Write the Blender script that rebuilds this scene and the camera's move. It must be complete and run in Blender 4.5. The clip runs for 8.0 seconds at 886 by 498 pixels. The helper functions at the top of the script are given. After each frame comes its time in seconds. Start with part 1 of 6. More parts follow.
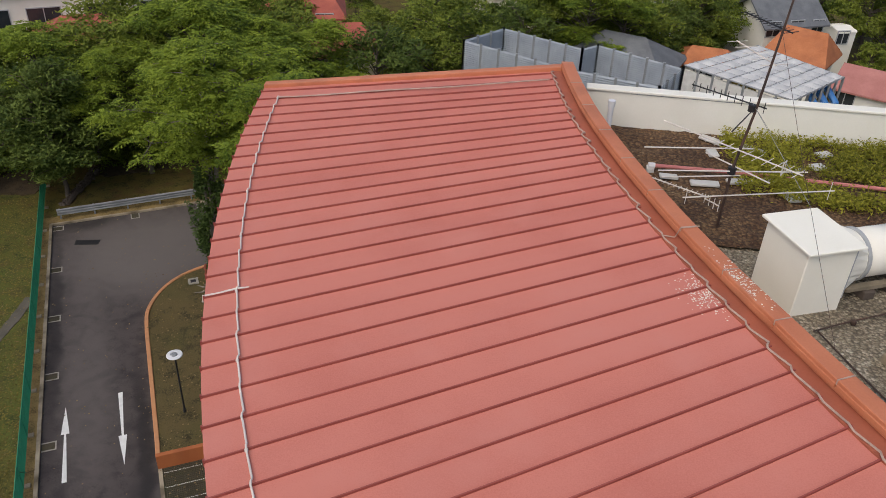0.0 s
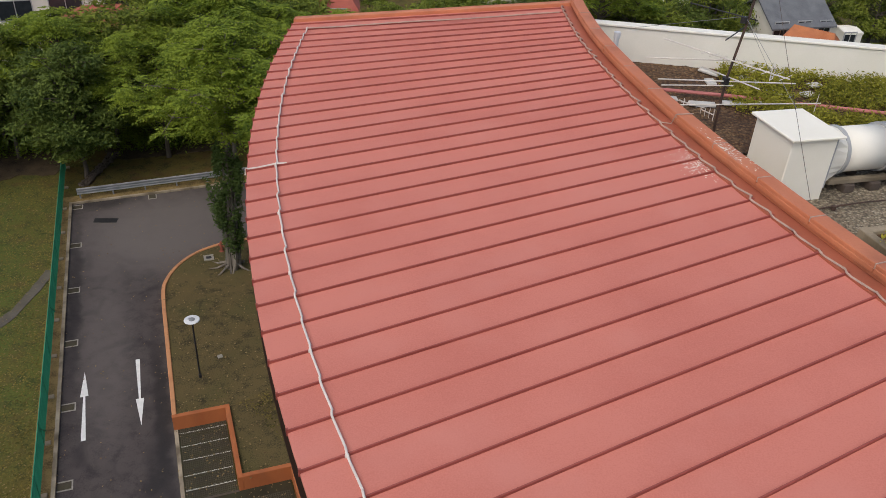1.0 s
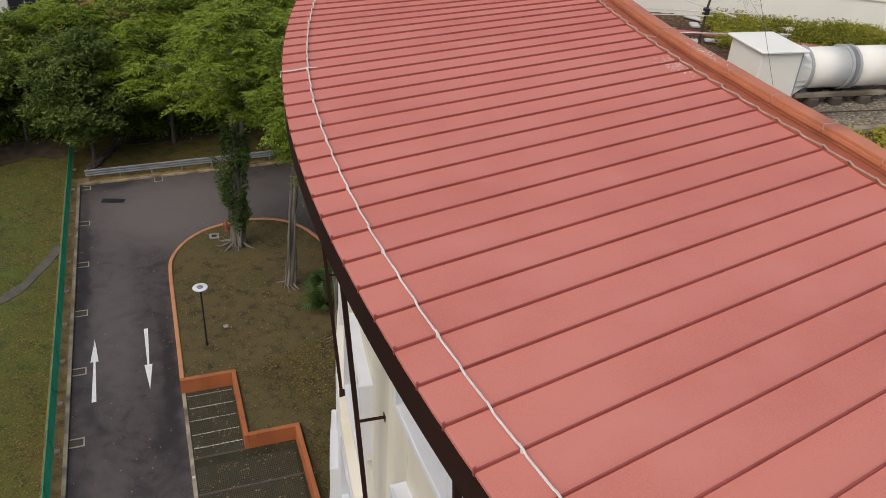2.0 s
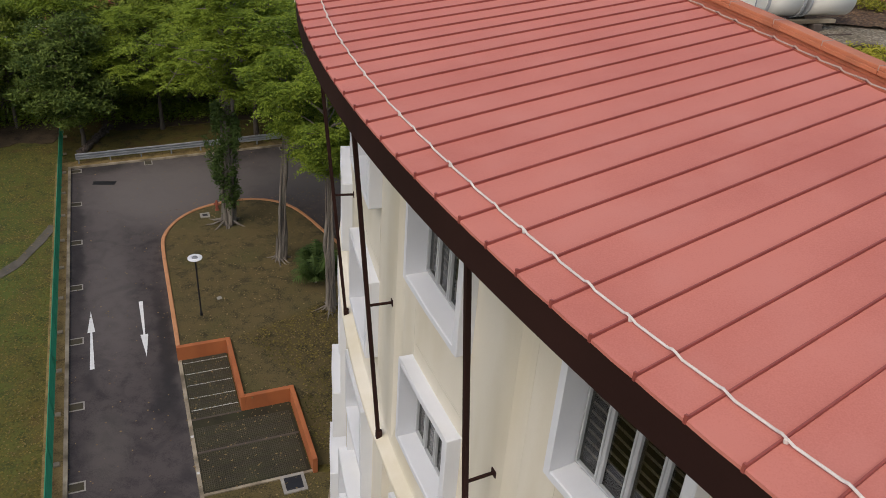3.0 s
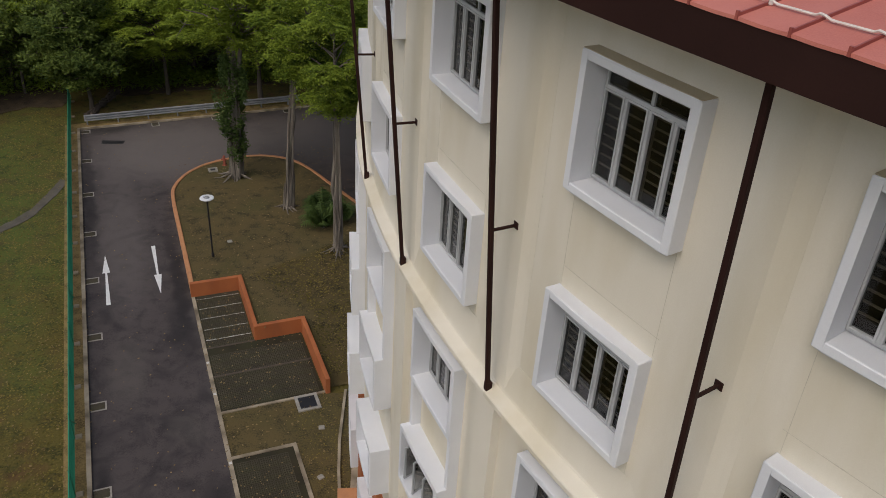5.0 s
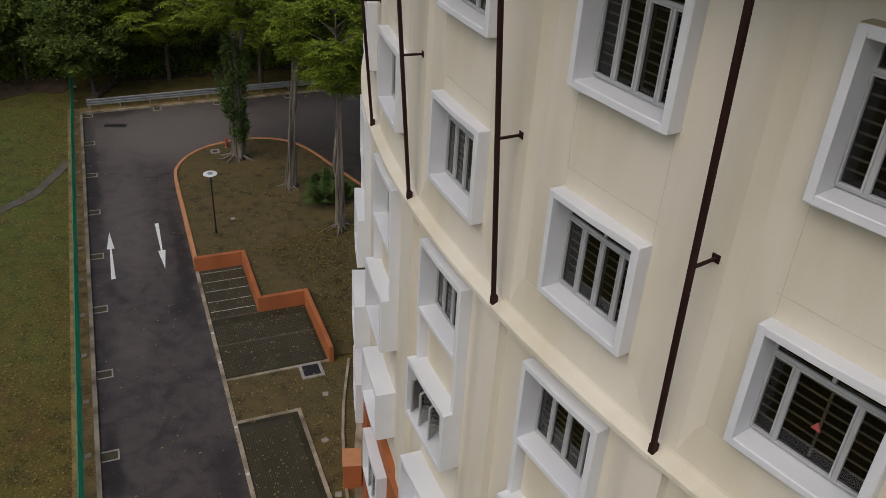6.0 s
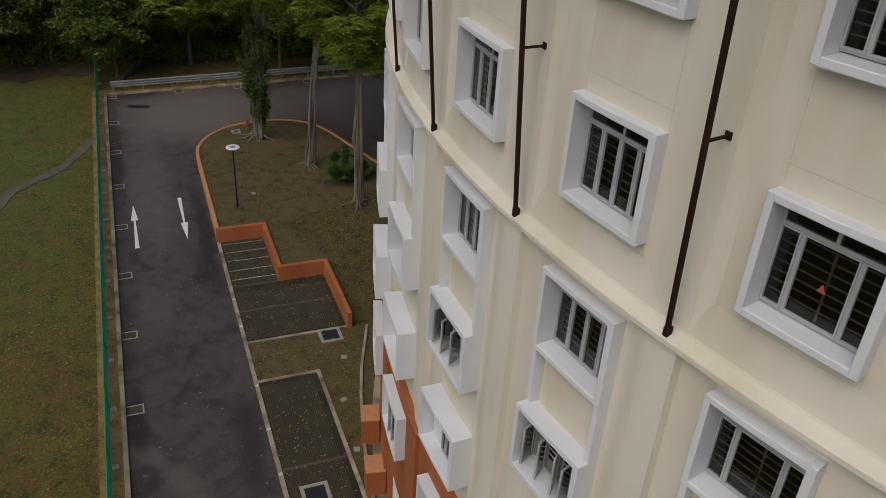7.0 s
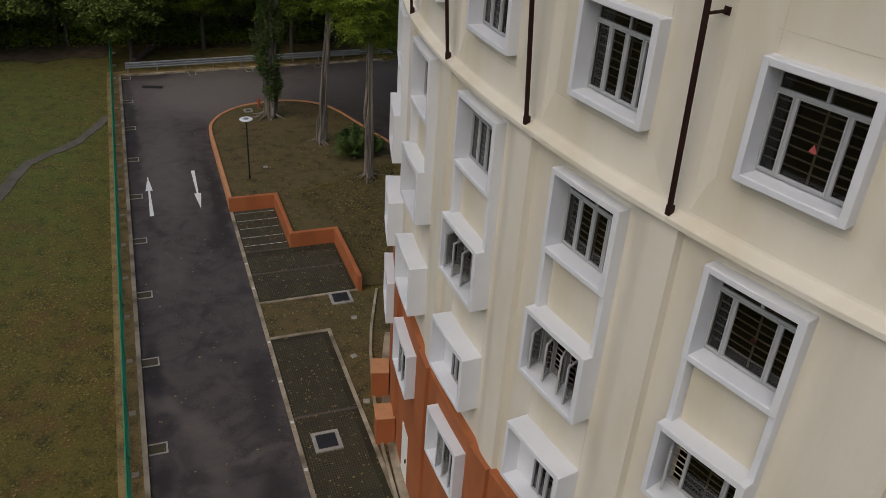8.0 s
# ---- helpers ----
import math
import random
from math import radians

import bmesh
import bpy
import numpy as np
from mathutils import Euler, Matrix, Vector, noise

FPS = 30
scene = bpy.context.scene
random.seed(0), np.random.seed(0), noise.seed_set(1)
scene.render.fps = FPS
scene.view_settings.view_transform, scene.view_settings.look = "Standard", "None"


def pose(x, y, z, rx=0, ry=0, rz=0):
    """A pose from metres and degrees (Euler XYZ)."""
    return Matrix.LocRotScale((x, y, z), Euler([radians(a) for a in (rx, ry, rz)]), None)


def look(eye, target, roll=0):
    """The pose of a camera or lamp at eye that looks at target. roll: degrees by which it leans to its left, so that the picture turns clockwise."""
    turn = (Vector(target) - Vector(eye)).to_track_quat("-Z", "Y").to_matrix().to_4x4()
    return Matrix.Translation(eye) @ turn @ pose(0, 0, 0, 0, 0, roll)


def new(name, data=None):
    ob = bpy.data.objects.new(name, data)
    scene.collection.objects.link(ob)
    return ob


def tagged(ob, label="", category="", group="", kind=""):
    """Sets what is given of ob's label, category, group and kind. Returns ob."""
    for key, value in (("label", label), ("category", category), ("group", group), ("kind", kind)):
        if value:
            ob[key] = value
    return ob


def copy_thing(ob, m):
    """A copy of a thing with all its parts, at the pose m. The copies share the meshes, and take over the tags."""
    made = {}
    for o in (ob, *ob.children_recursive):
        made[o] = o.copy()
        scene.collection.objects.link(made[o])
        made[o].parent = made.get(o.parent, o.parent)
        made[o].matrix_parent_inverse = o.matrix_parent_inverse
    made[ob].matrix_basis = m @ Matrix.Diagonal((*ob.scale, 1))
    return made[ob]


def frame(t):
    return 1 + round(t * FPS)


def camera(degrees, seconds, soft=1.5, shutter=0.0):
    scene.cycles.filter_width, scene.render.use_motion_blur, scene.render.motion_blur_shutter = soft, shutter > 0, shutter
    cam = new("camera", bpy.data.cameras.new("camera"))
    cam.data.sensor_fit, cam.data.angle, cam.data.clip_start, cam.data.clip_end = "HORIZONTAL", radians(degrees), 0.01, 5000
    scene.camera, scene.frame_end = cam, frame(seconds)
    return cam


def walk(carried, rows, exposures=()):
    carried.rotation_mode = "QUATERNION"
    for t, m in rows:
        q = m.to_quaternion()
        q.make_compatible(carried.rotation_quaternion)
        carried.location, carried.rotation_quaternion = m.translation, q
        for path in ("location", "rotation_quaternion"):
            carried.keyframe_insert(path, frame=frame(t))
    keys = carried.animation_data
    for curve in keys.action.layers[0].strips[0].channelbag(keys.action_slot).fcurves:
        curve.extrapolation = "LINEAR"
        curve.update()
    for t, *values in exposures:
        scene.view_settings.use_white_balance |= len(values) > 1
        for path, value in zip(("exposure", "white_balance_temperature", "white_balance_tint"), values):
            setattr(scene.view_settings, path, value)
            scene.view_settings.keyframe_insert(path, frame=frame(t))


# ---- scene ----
cam = camera(57.3, 8.0, 0.8)
EXPOSURES = [(0.0, 0.09), (1.7, 0.14), (3.0, 0.08), (4.5, -0.09), (6.0, -0.33), (8.0, -0.46)]
PATH = [
    (0, (-0.041, 0.942, 27.373), (-0.225, 2.609, 26.283), 2.6),
    (0.5, (0.030, 0.027, 26.907), (-0.163, 1.700, 25.828), 3.0),
    (1, (0.104, -0.879, 26.508), (-0.100, 0.799, 25.439), 3.1),
    (1.5, (0.198, -1.874, 26.098), (-0.016, -0.190, 25.040), 3.6),
    (3, (0.245, -5.062, 25.128), (0.096, -3.359, 24.090), 4.15),
    (3.5, (0.282, -5.717, 24.575), (0.111, -4.016, 23.537), 4.0),
    (4, (0.252, -6.445, 24.151), (0.079, -4.745, 23.111), 4.1),
    (4.5, (0.254, -7.142, 23.584), (0.102, -5.439, 22.547), 4.0),
    (6, (0.289, -8.809, 22.149), (0.153, -7.101, 21.118), 3.6),
    (6.5, (0.285, -9.503, 21.662), (0.119, -7.796, 20.635), 3.7),
    (7, (0.302, -10.187, 21.157), (0.134, -8.477, 20.135), 3.7),
    (7.5, (0.335, -10.92, 20.604), (0.142, -9.21, 19.586), 3.7),
    (8, (0.43, -11.723, 19.952), (0.247, -10.005, 18.943), 4.0),
]
walk(cam, [(t, look(eye, target, roll)) for t, eye, target, roll in PATH],
     exposures=EXPOSURES)

# ---------------------------------------------------------------- light
world = bpy.data.worlds.new("sky")
scene.world = world
world.use_nodes = True
wn = world.node_tree.nodes
sky = wn.new("ShaderNodeTexSky")
sky.sky_type = 'NISHITA'
sky.sun_disc = False
sky.sun_elevation = radians(52)
sky.sun_rotation = radians(207)
sky.air_density, sky.dust_density, sky.ozone_density = 1.0, 3.5, 1.0
world.node_tree.links.new(sky.outputs[0], wn["Background"].inputs[0])
wn["Background"].inputs[1].default_value = 0.135
sun_data = bpy.data.lights.new("sun", "SUN")
sun_data.energy, sun_data.angle, sun_data.color = 1.25, radians(60), (1.0, 0.94, 0.855)
sun = new("sun", sun_data)
sun.matrix_world = look((0, 0, 38.4), (13.6, 26.7, 0))

# ---------------------------------------------------------------- materials


def material(name, a, b, scale=2.0, rough=0.7, bump=0.02, fine=40.0, metal=0.0, stretch=(1, 1, 1), island=0.0, spec=0.4,
             stain=None, stain_scale=0.3, stain_amount=0.5, speckle=0.35, stain_from=0.5):
    """Paint or earth with a broad and a fine variation, from colour a to b, fine relief, and stains."""
    m = bpy.data.materials.new(name)
    m.use_nodes = True
    t = m.node_tree
    n, link = t.nodes, t.links.new
    bs = n["Principled BSDF"]
    tc = n.new("ShaderNodeTexCoord")
    mp = n.new("ShaderNodeMapping")
    mp.inputs["Scale"].default_value = stretch
    link(tc.outputs["Object"], mp.inputs[0])
    broad, grain = n.new("ShaderNodeTexNoise"), n.new("ShaderNodeTexNoise")
    broad.inputs["Scale"].default_value, broad.inputs["Detail"].default_value = scale, 6
    grain.inputs["Scale"].default_value, grain.inputs["Detail"].default_value = fine, 4
    link(mp.outputs[0], broad.inputs[0])
    link(tc.outputs["Object"], grain.inputs[0])
    mix = n.new("ShaderNodeMath")
    mix.operation = 'MULTIPLY_ADD'
    mix.inputs[1].default_value = speckle
    link(grain.outputs[0], mix.inputs[0])
    link(broad.outputs[0], mix.inputs[2])
    last = mix.outputs[0]
    if island:
        info = n.new("ShaderNodeObjectInfo")
        add = n.new("ShaderNodeMath")
        add.operation = 'MULTIPLY_ADD'
        add.inputs[1].default_value = island
        link(info.outputs["Random"], add.inputs[0])
        link(last, add.inputs[2])
        last = add.outputs[0]
    ramp = n.new("ShaderNodeValToRGB")
    mean = 0.5 + speckle * 0.5
    ramp.color_ramp.elements[0].position, ramp.color_ramp.elements[0].color = mean - 0.255, (*a, 1)
    ramp.color_ramp.elements[1].position, ramp.color_ramp.elements[1].color = min(1.0, mean + 0.245), (*b, 1)
    link(last, ramp.inputs[0])
    colour = ramp.outputs[0]
    if stain:
        st = n.new("ShaderNodeTexNoise")
        st.inputs["Scale"].default_value, st.inputs["Detail"].default_value = stain_scale, 5
        link(mp.outputs[0], st.inputs[0])
        sr = n.new("ShaderNodeMapRange")
        sr.inputs[1].default_value, sr.inputs[2].default_value = stain_from, stain_from + 0.2
        sr.inputs[3].default_value, sr.inputs[4].default_value = 0.0, stain_amount
        link(st.outputs[0], sr.inputs[0])
        mc = n.new("ShaderNodeMix")
        mc.data_type = 'RGBA'
        link(sr.outputs[0], mc.inputs[0])
        link(colour, mc.inputs[6])
        mc.inputs[7].default_value = (*stain, 1)
        colour = mc.outputs[2]
    link(colour, bs.inputs["Base Color"])
    bs.inputs["Roughness"].default_value = rough
    bs.inputs["Metallic"].default_value = metal
    bs.inputs["Specular IOR Level"].default_value = spec
    if bump:
        bp = n.new("ShaderNodeBump")
        bp.inputs["Strength"].default_value, bp.inputs["Distance"].default_value = 0.6, bump
        link(grain.outputs[0], bp.inputs["Height"])
        link(bp.outputs[0], bs.inputs["Normal"])
    return m


def leaf_material(name, dark, light, shift=0.25):
    m = bpy.data.materials.new(name)
    m.use_nodes = True
    t = m.node_tree
    n, link = t.nodes, t.links.new
    bs = n["Principled BSDF"]
    geo, info = n.new("ShaderNodeNewGeometry"), n.new("ShaderNodeObjectInfo")
    tc, nz = n.new("ShaderNodeTexCoord"), n.new("ShaderNodeTexNoise")
    nz.inputs["Scale"].default_value = 0.45
    link(tc.outputs["Object"], nz.inputs[0])
    a = n.new("ShaderNodeMath")
    a.operation = 'MULTIPLY_ADD'
    a.inputs[1].default_value = 0.45
    link(geo.outputs["Random Per Island"], a.inputs[0])
    link(nz.outputs[0], a.inputs[2])
    b = n.new("ShaderNodeMath")
    b.operation = 'MULTIPLY_ADD'
    b.inputs[1].default_value = shift
    link(info.outputs["Random"], b.inputs[0])
    link(a.outputs[0], b.inputs[2])
    ramp = n.new("ShaderNodeValToRGB")
    ramp.color_ramp.elements[0].position, ramp.color_ramp.elements[0].color = 0.35, (*dark, 1)
    ramp.color_ramp.elements[1].position, ramp.color_ramp.elements[1].color = 1.15 if shift < 0.2 else 1.0, (*light, 1)
    link(b.outputs[0], ramp.inputs[0])
    link(ramp.outputs[0], bs.inputs["Base Color"])
    bs.inputs["Roughness"].default_value = 0.7
    bs.inputs["Specular IOR Level"].default_value = 0.2
    tr = n.new("ShaderNodeBsdfTranslucent")
    link(ramp.outputs[0], tr.inputs[0])
    ms = n.new("ShaderNodeMixShader")
    ms.inputs[0].default_value = 0.30
    link(bs.outputs[0], ms.inputs[1])
    link(tr.outputs[0], ms.inputs[2])
    link(ms.outputs[0], n["Material Output"].inputs[0])
    return m


M_CREAM = material("cream_paint", (0.605, 0.562, 0.46), (0.69, 0.646, 0.55), 0.8, 0.75, 0.004, 60, stretch=(1, 1, 0.25),
                   stain=(0.52, 0.46, 0.32), stain_scale=0.9, stain_amount=0.5, stain_from=0.46)
M_WHITE = material("white_paint", (0.60, 0.612, 0.642), (0.68, 0.69, 0.71), 1.2, 0.6, 0.003, 60, stain=(0.62, 0.62, 0.58), stain_scale=1.1,
                   stain_amount=0.25)
M_ORANGE = material("terracotta_paint", (0.29, 0.084, 0.026), (0.385, 0.124, 0.041), 1.0, 0.75, 0.004, 50, stretch=(1, 1, 0.4),
                    stain=(0.22, 0.08, 0.035), stain_scale=1.4, stain_amount=0.5)
M_ROOF = material("red_roof_sheet", (0.455, 0.143, 0.108), (0.540, 0.189, 0.144), 0.7, 0.55, 0.002, 70, island=0.10, spec=0.3,
                  stain=(0.54, 0.205, 0.162), stain_scale=1.3, stain_amount=0.6, speckle=0.7)
M_SEAM = material("dark_red_seam", (0.23, 0.050, 0.039), (0.32, 0.080, 0.062), 2.0, 0.5, 0.002, 50)
M_FLASH = material("orange_flashing", (0.45, 0.145, 0.070), (0.56, 0.205, 0.105), 1.5, 0.55, 0.003, 40, stain=(0.25, 0.09, 0.05), stain_scale=1.7)
M_RIDGE = material("red_brown_flashing", (0.31, 0.088, 0.050), (0.40, 0.122, 0.070), 1.5, 0.55, 0.003, 40, stain=(0.24, 0.08, 0.05), stain_scale=1.7)
M_BROWN = material("dark_brown_metal", (0.019, 0.0075, 0.006), (0.030, 0.012, 0.0095), 1.0, 0.7, 0.001, 60, spec=0.15)
M_GREYFRAME = material("grey_window_frame", (0.33, 0.34, 0.345), (0.41, 0.42, 0.425), 3.0, 0.45, 0.0, 40)
# near-black colour holds the shade inside the rooms
M_ROOM = material("shade_dark_room", (0.022, 0.018, 0.015), (0.038, 0.032, 0.027), 1.0, 0.9, 0.0, 10)
M_GRILLE = material("grey_grille", (0.48, 0.42, 0.34), (0.58, 0.52, 0.43), 4.0, 0.5, 0.0, 40)
M_CABLE = material("pale_cable", (0.55, 0.50, 0.45), (0.70, 0.66, 0.60), 6.0, 0.6, 0.0, 40)


def worn_asphalt():
    """Asphalt with broad pale worn sweeps, a paler far part, damp dark patches and a fine aggregate."""
    m = material("asphalt", (0.030, 0.0240, 0.0230), (0.063, 0.0512, 0.0478), 1.7, 0.8, 0.015, 22, stain=(0.068, 0.057, 0.053), stain_scale=0.15, stain_amount=0.7, speckle=0.95, stain_from=0.44)
    t = m.node_tree
    n, link = t.nodes, t.links.new
    bs = n["Principled BSDF"]
    old = bs.inputs["Base Color"].links[0].from_socket
    tc, nz, rg, mx = n.new("ShaderNodeTexCoord"), n.new("ShaderNodeTexNoise"), n.new("ShaderNodeMapRange"), n.new("ShaderNodeMix")
    nz.inputs["Scale"].default_value, nz.inputs["Detail"].default_value, nz.inputs["Distortion"].default_value = 0.55, 8, 1.2
    rg.inputs[1].default_value, rg.inputs[2].default_value, rg.inputs[3].default_value, rg.inputs[4].default_value = 0.48, 0.64, 0.0, 0.55
    mx.data_type = 'RGBA'
    mx.inputs[7].default_value = (0.012, 0.0105, 0.0115, 1)
    link(tc.outputs["Object"], nz.inputs[0])
    link(nz.outputs[0], rg.inputs[0])
    link(rg.outputs[0], mx.inputs[0])
    link(old, mx.inputs[6])
    colour = mx.outputs[2]
    # pale sweeps left by tyres, a broad paler tint on the far asphalt, and damp dark patches: along the road, across
    # it, half lengths, turn, amount
    wob, sc, add = n.new("ShaderNodeTexNoise"), n.new("ShaderNodeVectorMath"), n.new("ShaderNodeVectorMath")
    wob.inputs["Scale"].default_value, wob.inputs["Detail"].default_value = 0.9, 5
    sc.operation, add.operation = 'MULTIPLY_ADD', 'ADD'
    sc.inputs[1].default_value, sc.inputs[2].default_value = (0.9, 0.9, 0), (-0.45, -0.45, 0)
    link(tc.outputs["Object"], wob.inputs[0])
    link(wob.outputs["Color"], sc.inputs[0])
    link(tc.outputs["Object"], add.inputs[0])
    link(sc.outputs[0], add.inputs[1])
    pale, far_pale, damp = (0.100, 0.087, 0.075, 1), (0.135, 0.117, 0.108, 1), (0.013, 0.011, 0.011, 1)
    for s_, w_, ls, lw, turn, tint, amount in ((4.3, 0.6, 0.45, 0.95, -40, pale, 0.75), (2.9, 1.55, 0.6, 1.0, -60, pale, 0.6), (1.2, 2.05, 1.7, 0.6, 0, pale, 0.5), (-2.0, 2.1, 2.4, 0.6, 0, pale, 0.4),
                                              (0.95, 3.6, 0.16, 1.4, 12, pale, 0.5), (13.6, 1.5, 2.6, 1.0, 0, pale, 0.45), (9.2, 3.6, 1.2, 0.8, 20, pale, 0.3), (36, 6, 5.5, 7.0, 0, far_pale, 0.8),
                                              (25, 1.9, 8.0, 1.5, 0, far_pale, 0.42), (36, 18, 6, 8, 0, far_pale, 0.8), (40.5, 2.0, 1.0, 2.0, 0, damp, 0.6), (6.5, 0.4, 2.2, 0.4, 0, damp, 0.8), (-1.0, 3.8, 1.6, 0.8, 0, damp, 0.7), (3.8, 4.0, 3.0, 0.6, 0, damp, 0.6),
                                              (0.6, 0.5, 1.0, 0.5, 0, damp, 0.7), (20.0, 4.3, 6.0, 0.45, 0, damp, 0.75), (16, 4.0, 3.0, 0.7, 0, damp, 0.5), (30, 0.4, 9.0, 0.4, 0, damp, 0.6)):
        mp, ln, rg, mx = n.new("ShaderNodeMapping"), n.new("ShaderNodeVectorMath"), n.new("ShaderNodeMapRange"), n.new("ShaderNodeMix")
        mp.vector_type = 'TEXTURE'
        mp.inputs["Location"].default_value = (-9.9 - 0.4705 * s_ + 0.8824 * w_, 4.85 + 0.8824 * s_ + 0.4705 * w_, 0)
        mp.inputs["Rotation"].default_value = (0, 0, radians(118.07 + turn))
        mp.inputs["Scale"].default_value = (ls, lw, 50)
        ln.operation = 'LENGTH'
        rg.interpolation_type = 'SMOOTHSTEP'
        rg.inputs[1].default_value, rg.inputs[2].default_value, rg.inputs[3].default_value, rg.inputs[4].default_value = 0.35, 1.25, amount, 0.0
        mx.data_type = 'RGBA'
        mx.inputs[7].default_value = tint
        link(add.outputs[0], mp.inputs[0])
        link(mp.outputs[0], ln.inputs[0])
        link(ln.outputs["Value"], rg.inputs[0])
        link(rg.outputs[0], mx.inputs[0])
        link(colour, mx.inputs[6])
        colour = mx.outputs[2]
    link(colour, bs.inputs["Base Color"])
    return m


M_ASPHALT = worn_asphalt()
M_DULL = material("weathered_cable", (0.32, 0.22, 0.18), (0.48, 0.37, 0.31), 6.0, 0.6, 0.0, 40)
M_HAIR = material("hairline_joint", (0.47, 0.43, 0.34), (0.56, 0.52, 0.42), 5.0, 0.8, 0.0, 40)
M_TANBLOCK = material("brown_strip", (0.055, 0.042, 0.034), (0.10, 0.078, 0.062), 1.5, 0.9, 0.004, 30)
M_VERGE = material("straw_verge", (0.085, 0.058, 0.019), (0.235, 0.165, 0.062), 1.6, 0.95, 0.03, 16, stain=(0.06, 0.06, 0.02), stain_scale=0.7, speckle=0.8)
M_TAR = material("tar", (0.012, 0.012, 0.013), (0.02, 0.02, 0.021), 1.0, 0.6, 0.004, 50)
M_PATH = material("old_concrete_path", (0.066, 0.058, 0.045), (0.125, 0.110, 0.088), 1.4, 0.9, 0.01, 30, stain=(0.05, 0.05, 0.025), stain_scale=0.9)
M_BLOCK = material("paver_block", (0.030, 0.0255, 0.016), (0.074, 0.062, 0.039), 1.0, 0.9, 0.004, 40, island=0.25, stain=(0.040, 0.040, 0.014), stain_scale=1.5, stain_from=0.42)
M_CONCRETE = material("weathered_concrete", (0.24, 0.195, 0.135), (0.40, 0.34, 0.245), 1.5, 0.85, 0.01, 30, stain=(0.08, 0.06, 0.035), stain_scale=0.9, stain_from=0.45, stain_amount=0.8)
M_RIM = material("pale_concrete_rim", (0.21, 0.195, 0.165), (0.36, 0.34, 0.30), 2.0, 0.85, 0.006, 30, stain=(0.14, 0.12, 0.09), stain_scale=1.5)
M_KERB = material("orange_kerb_paint", (0.42, 0.185, 0.080), (0.53, 0.265, 0.125), 1.5, 0.75, 0.004, 40, stain=(0.22, 0.10, 0.05), stain_scale=1.5)
M_ROADPAINT = material("white_road_paint", (0.60, 0.60, 0.58), (0.76, 0.76, 0.74), 3.0, 0.7, 0.003, 60)


def field_grass():
    """Worn turf: dry brown beside the road, greener beyond the footpath, mottled with tufts and bare soil."""
    m = material("dry_grass", (0.025, 0.040, 0.005), (0.080, 0.101, 0.015), 1.3, 0.95, 0.05, 9, stain=(0.078, 0.054, 0.018), stain_scale=0.9,
                 stain_amount=0.6, speckle=0.95, stain_from=0.50)
    t = m.node_tree
    n, link = t.nodes, t.links.new
    bs = n["Principled BSDF"]
    old = bs.inputs["Base Color"].links[0].from_socket
    tc, mp, ln, nz, ad, rg, mx, hue = (n.new("ShaderNode" + k) for k in ("TexCoord", "Mapping", "VectorMath", "TexNoise", "Math", "MapRange", "Mix", "Mix"))
    mp.vector_type = 'TEXTURE'
    mp.inputs["Location"].default_value = (-33.0, 27.0, 0)
    mp.inputs["Rotation"].default_value = (0, 0, radians(118))
    mp.inputs["Scale"].default_value = (15, 9, 50)
    ln.operation = 'LENGTH'
    nz.inputs["Scale"].default_value, nz.inputs["Detail"].default_value = 0.35, 7
    ad.operation = 'MULTIPLY_ADD'
    ad.inputs[1].default_value = 1.9
    rg.inputs[1].default_value, rg.inputs[2].default_value, rg.inputs[3].default_value, rg.inputs[4].default_value = 1.55, 2.6, 0.0, 1.0
    link(tc.outputs["Object"], mp.inputs[0])
    link(mp.outputs[0], ln.inputs[0])
    link(tc.outputs["Object"], nz.inputs[0])
    link(nz.outputs[0], ad.inputs[0])
    link(ln.outputs["Value"], ad.inputs[2])
    link(ad.outputs[0], rg.inputs[0])
    for mix, mode, tint in ((hue, 'MULTIPLY', (1.22, 0.76, 0.90, 1)), (mx, 'MIX', None)):
        mix.data_type, mix.blend_type = 'RGBA', mode
        if tint:
            mix.inputs[0].default_value = 1.0
            mix.inputs[7].default_value = tint
            link(old, mix.inputs[6])
    link(rg.outputs[0], mx.inputs[0])
    link(old, mx.inputs[6])
    link(hue.outputs[2], mx.inputs[7])
    link(mx.outputs[2], bs.inputs["Base Color"])
    return m


M_GRASS = field_grass()
M_MOUND = material("bare_grass", (0.030, 0.024, 0.008), (0.098, 0.072, 0.025), 1.6, 0.95, 0.05, 14, stain=(0.058, 0.058, 0.015), stain_scale=0.4,
                   stain_amount=0.5, speckle=0.95)
# litter brown with the shade below the trees put into the colour
M_LITTER = material("shaded_leaf_litter", (0.018, 0.013, 0.007), (0.062, 0.042, 0.022), 1.3, 0.95, 0.05, 14, stain=(0.11, 0.075, 0.042), stain_scale=1.1, stain_amount=0.5, speckle=0.95)
M_GREEN = material("green_fence_paint", (0.012, 0.16, 0.085), (0.025, 0.22, 0.12), 2.0, 0.6, 0.0, 40)
M_STEEL = material("galvanised_steel", (0.19, 0.20, 0.205), (0.30, 0.31, 0.32), 1.5, 0.5, 0.001, 40, metal=0.2)
M_BARK = material("grey_bark", (0.055, 0.045, 0.036), (0.235, 0.205, 0.17), 3.0, 0.95, 0.03, 20, stretch=(1, 1, 0.2))
M_BARKDARK = material("dark_bark", (0.045, 0.036, 0.028), (0.10, 0.082, 0.066), 3.0, 0.95, 0.03, 20, stretch=(1, 1, 0.2))
M_BLACK = material("black_metal", (0.012, 0.012, 0.013), (0.022, 0.022, 0.024), 2.0, 0.5, 0.0, 40)


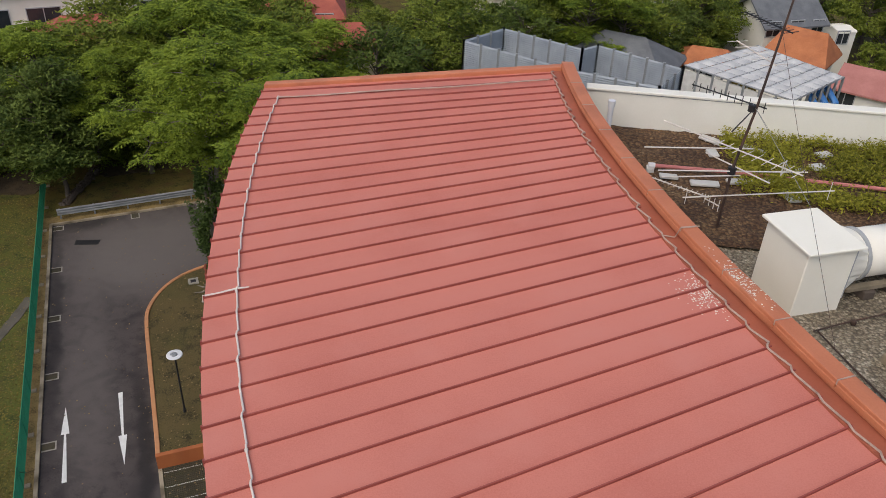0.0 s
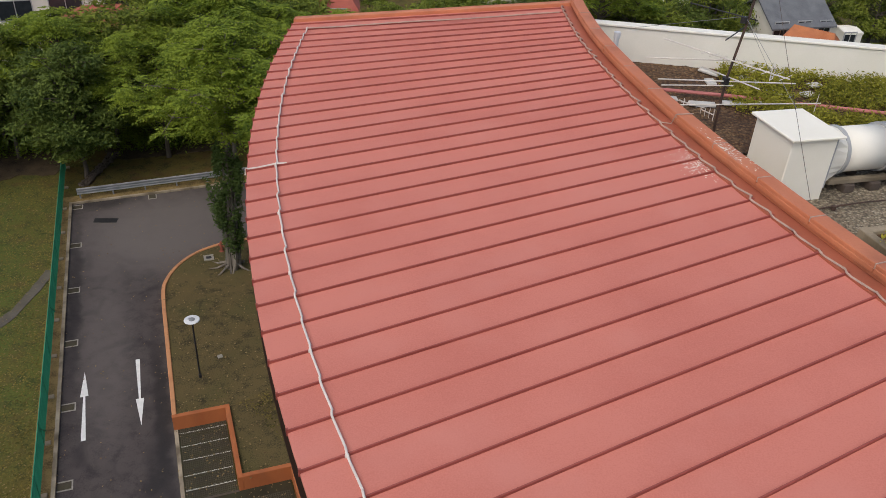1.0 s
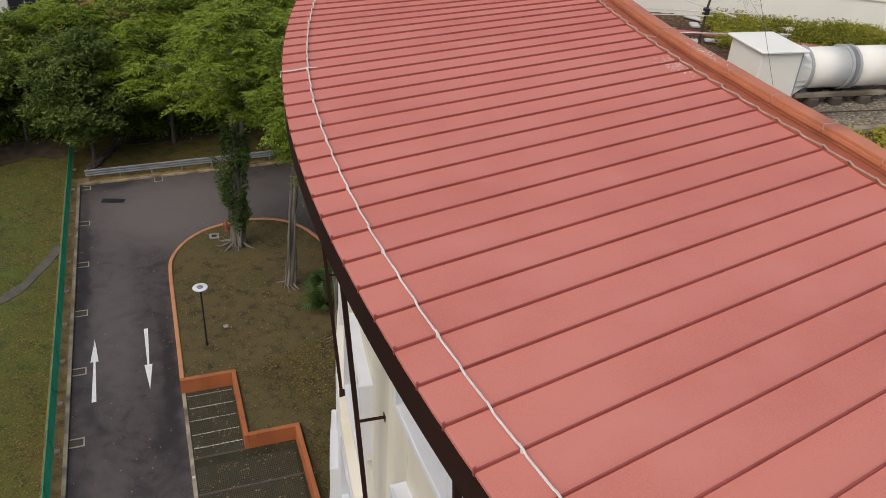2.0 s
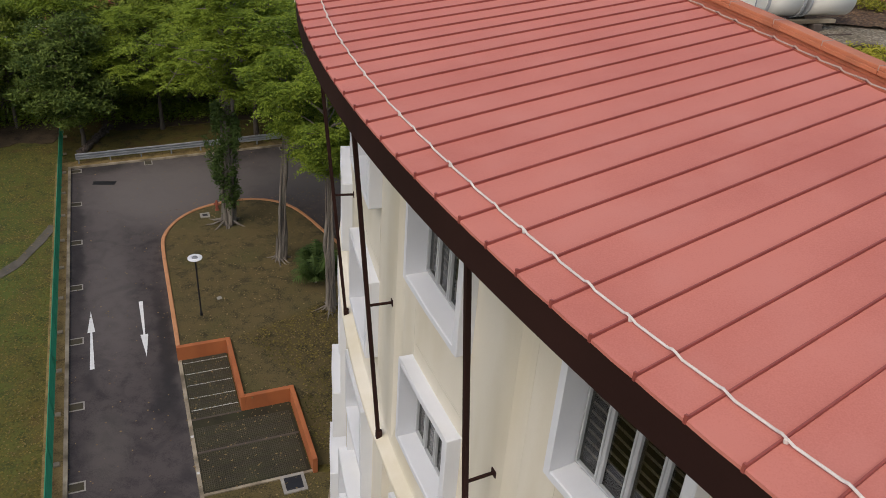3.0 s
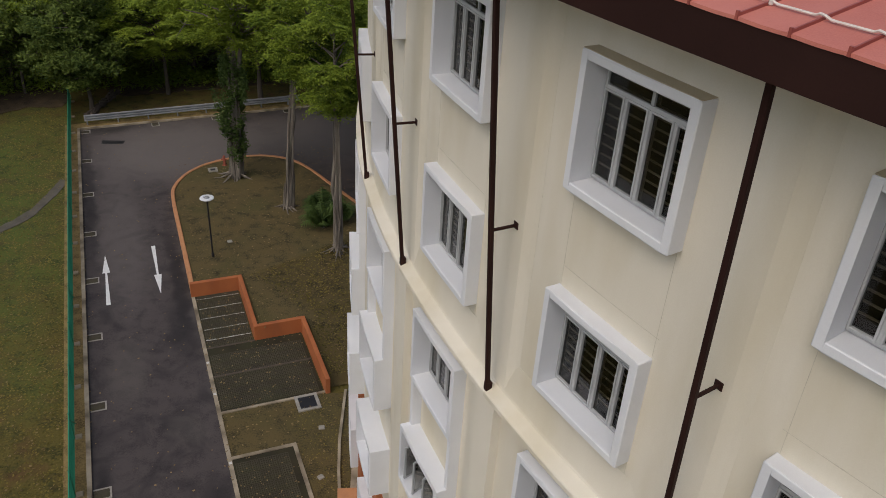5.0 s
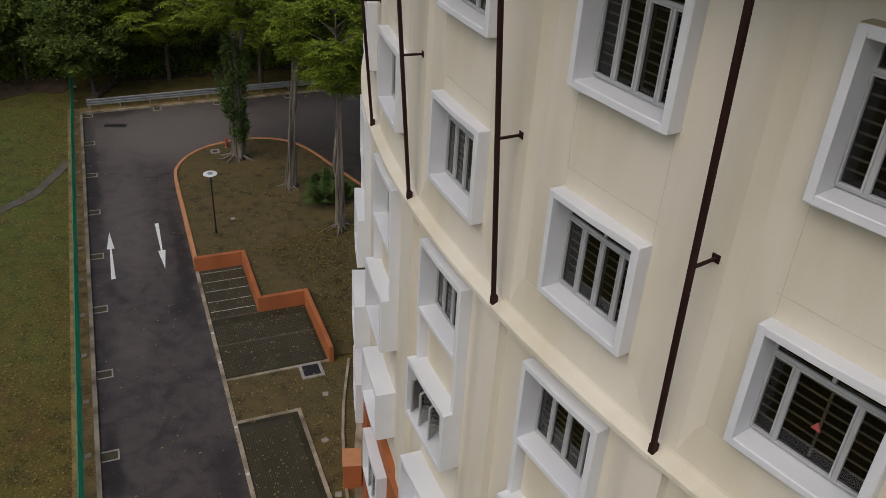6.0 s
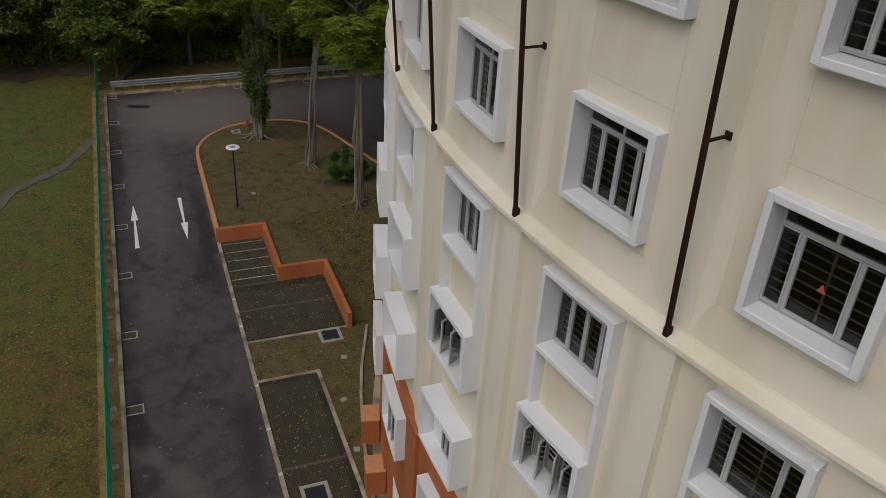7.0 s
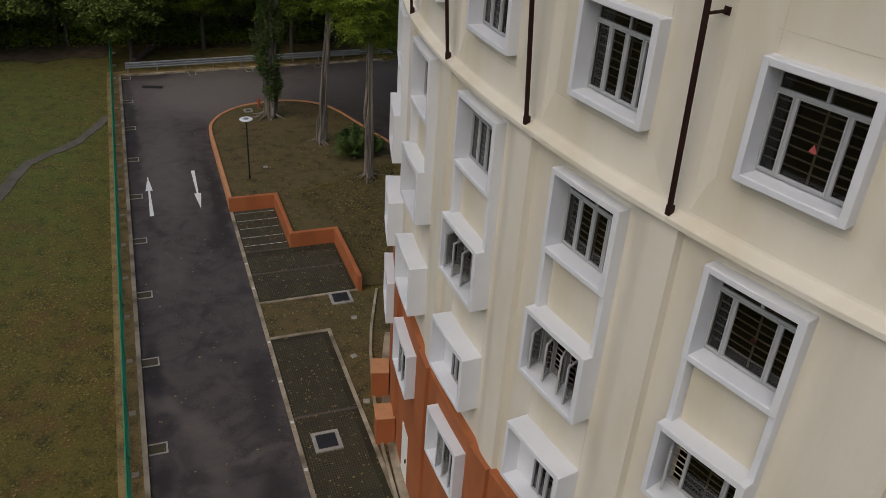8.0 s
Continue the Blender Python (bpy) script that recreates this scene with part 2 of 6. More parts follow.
def pebbled(name, scale, colours, relief):
    """Loose stones or clods: a colour for each cell, with dark gaps and relief."""
    m = bpy.data.materials.new(name)
    m.use_nodes = True
    t = m.node_tree
    n, link = t.nodes, t.links.new
    bs = n["Principled BSDF"]
    tc, vo, ra, br, mr, mx, bp = (n.new("ShaderNode" + k) for k in ("TexCoord", "TexVoronoi", "ValToRGB", "TexNoise", "MapRange", "Mix", "Bump"))
    vo.inputs["Scale"].default_value = scale
    br.inputs["Scale"].default_value, br.inputs["Detail"].default_value = 1.3, 5
    link(tc.outputs["Object"], vo.inputs["Vector"])
    link(tc.outputs["Object"], br.inputs[0])
    sp, ad = n.new("ShaderNodeSeparateColor"), n.new("ShaderNodeMath")
    link(vo.outputs["Color"], sp.inputs[0])
    ad.operation = 'MULTIPLY_ADD'
    ad.inputs[1].default_value = 0.6
    link(sp.outputs[0], ad.inputs[0])
    mr.inputs[1].default_value, mr.inputs[2].default_value, mr.inputs[3].default_value, mr.inputs[4].default_value = 0.3, 0.7, 0.0, 0.4
    link(br.outputs[0], mr.inputs[0])
    link(mr.outputs[0], ad.inputs[2])
    link(ad.outputs[0], ra.inputs[0])
    while len(ra.color_ramp.elements) < len(colours):
        ra.color_ramp.elements.new(0.5)
    for k, c in enumerate(colours):
        ra.color_ramp.elements[k].position = k / (len(colours) - 1)
        ra.color_ramp.elements[k].color = (*c, 1)
    gap = n.new("ShaderNodeMapRange")
    gap.inputs[1].default_value, gap.inputs[2].default_value, gap.inputs[3].default_value, gap.inputs[4].default_value = 0.35, 0.75, 0.0, 0.6
    link(vo.outputs["Distance"], gap.inputs[0])
    mx.data_type = 'RGBA'
    mx.inputs[7].default_value = (*[v * 0.35 for v in colours[0]], 1)
    link(gap.outputs[0], mx.inputs[0])
    link(ra.outputs[0], mx.inputs[6])
    link(mx.outputs[2], bs.inputs["Base Color"])
    bs.inputs["Roughness"].default_value = 0.95
    bp.invert = True
    bp.inputs["Strength"].default_value, bp.inputs["Distance"].default_value = 0.9, relief
    link(vo.outputs["Distance"], bp.inputs["Height"])
    link(bp.outputs[0], bs.inputs["Normal"])
    return m


M_SOIL = pebbled("litter_strewn_soil", 22.0, ((0.040, 0.019, 0.009), (0.095, 0.048, 0.022), (0.17, 0.098, 0.045), (0.31, 0.205, 0.10)), 0.03)
M_GRAVEL = pebbled("gravel", 26.0, ((0.10, 0.078, 0.050), (0.21, 0.17, 0.115), (0.32, 0.27, 0.19), (0.55, 0.49, 0.38)), 0.03)
M_PAVER = material("grass_paver", (0.014, 0.011, 0.005), (0.036, 0.030, 0.012), 1.2, 0.9, 0.02, 20, stain=(0.030, 0.036, 0.012), stain_scale=0.5)
M_TAN = material("tan_paint", (0.38, 0.33, 0.235), (0.47, 0.415, 0.30), 1.2, 0.8, 0.004, 50)
M_HYDRANT = material("faded_red_iron", (0.20, 0.05, 0.03), (0.30, 0.085, 0.05), 5.0, 0.7, 0.002, 40)
M_STICKER = material("red_sticker", (0.34, 0.06, 0.055), (0.42, 0.09, 0.08), 2.0, 0.6, 0.0, 40)
M_GLASS = bpy.data.materials.new("window_glass")
M_GLASS.use_nodes = True
_g = M_GLASS.node_tree.nodes["Principled BSDF"]
_g.inputs["Base Color"].default_value = (0.36, 0.36, 0.34, 1)
_g.inputs["Roughness"].default_value = 0.03
_g.inputs["Transmission Weight"].default_value = 1.0
_g.inputs["IOR"].default_value = 1.45
M_WHITEWALL = material("off_white_render", (0.72, 0.70, 0.62), (0.80, 0.78, 0.71), 0.9, 0.7, 0.004, 50, stain=(0.58, 0.56, 0.48), stain_scale=0.8, stain_amount=0.3)
M_HOOD = material("bright_white_paint", (0.82, 0.79, 0.685), (0.87, 0.845, 0.75), 1.2, 0.6, 0.003, 50, stain=(0.70, 0.68, 0.60), stain_scale=1.4, stain_amount=0.25)
M_STONE = material("pale_slab", (0.46, 0.45, 0.42), (0.62, 0.61, 0.58), 3.0, 0.8, 0.006, 40)
M_PIPE = material("faded_red_pipe", (0.42, 0.13, 0.12), (0.52, 0.20, 0.18), 3.0, 0.5, 0.002, 40)
M_RUST = material("dark_rusty_steel", (0.03, 0.022, 0.02), (0.09, 0.05, 0.035), 6.0, 0.7, 0.003, 40)
M_SEDUM = leaf_material("leaf_succulent", (0.080, 0.092, 0.010), (0.38, 0.355, 0.042))
M_SLATE = material("grey_roof_tile", (0.10, 0.105, 0.115), (0.17, 0.18, 0.19), 1.0, 0.7, 0.02, 12)
M_TILE = material("orange_roof_tile", (0.32, 0.105, 0.04), (0.50, 0.185, 0.075), 0.8, 0.8, 0.03, 9, stain=(0.25, 0.09, 0.05), stain_scale=0.6)
M_TILERED = material("red_roof_tile", (0.30, 0.07, 0.05), (0.42, 0.12, 0.08), 0.8, 0.8, 0.03, 9, stain=(0.2, 0.06, 0.05), stain_scale=0.6)
M_REDROOF = material("faded_red_roof", (0.34, 0.13, 0.11), (0.46, 0.20, 0.17), 0.8, 0.7, 0.02, 9)
M_LOUVRE = material("grey_louvre", (0.22, 0.25, 0.28), (0.32, 0.35, 0.38), 1.0, 0.5, 0.0, 20)
M_PLASTIC = material("pale_plastic_sheet", (0.40, 0.40, 0.405), (0.60, 0.595, 0.58), 1.2, 0.35, 0.0, 20, stain=(0.36, 0.36, 0.36), stain_scale=0.9)
M_BLUE = material("blue_pipe_paint", (0.03, 0.13, 0.36), (0.05, 0.19, 0.46), 2.0, 0.5, 0.0, 20)
M_DARKGLASS = material("dark_window", (0.02, 0.025, 0.03), (0.035, 0.04, 0.045), 2.0, 0.08, 0.0, 20, spec=0.6)
M_TUFT = leaf_material("grass_tuft", (0.036, 0.037, 0.006), (0.20, 0.155, 0.038), 0.1)
M_FALLEN = leaf_material("dry_leaf", (0.07, 0.042, 0.02), (0.25, 0.18, 0.085))
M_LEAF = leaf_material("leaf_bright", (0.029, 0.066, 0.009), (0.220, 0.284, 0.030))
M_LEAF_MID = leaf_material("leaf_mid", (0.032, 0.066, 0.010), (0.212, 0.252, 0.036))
M_LEAF_DARK = leaf_material("leaf_dark", (0.024, 0.052, 0.012), (0.142, 0.188, 0.036))
M_CLIMB = leaf_material("leaf_climber", (0.016, 0.036, 0.010), (0.075, 0.115, 0.028))

# ---------------------------------------------------------------- mesh helpers


def mesh_of(name, bm, mat):
    me = bpy.data.meshes.new(name)
    bm.normal_update()
    bm.to_mesh(me)
    bm.free()
    me.materials.append(mat)
    return me


def part(name, bm, mat, parent=None, label="", m=None):
    """Links a bmesh (or a finished mesh) as one object, under parent where one is given."""
    me = bm if isinstance(bm, bpy.types.Mesh) else mesh_of(name, bm, mat)
    ob = new(name, me)
    if parent is not None:
        ob.parent = parent
    if m is not None:
        ob.matrix_basis = m
    if label:
        tagged(ob, label)
    return ob


def thing(name, label, category, m=None, group="", kind=""):
    ob = new(name)
    if m is not None:
        ob.matrix_basis = m
    return tagged(ob, label, category, group, kind)


def solid(bm, pts_a, pts_b):
    """A closed prism between two rings of points."""
    a = [bm.verts.new(p) for p in pts_a]
    b = [bm.verts.new(p) for p in pts_b]
    n = len(a)
    bm.faces.new(a[::-1])
    bm.faces.new(b)
    for i in range(n):
        bm.faces.new((a[i], a[(i + 1) % n], b[(i + 1) % n], b[i]))


def box(bm, x0, x1, y0, y1, z0, z1):
    solid(bm, [(x0, y0, z0), (x1, y0, z0), (x1, y1, z0), (x0, y1, z0)], [(x0, y0, z1), (x1, y0, z1), (x1, y1, z1), (x0, y1, z1)])


def bevelled(bm, width=0.01, segments=1):
    bmesh.ops.bevel(bm, geom=bm.edges[:], offset=width, segments=segments, affect='EDGES', clamp_overlap=True)
    bmesh.ops.recalc_face_normals(bm, faces=bm.faces[:])
    return bm


def tube(bm, points, radii, sides=8, cap=True):
    points = [Vector(p) for p in points]
    if not isinstance(radii, (list, tuple)):
        radii = [radii] * len(points)
    rings = []
    for i, p in enumerate(points):
        d = (points[min(i + 1, len(points) - 1)] - points[max(i - 1, 0)]).normalized()
        u = d.orthogonal().normalized() if abs(d.z) > 0.95 else d.cross(Vector((0, 0, 1))).normalized()
        v = d.cross(u)
        rings.append([bm.verts.new(p + radii[i] * (math.cos(a) * u + math.sin(a) * v)) for a in [2 * math.pi * k / sides for k in range(sides)]])
    for r0, r1 in zip(rings, rings[1:]):
        for k in range(sides):
            bm.faces.new((r0[k], r0[(k + 1) % sides], r1[(k + 1) % sides], r1[k]))
    if cap:
        bm.faces.new(rings[0][::-1])
        bm.faces.new(rings[-1])


def polar(r, deg, z):
    return (r * math.cos(radians(deg)), r * math.sin(radians(deg)), z)


def arc_block(bm, r0, r1, a0, a1, z0, z1, steps=4, r1_top=None, z0_in=None, point=polar):
    """A curved block between two radii, two angles (degrees) and two heights; r1_top: the outer radius at its top."""
    rt = r1 if r1_top is None else r1_top
    rows = []
    for i in range(steps + 1):
        a = a0 + (a1 - a0) * i / steps
        rows.append([bm.verts.new(point(r, a, z)) for r, z in ((r0, z0 if z0_in is None else z0_in), (r1, z0), (rt, z1), (r0, z1))])
    for p, q in zip(rows, rows[1:]):
        for k in range(4):
            bm.faces.new((p[k], p[(k + 1) % 4], q[(k + 1) % 4], q[k]))
    bm.faces.new(rows[0][::-1])
    bm.faces.new(rows[-1])


def fixed(bm):
    bmesh.ops.recalc_face_normals(bm, faces=bm.faces[:])
    return bm


# ---------------------------------------------------------------- ground plan: s along the road, w across it towards the building
ROAD0, ALONG, ACROSS = Vector((-9.9, 4.85)), Vector((-0.4705, 0.8824)), Vector((0.8824, 0.4705))


def at(s, w, z=0.0):
    p = ROAD0 + s * ALONG + w * ACROSS
    return Vector((p.x, p.y, z))


ROAD_TURN = math.degrees(math.atan2(ALONG.y, ALONG.x)) - 90


def road_pose(s, w, z=0.0, turn=0.0):
    """x across the road, y along it."""
    return pose(*at(s, w, z), 0, 0, ROAD_TURN + turn)


def slab(bm, s0, s1, w0, w1, z0, z1):
    solid(bm, [at(s0, w0, z0), at(s0, w1, z0), at(s1, w1, z0), at(s1, w0, z0)], [at(s0, w0, z1), at(s0, w1, z1), at(s1, w1, z1), at(s1, w0, z1)])


def flat_slab(name, outline, z0, z1, mat):
    bm = bmesh.new()
    solid(bm, [at(s, w, z0) for s, w in outline], [at(s, w, z1) for s, w in outline])
    return part(name, fixed(bm), mat)


# ground, road
bm = bmesh.new()
n = 60
xs = [-1500 + 3000 * (i / n) for i in range(n + 1)]
grid = [[bm.verts.new((x, y, -0.02)) for x in xs] for y in xs]
for j in range(n):
    for i in range(n):
        bm.faces.new((grid[j][i], grid[j][i + 1], grid[j + 1][i + 1], grid[j + 1][i]))
tagged(part("ground", bm, M_GRASS), "patchy dry green grass field round the car park", "grass", kind="structure")

tagged(flat_slab("road", [(-45, 0), (-45, 4.72), (20, 4.72), (20, 24), (41.44, 24), (40.6, 0)], -0.1, 0.02, M_ASPHALT),
       "dark grey asphalt car park road with worn tyre marks", "road", kind="structure")

# ---------------------------------------------------------------- the curved building
CENTRE = (24.484, 17.953)
R_WALL, R_LOW, R_BASE, R_PIER, R_EAVE, R_RIDGE = 28.69, 28.75, 28.92, 28.84, 29.73, 24.53
Z_EAVE, Z_RIDGE, Z_TERRACE = 21.5, 22.22, 21.2
END_A, END_B = -173.9, -101.0
END_R = -173.05   # the far verge runs slightly askew: the roof ends sooner at the ridge
BAYS = range(-5, 4)
# middle of each bay's windows, and the strut to the right of each bay, in degrees round the centre
MIDDLE = {-5: -105.8, -4: -113.3, -3: -120.8, -2: -128.35, -1: -136.0, 0: -142.80, 1: -150.5, 2: -158.4, 3: -165.95}
STRUT = {-5: -101.9, -4: -109.4, -3: -116.9, -2: -124.4, -1: -131.9, 0: -139.38, 1: -146.78, 2: -154.4, 3: -161.9, 4: -169.4}
LEAN = {-5: 0.3, -4: 0.3, -3: 0.3, -2: 0.3, -1: 0.3, 0: 0.3, 1: 0.13, 2: 0.1, 3: 0.08}     # how far the head of each strut stands to the side of its foot


def roof_point(r, deg, z):
    """A point of the roof: its eave and its ridge wander a little from true arcs."""
    w = (max(-174.0, min(-137.0, deg)) + 155.5) / 18
    eave = 0.0439 + w * (-0.0838 + w * (-0.2076 + w * (0.0786 + w * 0.151)))
    ridge = float(np.interp(deg, (-174, -168, -162.5, -155, -150, -146, -142), (-0.10, -0.15, -0.25, -0.33, -0.31, -0.12, -0.02)))
    f = max(0.0, min(1.0, (R_EAVE - r) / (R_EAVE - R_RIDGE)))
    return polar(r + eave * (1 - f) + ridge * f, deg, z)


building = thing("apartment_building", "curved cream apartment block with white window boxes and red metal roof", "building", pose(*CENTRE, 0))


def turn(deg):
    return pose(0, 0, 0, 0, 0, deg)


# rows of windows: bottom of the box, top of the box, front of the box, kind
ROWS_W = [(18.72, 20.43, 28.92, "four"), (15.57, 17.24, 28.92, "four"), (12.64, 14.27, 29.0, "four"), (9.92, 11.42, 29.17, "open"),
          (7.08, 8.60, 29.25, "small"), (4.10, 5.68, 29.22, "low")]
HALF = 1.87       # half a common box, in degrees
HALVES = {0: 1.77, 1: 1.91, 2: 1.95, 3: 1.95}     # the boxes of the wide bays are narrower


def half_of(bay):
    return HALVES.get(bay, 1.62)


def wall_cells(bm, z_from, z_to, r0, r1, a0, a1, half):
    """A curved wall with the openings of its windows."""
    opening = half - 0.12
    cuts = sorted({z_from, z_to} | {z for b, t, r, k in ROWS_W for z in (b + 0.05, t - 0.05) if z_from < z < z_to})
    for z0, z1 in zip(cuts, cuts[1:]):
        hole = any(b + 0.1 < (z0 + z1) / 2 < t - 0.1 for b, t, r, k in ROWS_W)
        spans = [(a0, -opening), (opening, a1)] if hole else [(a0, -opening), (-opening, opening), (opening, a1)]
        for p, q in spans:
            arc_block(bm, r0, r1, p, q, z0, z1, 2)
    bmesh.ops.remove_doubles(bm, verts=bm.verts[:], dist=0.001)


def bay_shell(bay):
    """Wall, base, pier, plinth and ledge of one bay, round its middle."""
    mid = MIDDLE[bay]
    lo, hi, deg = (STRUT[bay + 1] if bay < 3 else END_A + 0.1) - mid, STRUT[bay] - mid, turn(mid)
    bm = bmesh.new()
    wall_cells(bm, 14.7, 21.12, R_WALL - 0.22, R_WALL, lo, hi, half_of(bay))
    part("wall", fixed(bm), M_CREAM, building, "cream painted upper wall", deg)
    bm = bmesh.new()
    wall_cells(bm, 6.24, 14.7, R_LOW - 0.28, R_LOW, lo, hi, half_of(bay))
    part("wall", fixed(bm), M_CREAM, building, "cream painted wall", deg)
    bm = bmesh.new()
    wall_cells(bm, -0.1, 6.20, R_BASE - 0.42, R_BASE, lo, hi, half_of(bay))
    part("base_wall", fixed(bm), M_ORANGE, building, "terracotta painted ground floor wall", deg)
    bm = bmesh.new()
    arc_block(bm, R_BASE - 0.48, R_BASE + 0.015, lo, hi, 6.20, 6.25, 4, R_BASE - 0.01)
    part("base_ledge", fixed(bm), M_ORANGE, building, "", deg)
    # a pier that swells gently from the window to a flat face, and ends in a return: splayed above the ledge, sharp below it
    for z0, z1, r0, r1, splay, name, mat in ((14.6, 21.13, R_WALL, R_WALL + 0.06, 0.5, "pier", M_CREAM), (6.24, 14.46, R_LOW, R_PIER + 0.05, 0.05, "pier", M_CREAM),
                                             (-0.1, 6.27, R_BASE, R_BASE + 0.10, 0.05, "base_pier", M_ORANGE)):
        a0, a1, a2 = half_of(bay) + 0.02, hi - 0.55, hi + 0.42
        line = [(r0 - 0.05, a0)] + [(r0 + 0.004 + (r1 - r0 - 0.012) * k * k * (3 - 2 * k), a0 + (a1 - a0) * k) for k in (j / 9 for j in range(10))]
        line += [(r1, (a1 + a2) / 2), (r1, a2)] + ([(r0 + 0.6 * (r1 - r0), a2 + splay * 0.3), (r0 + 0.22 * (r1 - r0), a2 + splay * 0.65)] if z0 > 14 else [])
        line += [(r0 + 0.002, a2 + splay), (r0 - 0.05, a2 + splay)]
        if mat is M_ORANGE:
            line = [(r0 - 0.3, a1 - 0.75), (r1, a1 - 0.75), (r1, a2), (r0 - 0.3, a2)]
        n_ = len(line)
        rings = [[polar(r, a, z) for r, a in line] for z in (z0, z1)]
        bm = bmesh.new()
        rings = [[bm.verts.new(p) for p in ln] for ln in rings]
        for p, q in zip(rings, rings[1:]):
            for k in range(n_):
                bm.faces.new((p[k], p[(k + 1) % n_], q[(k + 1) % n_], q[k]))
        bm.faces.new(rings[0][::-1])
        bm.faces.new(rings[-1])
        part(name, fixed(bm), mat, building, "", deg)
    bm = bmesh.new()
    prof = [(R_WALL - 0.1, 14.42), (R_LOW + 0.03, 14.42), (28.96, 14.51), (28.98, 14.52), (28.98, 14.60), (28.965, 14.618), (28.765, 14.70), (28.75, 14.74), (28.743, 14.80), (R_WALL + 0.004, 15.35), (R_WALL - 0.1, 15.35)]
    arc = [[bm.verts.new(polar(r, lo + (hi - lo) * i / 8, z)) for r, z in prof] for i in range(9)]
    for p, q in zip(arc, arc[1:]):
        for k in range(len(prof)):
            bm.faces.new((p[k], p[(k + 1) % len(prof)], q[(k + 1) % len(prof)], q[k]))
    bm.faces.new(arc[0][::-1])
    bm.faces.new(arc[-1])
    part("ledge", fixed(bm), M_CREAM, building, "", deg)


# one window of each kind, as meshes turned to each bay


def ring(bm, r0, r1, h0, h1, z0, z1, t):
    """A frame of thickness t standing between two radii; h: half widths in degrees."""
    d = math.degrees(t / r1)
    arc_block(bm, r0, r1, -h0, -h0 + d, z0, z1, 1)
    arc_block(bm, r0, r1, h0 - d, h0, z0, z1, 1)
    arc_block(bm, r0, r1, -h0 + d, h0 - d, z0, z0 + t, 2)
    arc_block(bm, r0, r1, -h0 + d, h0 - d, z1 - t, z1, 2)


def surround(b, t, r, half):
    bm = bmesh.new()
    ring(bm, min(R_FRAME - 0.06, R_LOW - 0.06), r, half, half, b, t, 0.11)
    bmesh.ops.remove_doubles(bm, verts=bm.verts[:], dist=0.0005)
    return mesh_of("window_surround", bevelled(fixed(bm), 0.012), M_WHITE)


def bar(bm, a, z0, z1, r, wide=0.05, deep=0.05):
    h = math.degrees(wide / 2 / r)
    arc_block(bm, r - deep, r, a - h, a + h, z0, z1, 1)


def rail(bm, a0, a1, z, r, tall=0.05, deep=0.05):
    arc_block(bm, r - deep, r, a0, a1, z - tall / 2, z + tall / 2, 2)


R_FRAME = 28.60     # front of the window frames; the lower rows sit further out
R_FRAMES = [28.60, 28.60, 28.64, 28.72, 28.92, 28.84]


def lights(kind):
    """The angles that part the lights of a window, and whether it has a transom."""
    if kind == "wide":
        return [-1.64, -0.92, 0.78, 1.62], True
    if kind == "small":
        return [-0.45, 0.03, 0.51, 1.0], False
    if kind == "low":
        return [-0.55, 0.15, 0.85, 1.55], False
    return [-1.63, -0.83, -0.02, 0.79, 1.62], True


def window_frame(b, t, kind, shrink):
    cuts, transom = lights(kind)
    cuts = [a * shrink for a in cuts]
    bm = bmesh.new()
    z0, z1 = b + 0.13, t - 0.13
    zt = z1 - 0.30 if transom else z1
    rail(bm, cuts[0], cuts[-1], z0 + 0.02, R_FRAME, 0.045, 0.07)
    rail(bm, cuts[0], cuts[-1], z1 - 0.02, R_FRAME, 0.045, 0.07)
    if transom:
        rail(bm, cuts[0], cuts[-1], zt, R_FRAME + 0.004, 0.05, 0.07)
        bar(bm, (cuts[0] + cuts[-1]) / 2, zt + 0.03, z1 - 0.03, R_FRAME + 0.002, 0.045, 0.06)
    for a in cuts:
        bar(bm, min(max(a, cuts[0] + 0.05), cuts[-1] - 0.05), z0 + 0.03, (zt if a not in (cuts[0], cuts[-1]) else z1) - 0.03, R_FRAME + 0.006, 0.032, 0.07)
    return mesh_of("window_frame", fixed(bm), M_GREYFRAME), cuts, z0, zt, z1


def sash(width, tall):
    """A casement of its own, hinged at x = 0 on its left, facing -y."""
    bm = bmesh.new()
    f = 0.045
    for x0, x1, z0, z1 in ((0, f, 0, tall), (width - f, width, 0, tall), (f, width - f, 0, f), (f, width - f, tall - f, tall)):
        box(bm, x0, x1, -0.02, 0.02, z0, z1)
    return mesh_of("casement_frame", bevelled(fixed(bm), 0.005), M_GREYFRAME)


def pane(width, tall):
    bm = bmesh.new()
    box(bm, 0.04, width - 0.04, -0.004, 0.004, 0.04, tall - 0.04)
    return mesh_of("pane", fixed(bm), M_GLASS)


def closed_sash(a0, a1, z0, z1):
    """The frame of a shut casement."""
    bm = bmesh.new()
    r, f = R_FRAME + 0.022, 0.027
    d = math.degrees(f / r)
    arc_block(bm, r - 0.05, r, a0, a0 + d, z0, z1, 1)
    arc_block(bm, r - 0.05, r, a1 - d, a1, z0, z1, 1)
    arc_block(bm, r - 0.05, r, a0 + d, a1 - d, z0, z0 + f, 1)
    arc_block(bm, r - 0.05, r, a0 + d, a1 - d, z1 - f, z1, 1)
    return mesh_of("casement", bevelled(fixed(bm), 0.005), M_GREYFRAME)


def fixed_pane(a0, a1, z0, z1, r):
    bm = bmesh.new()
    arc_block(bm, r - 0.008, r, a0, a1, z0, z1, 1)
    return mesh_of("pane", fixed(bm), M_GLASS)


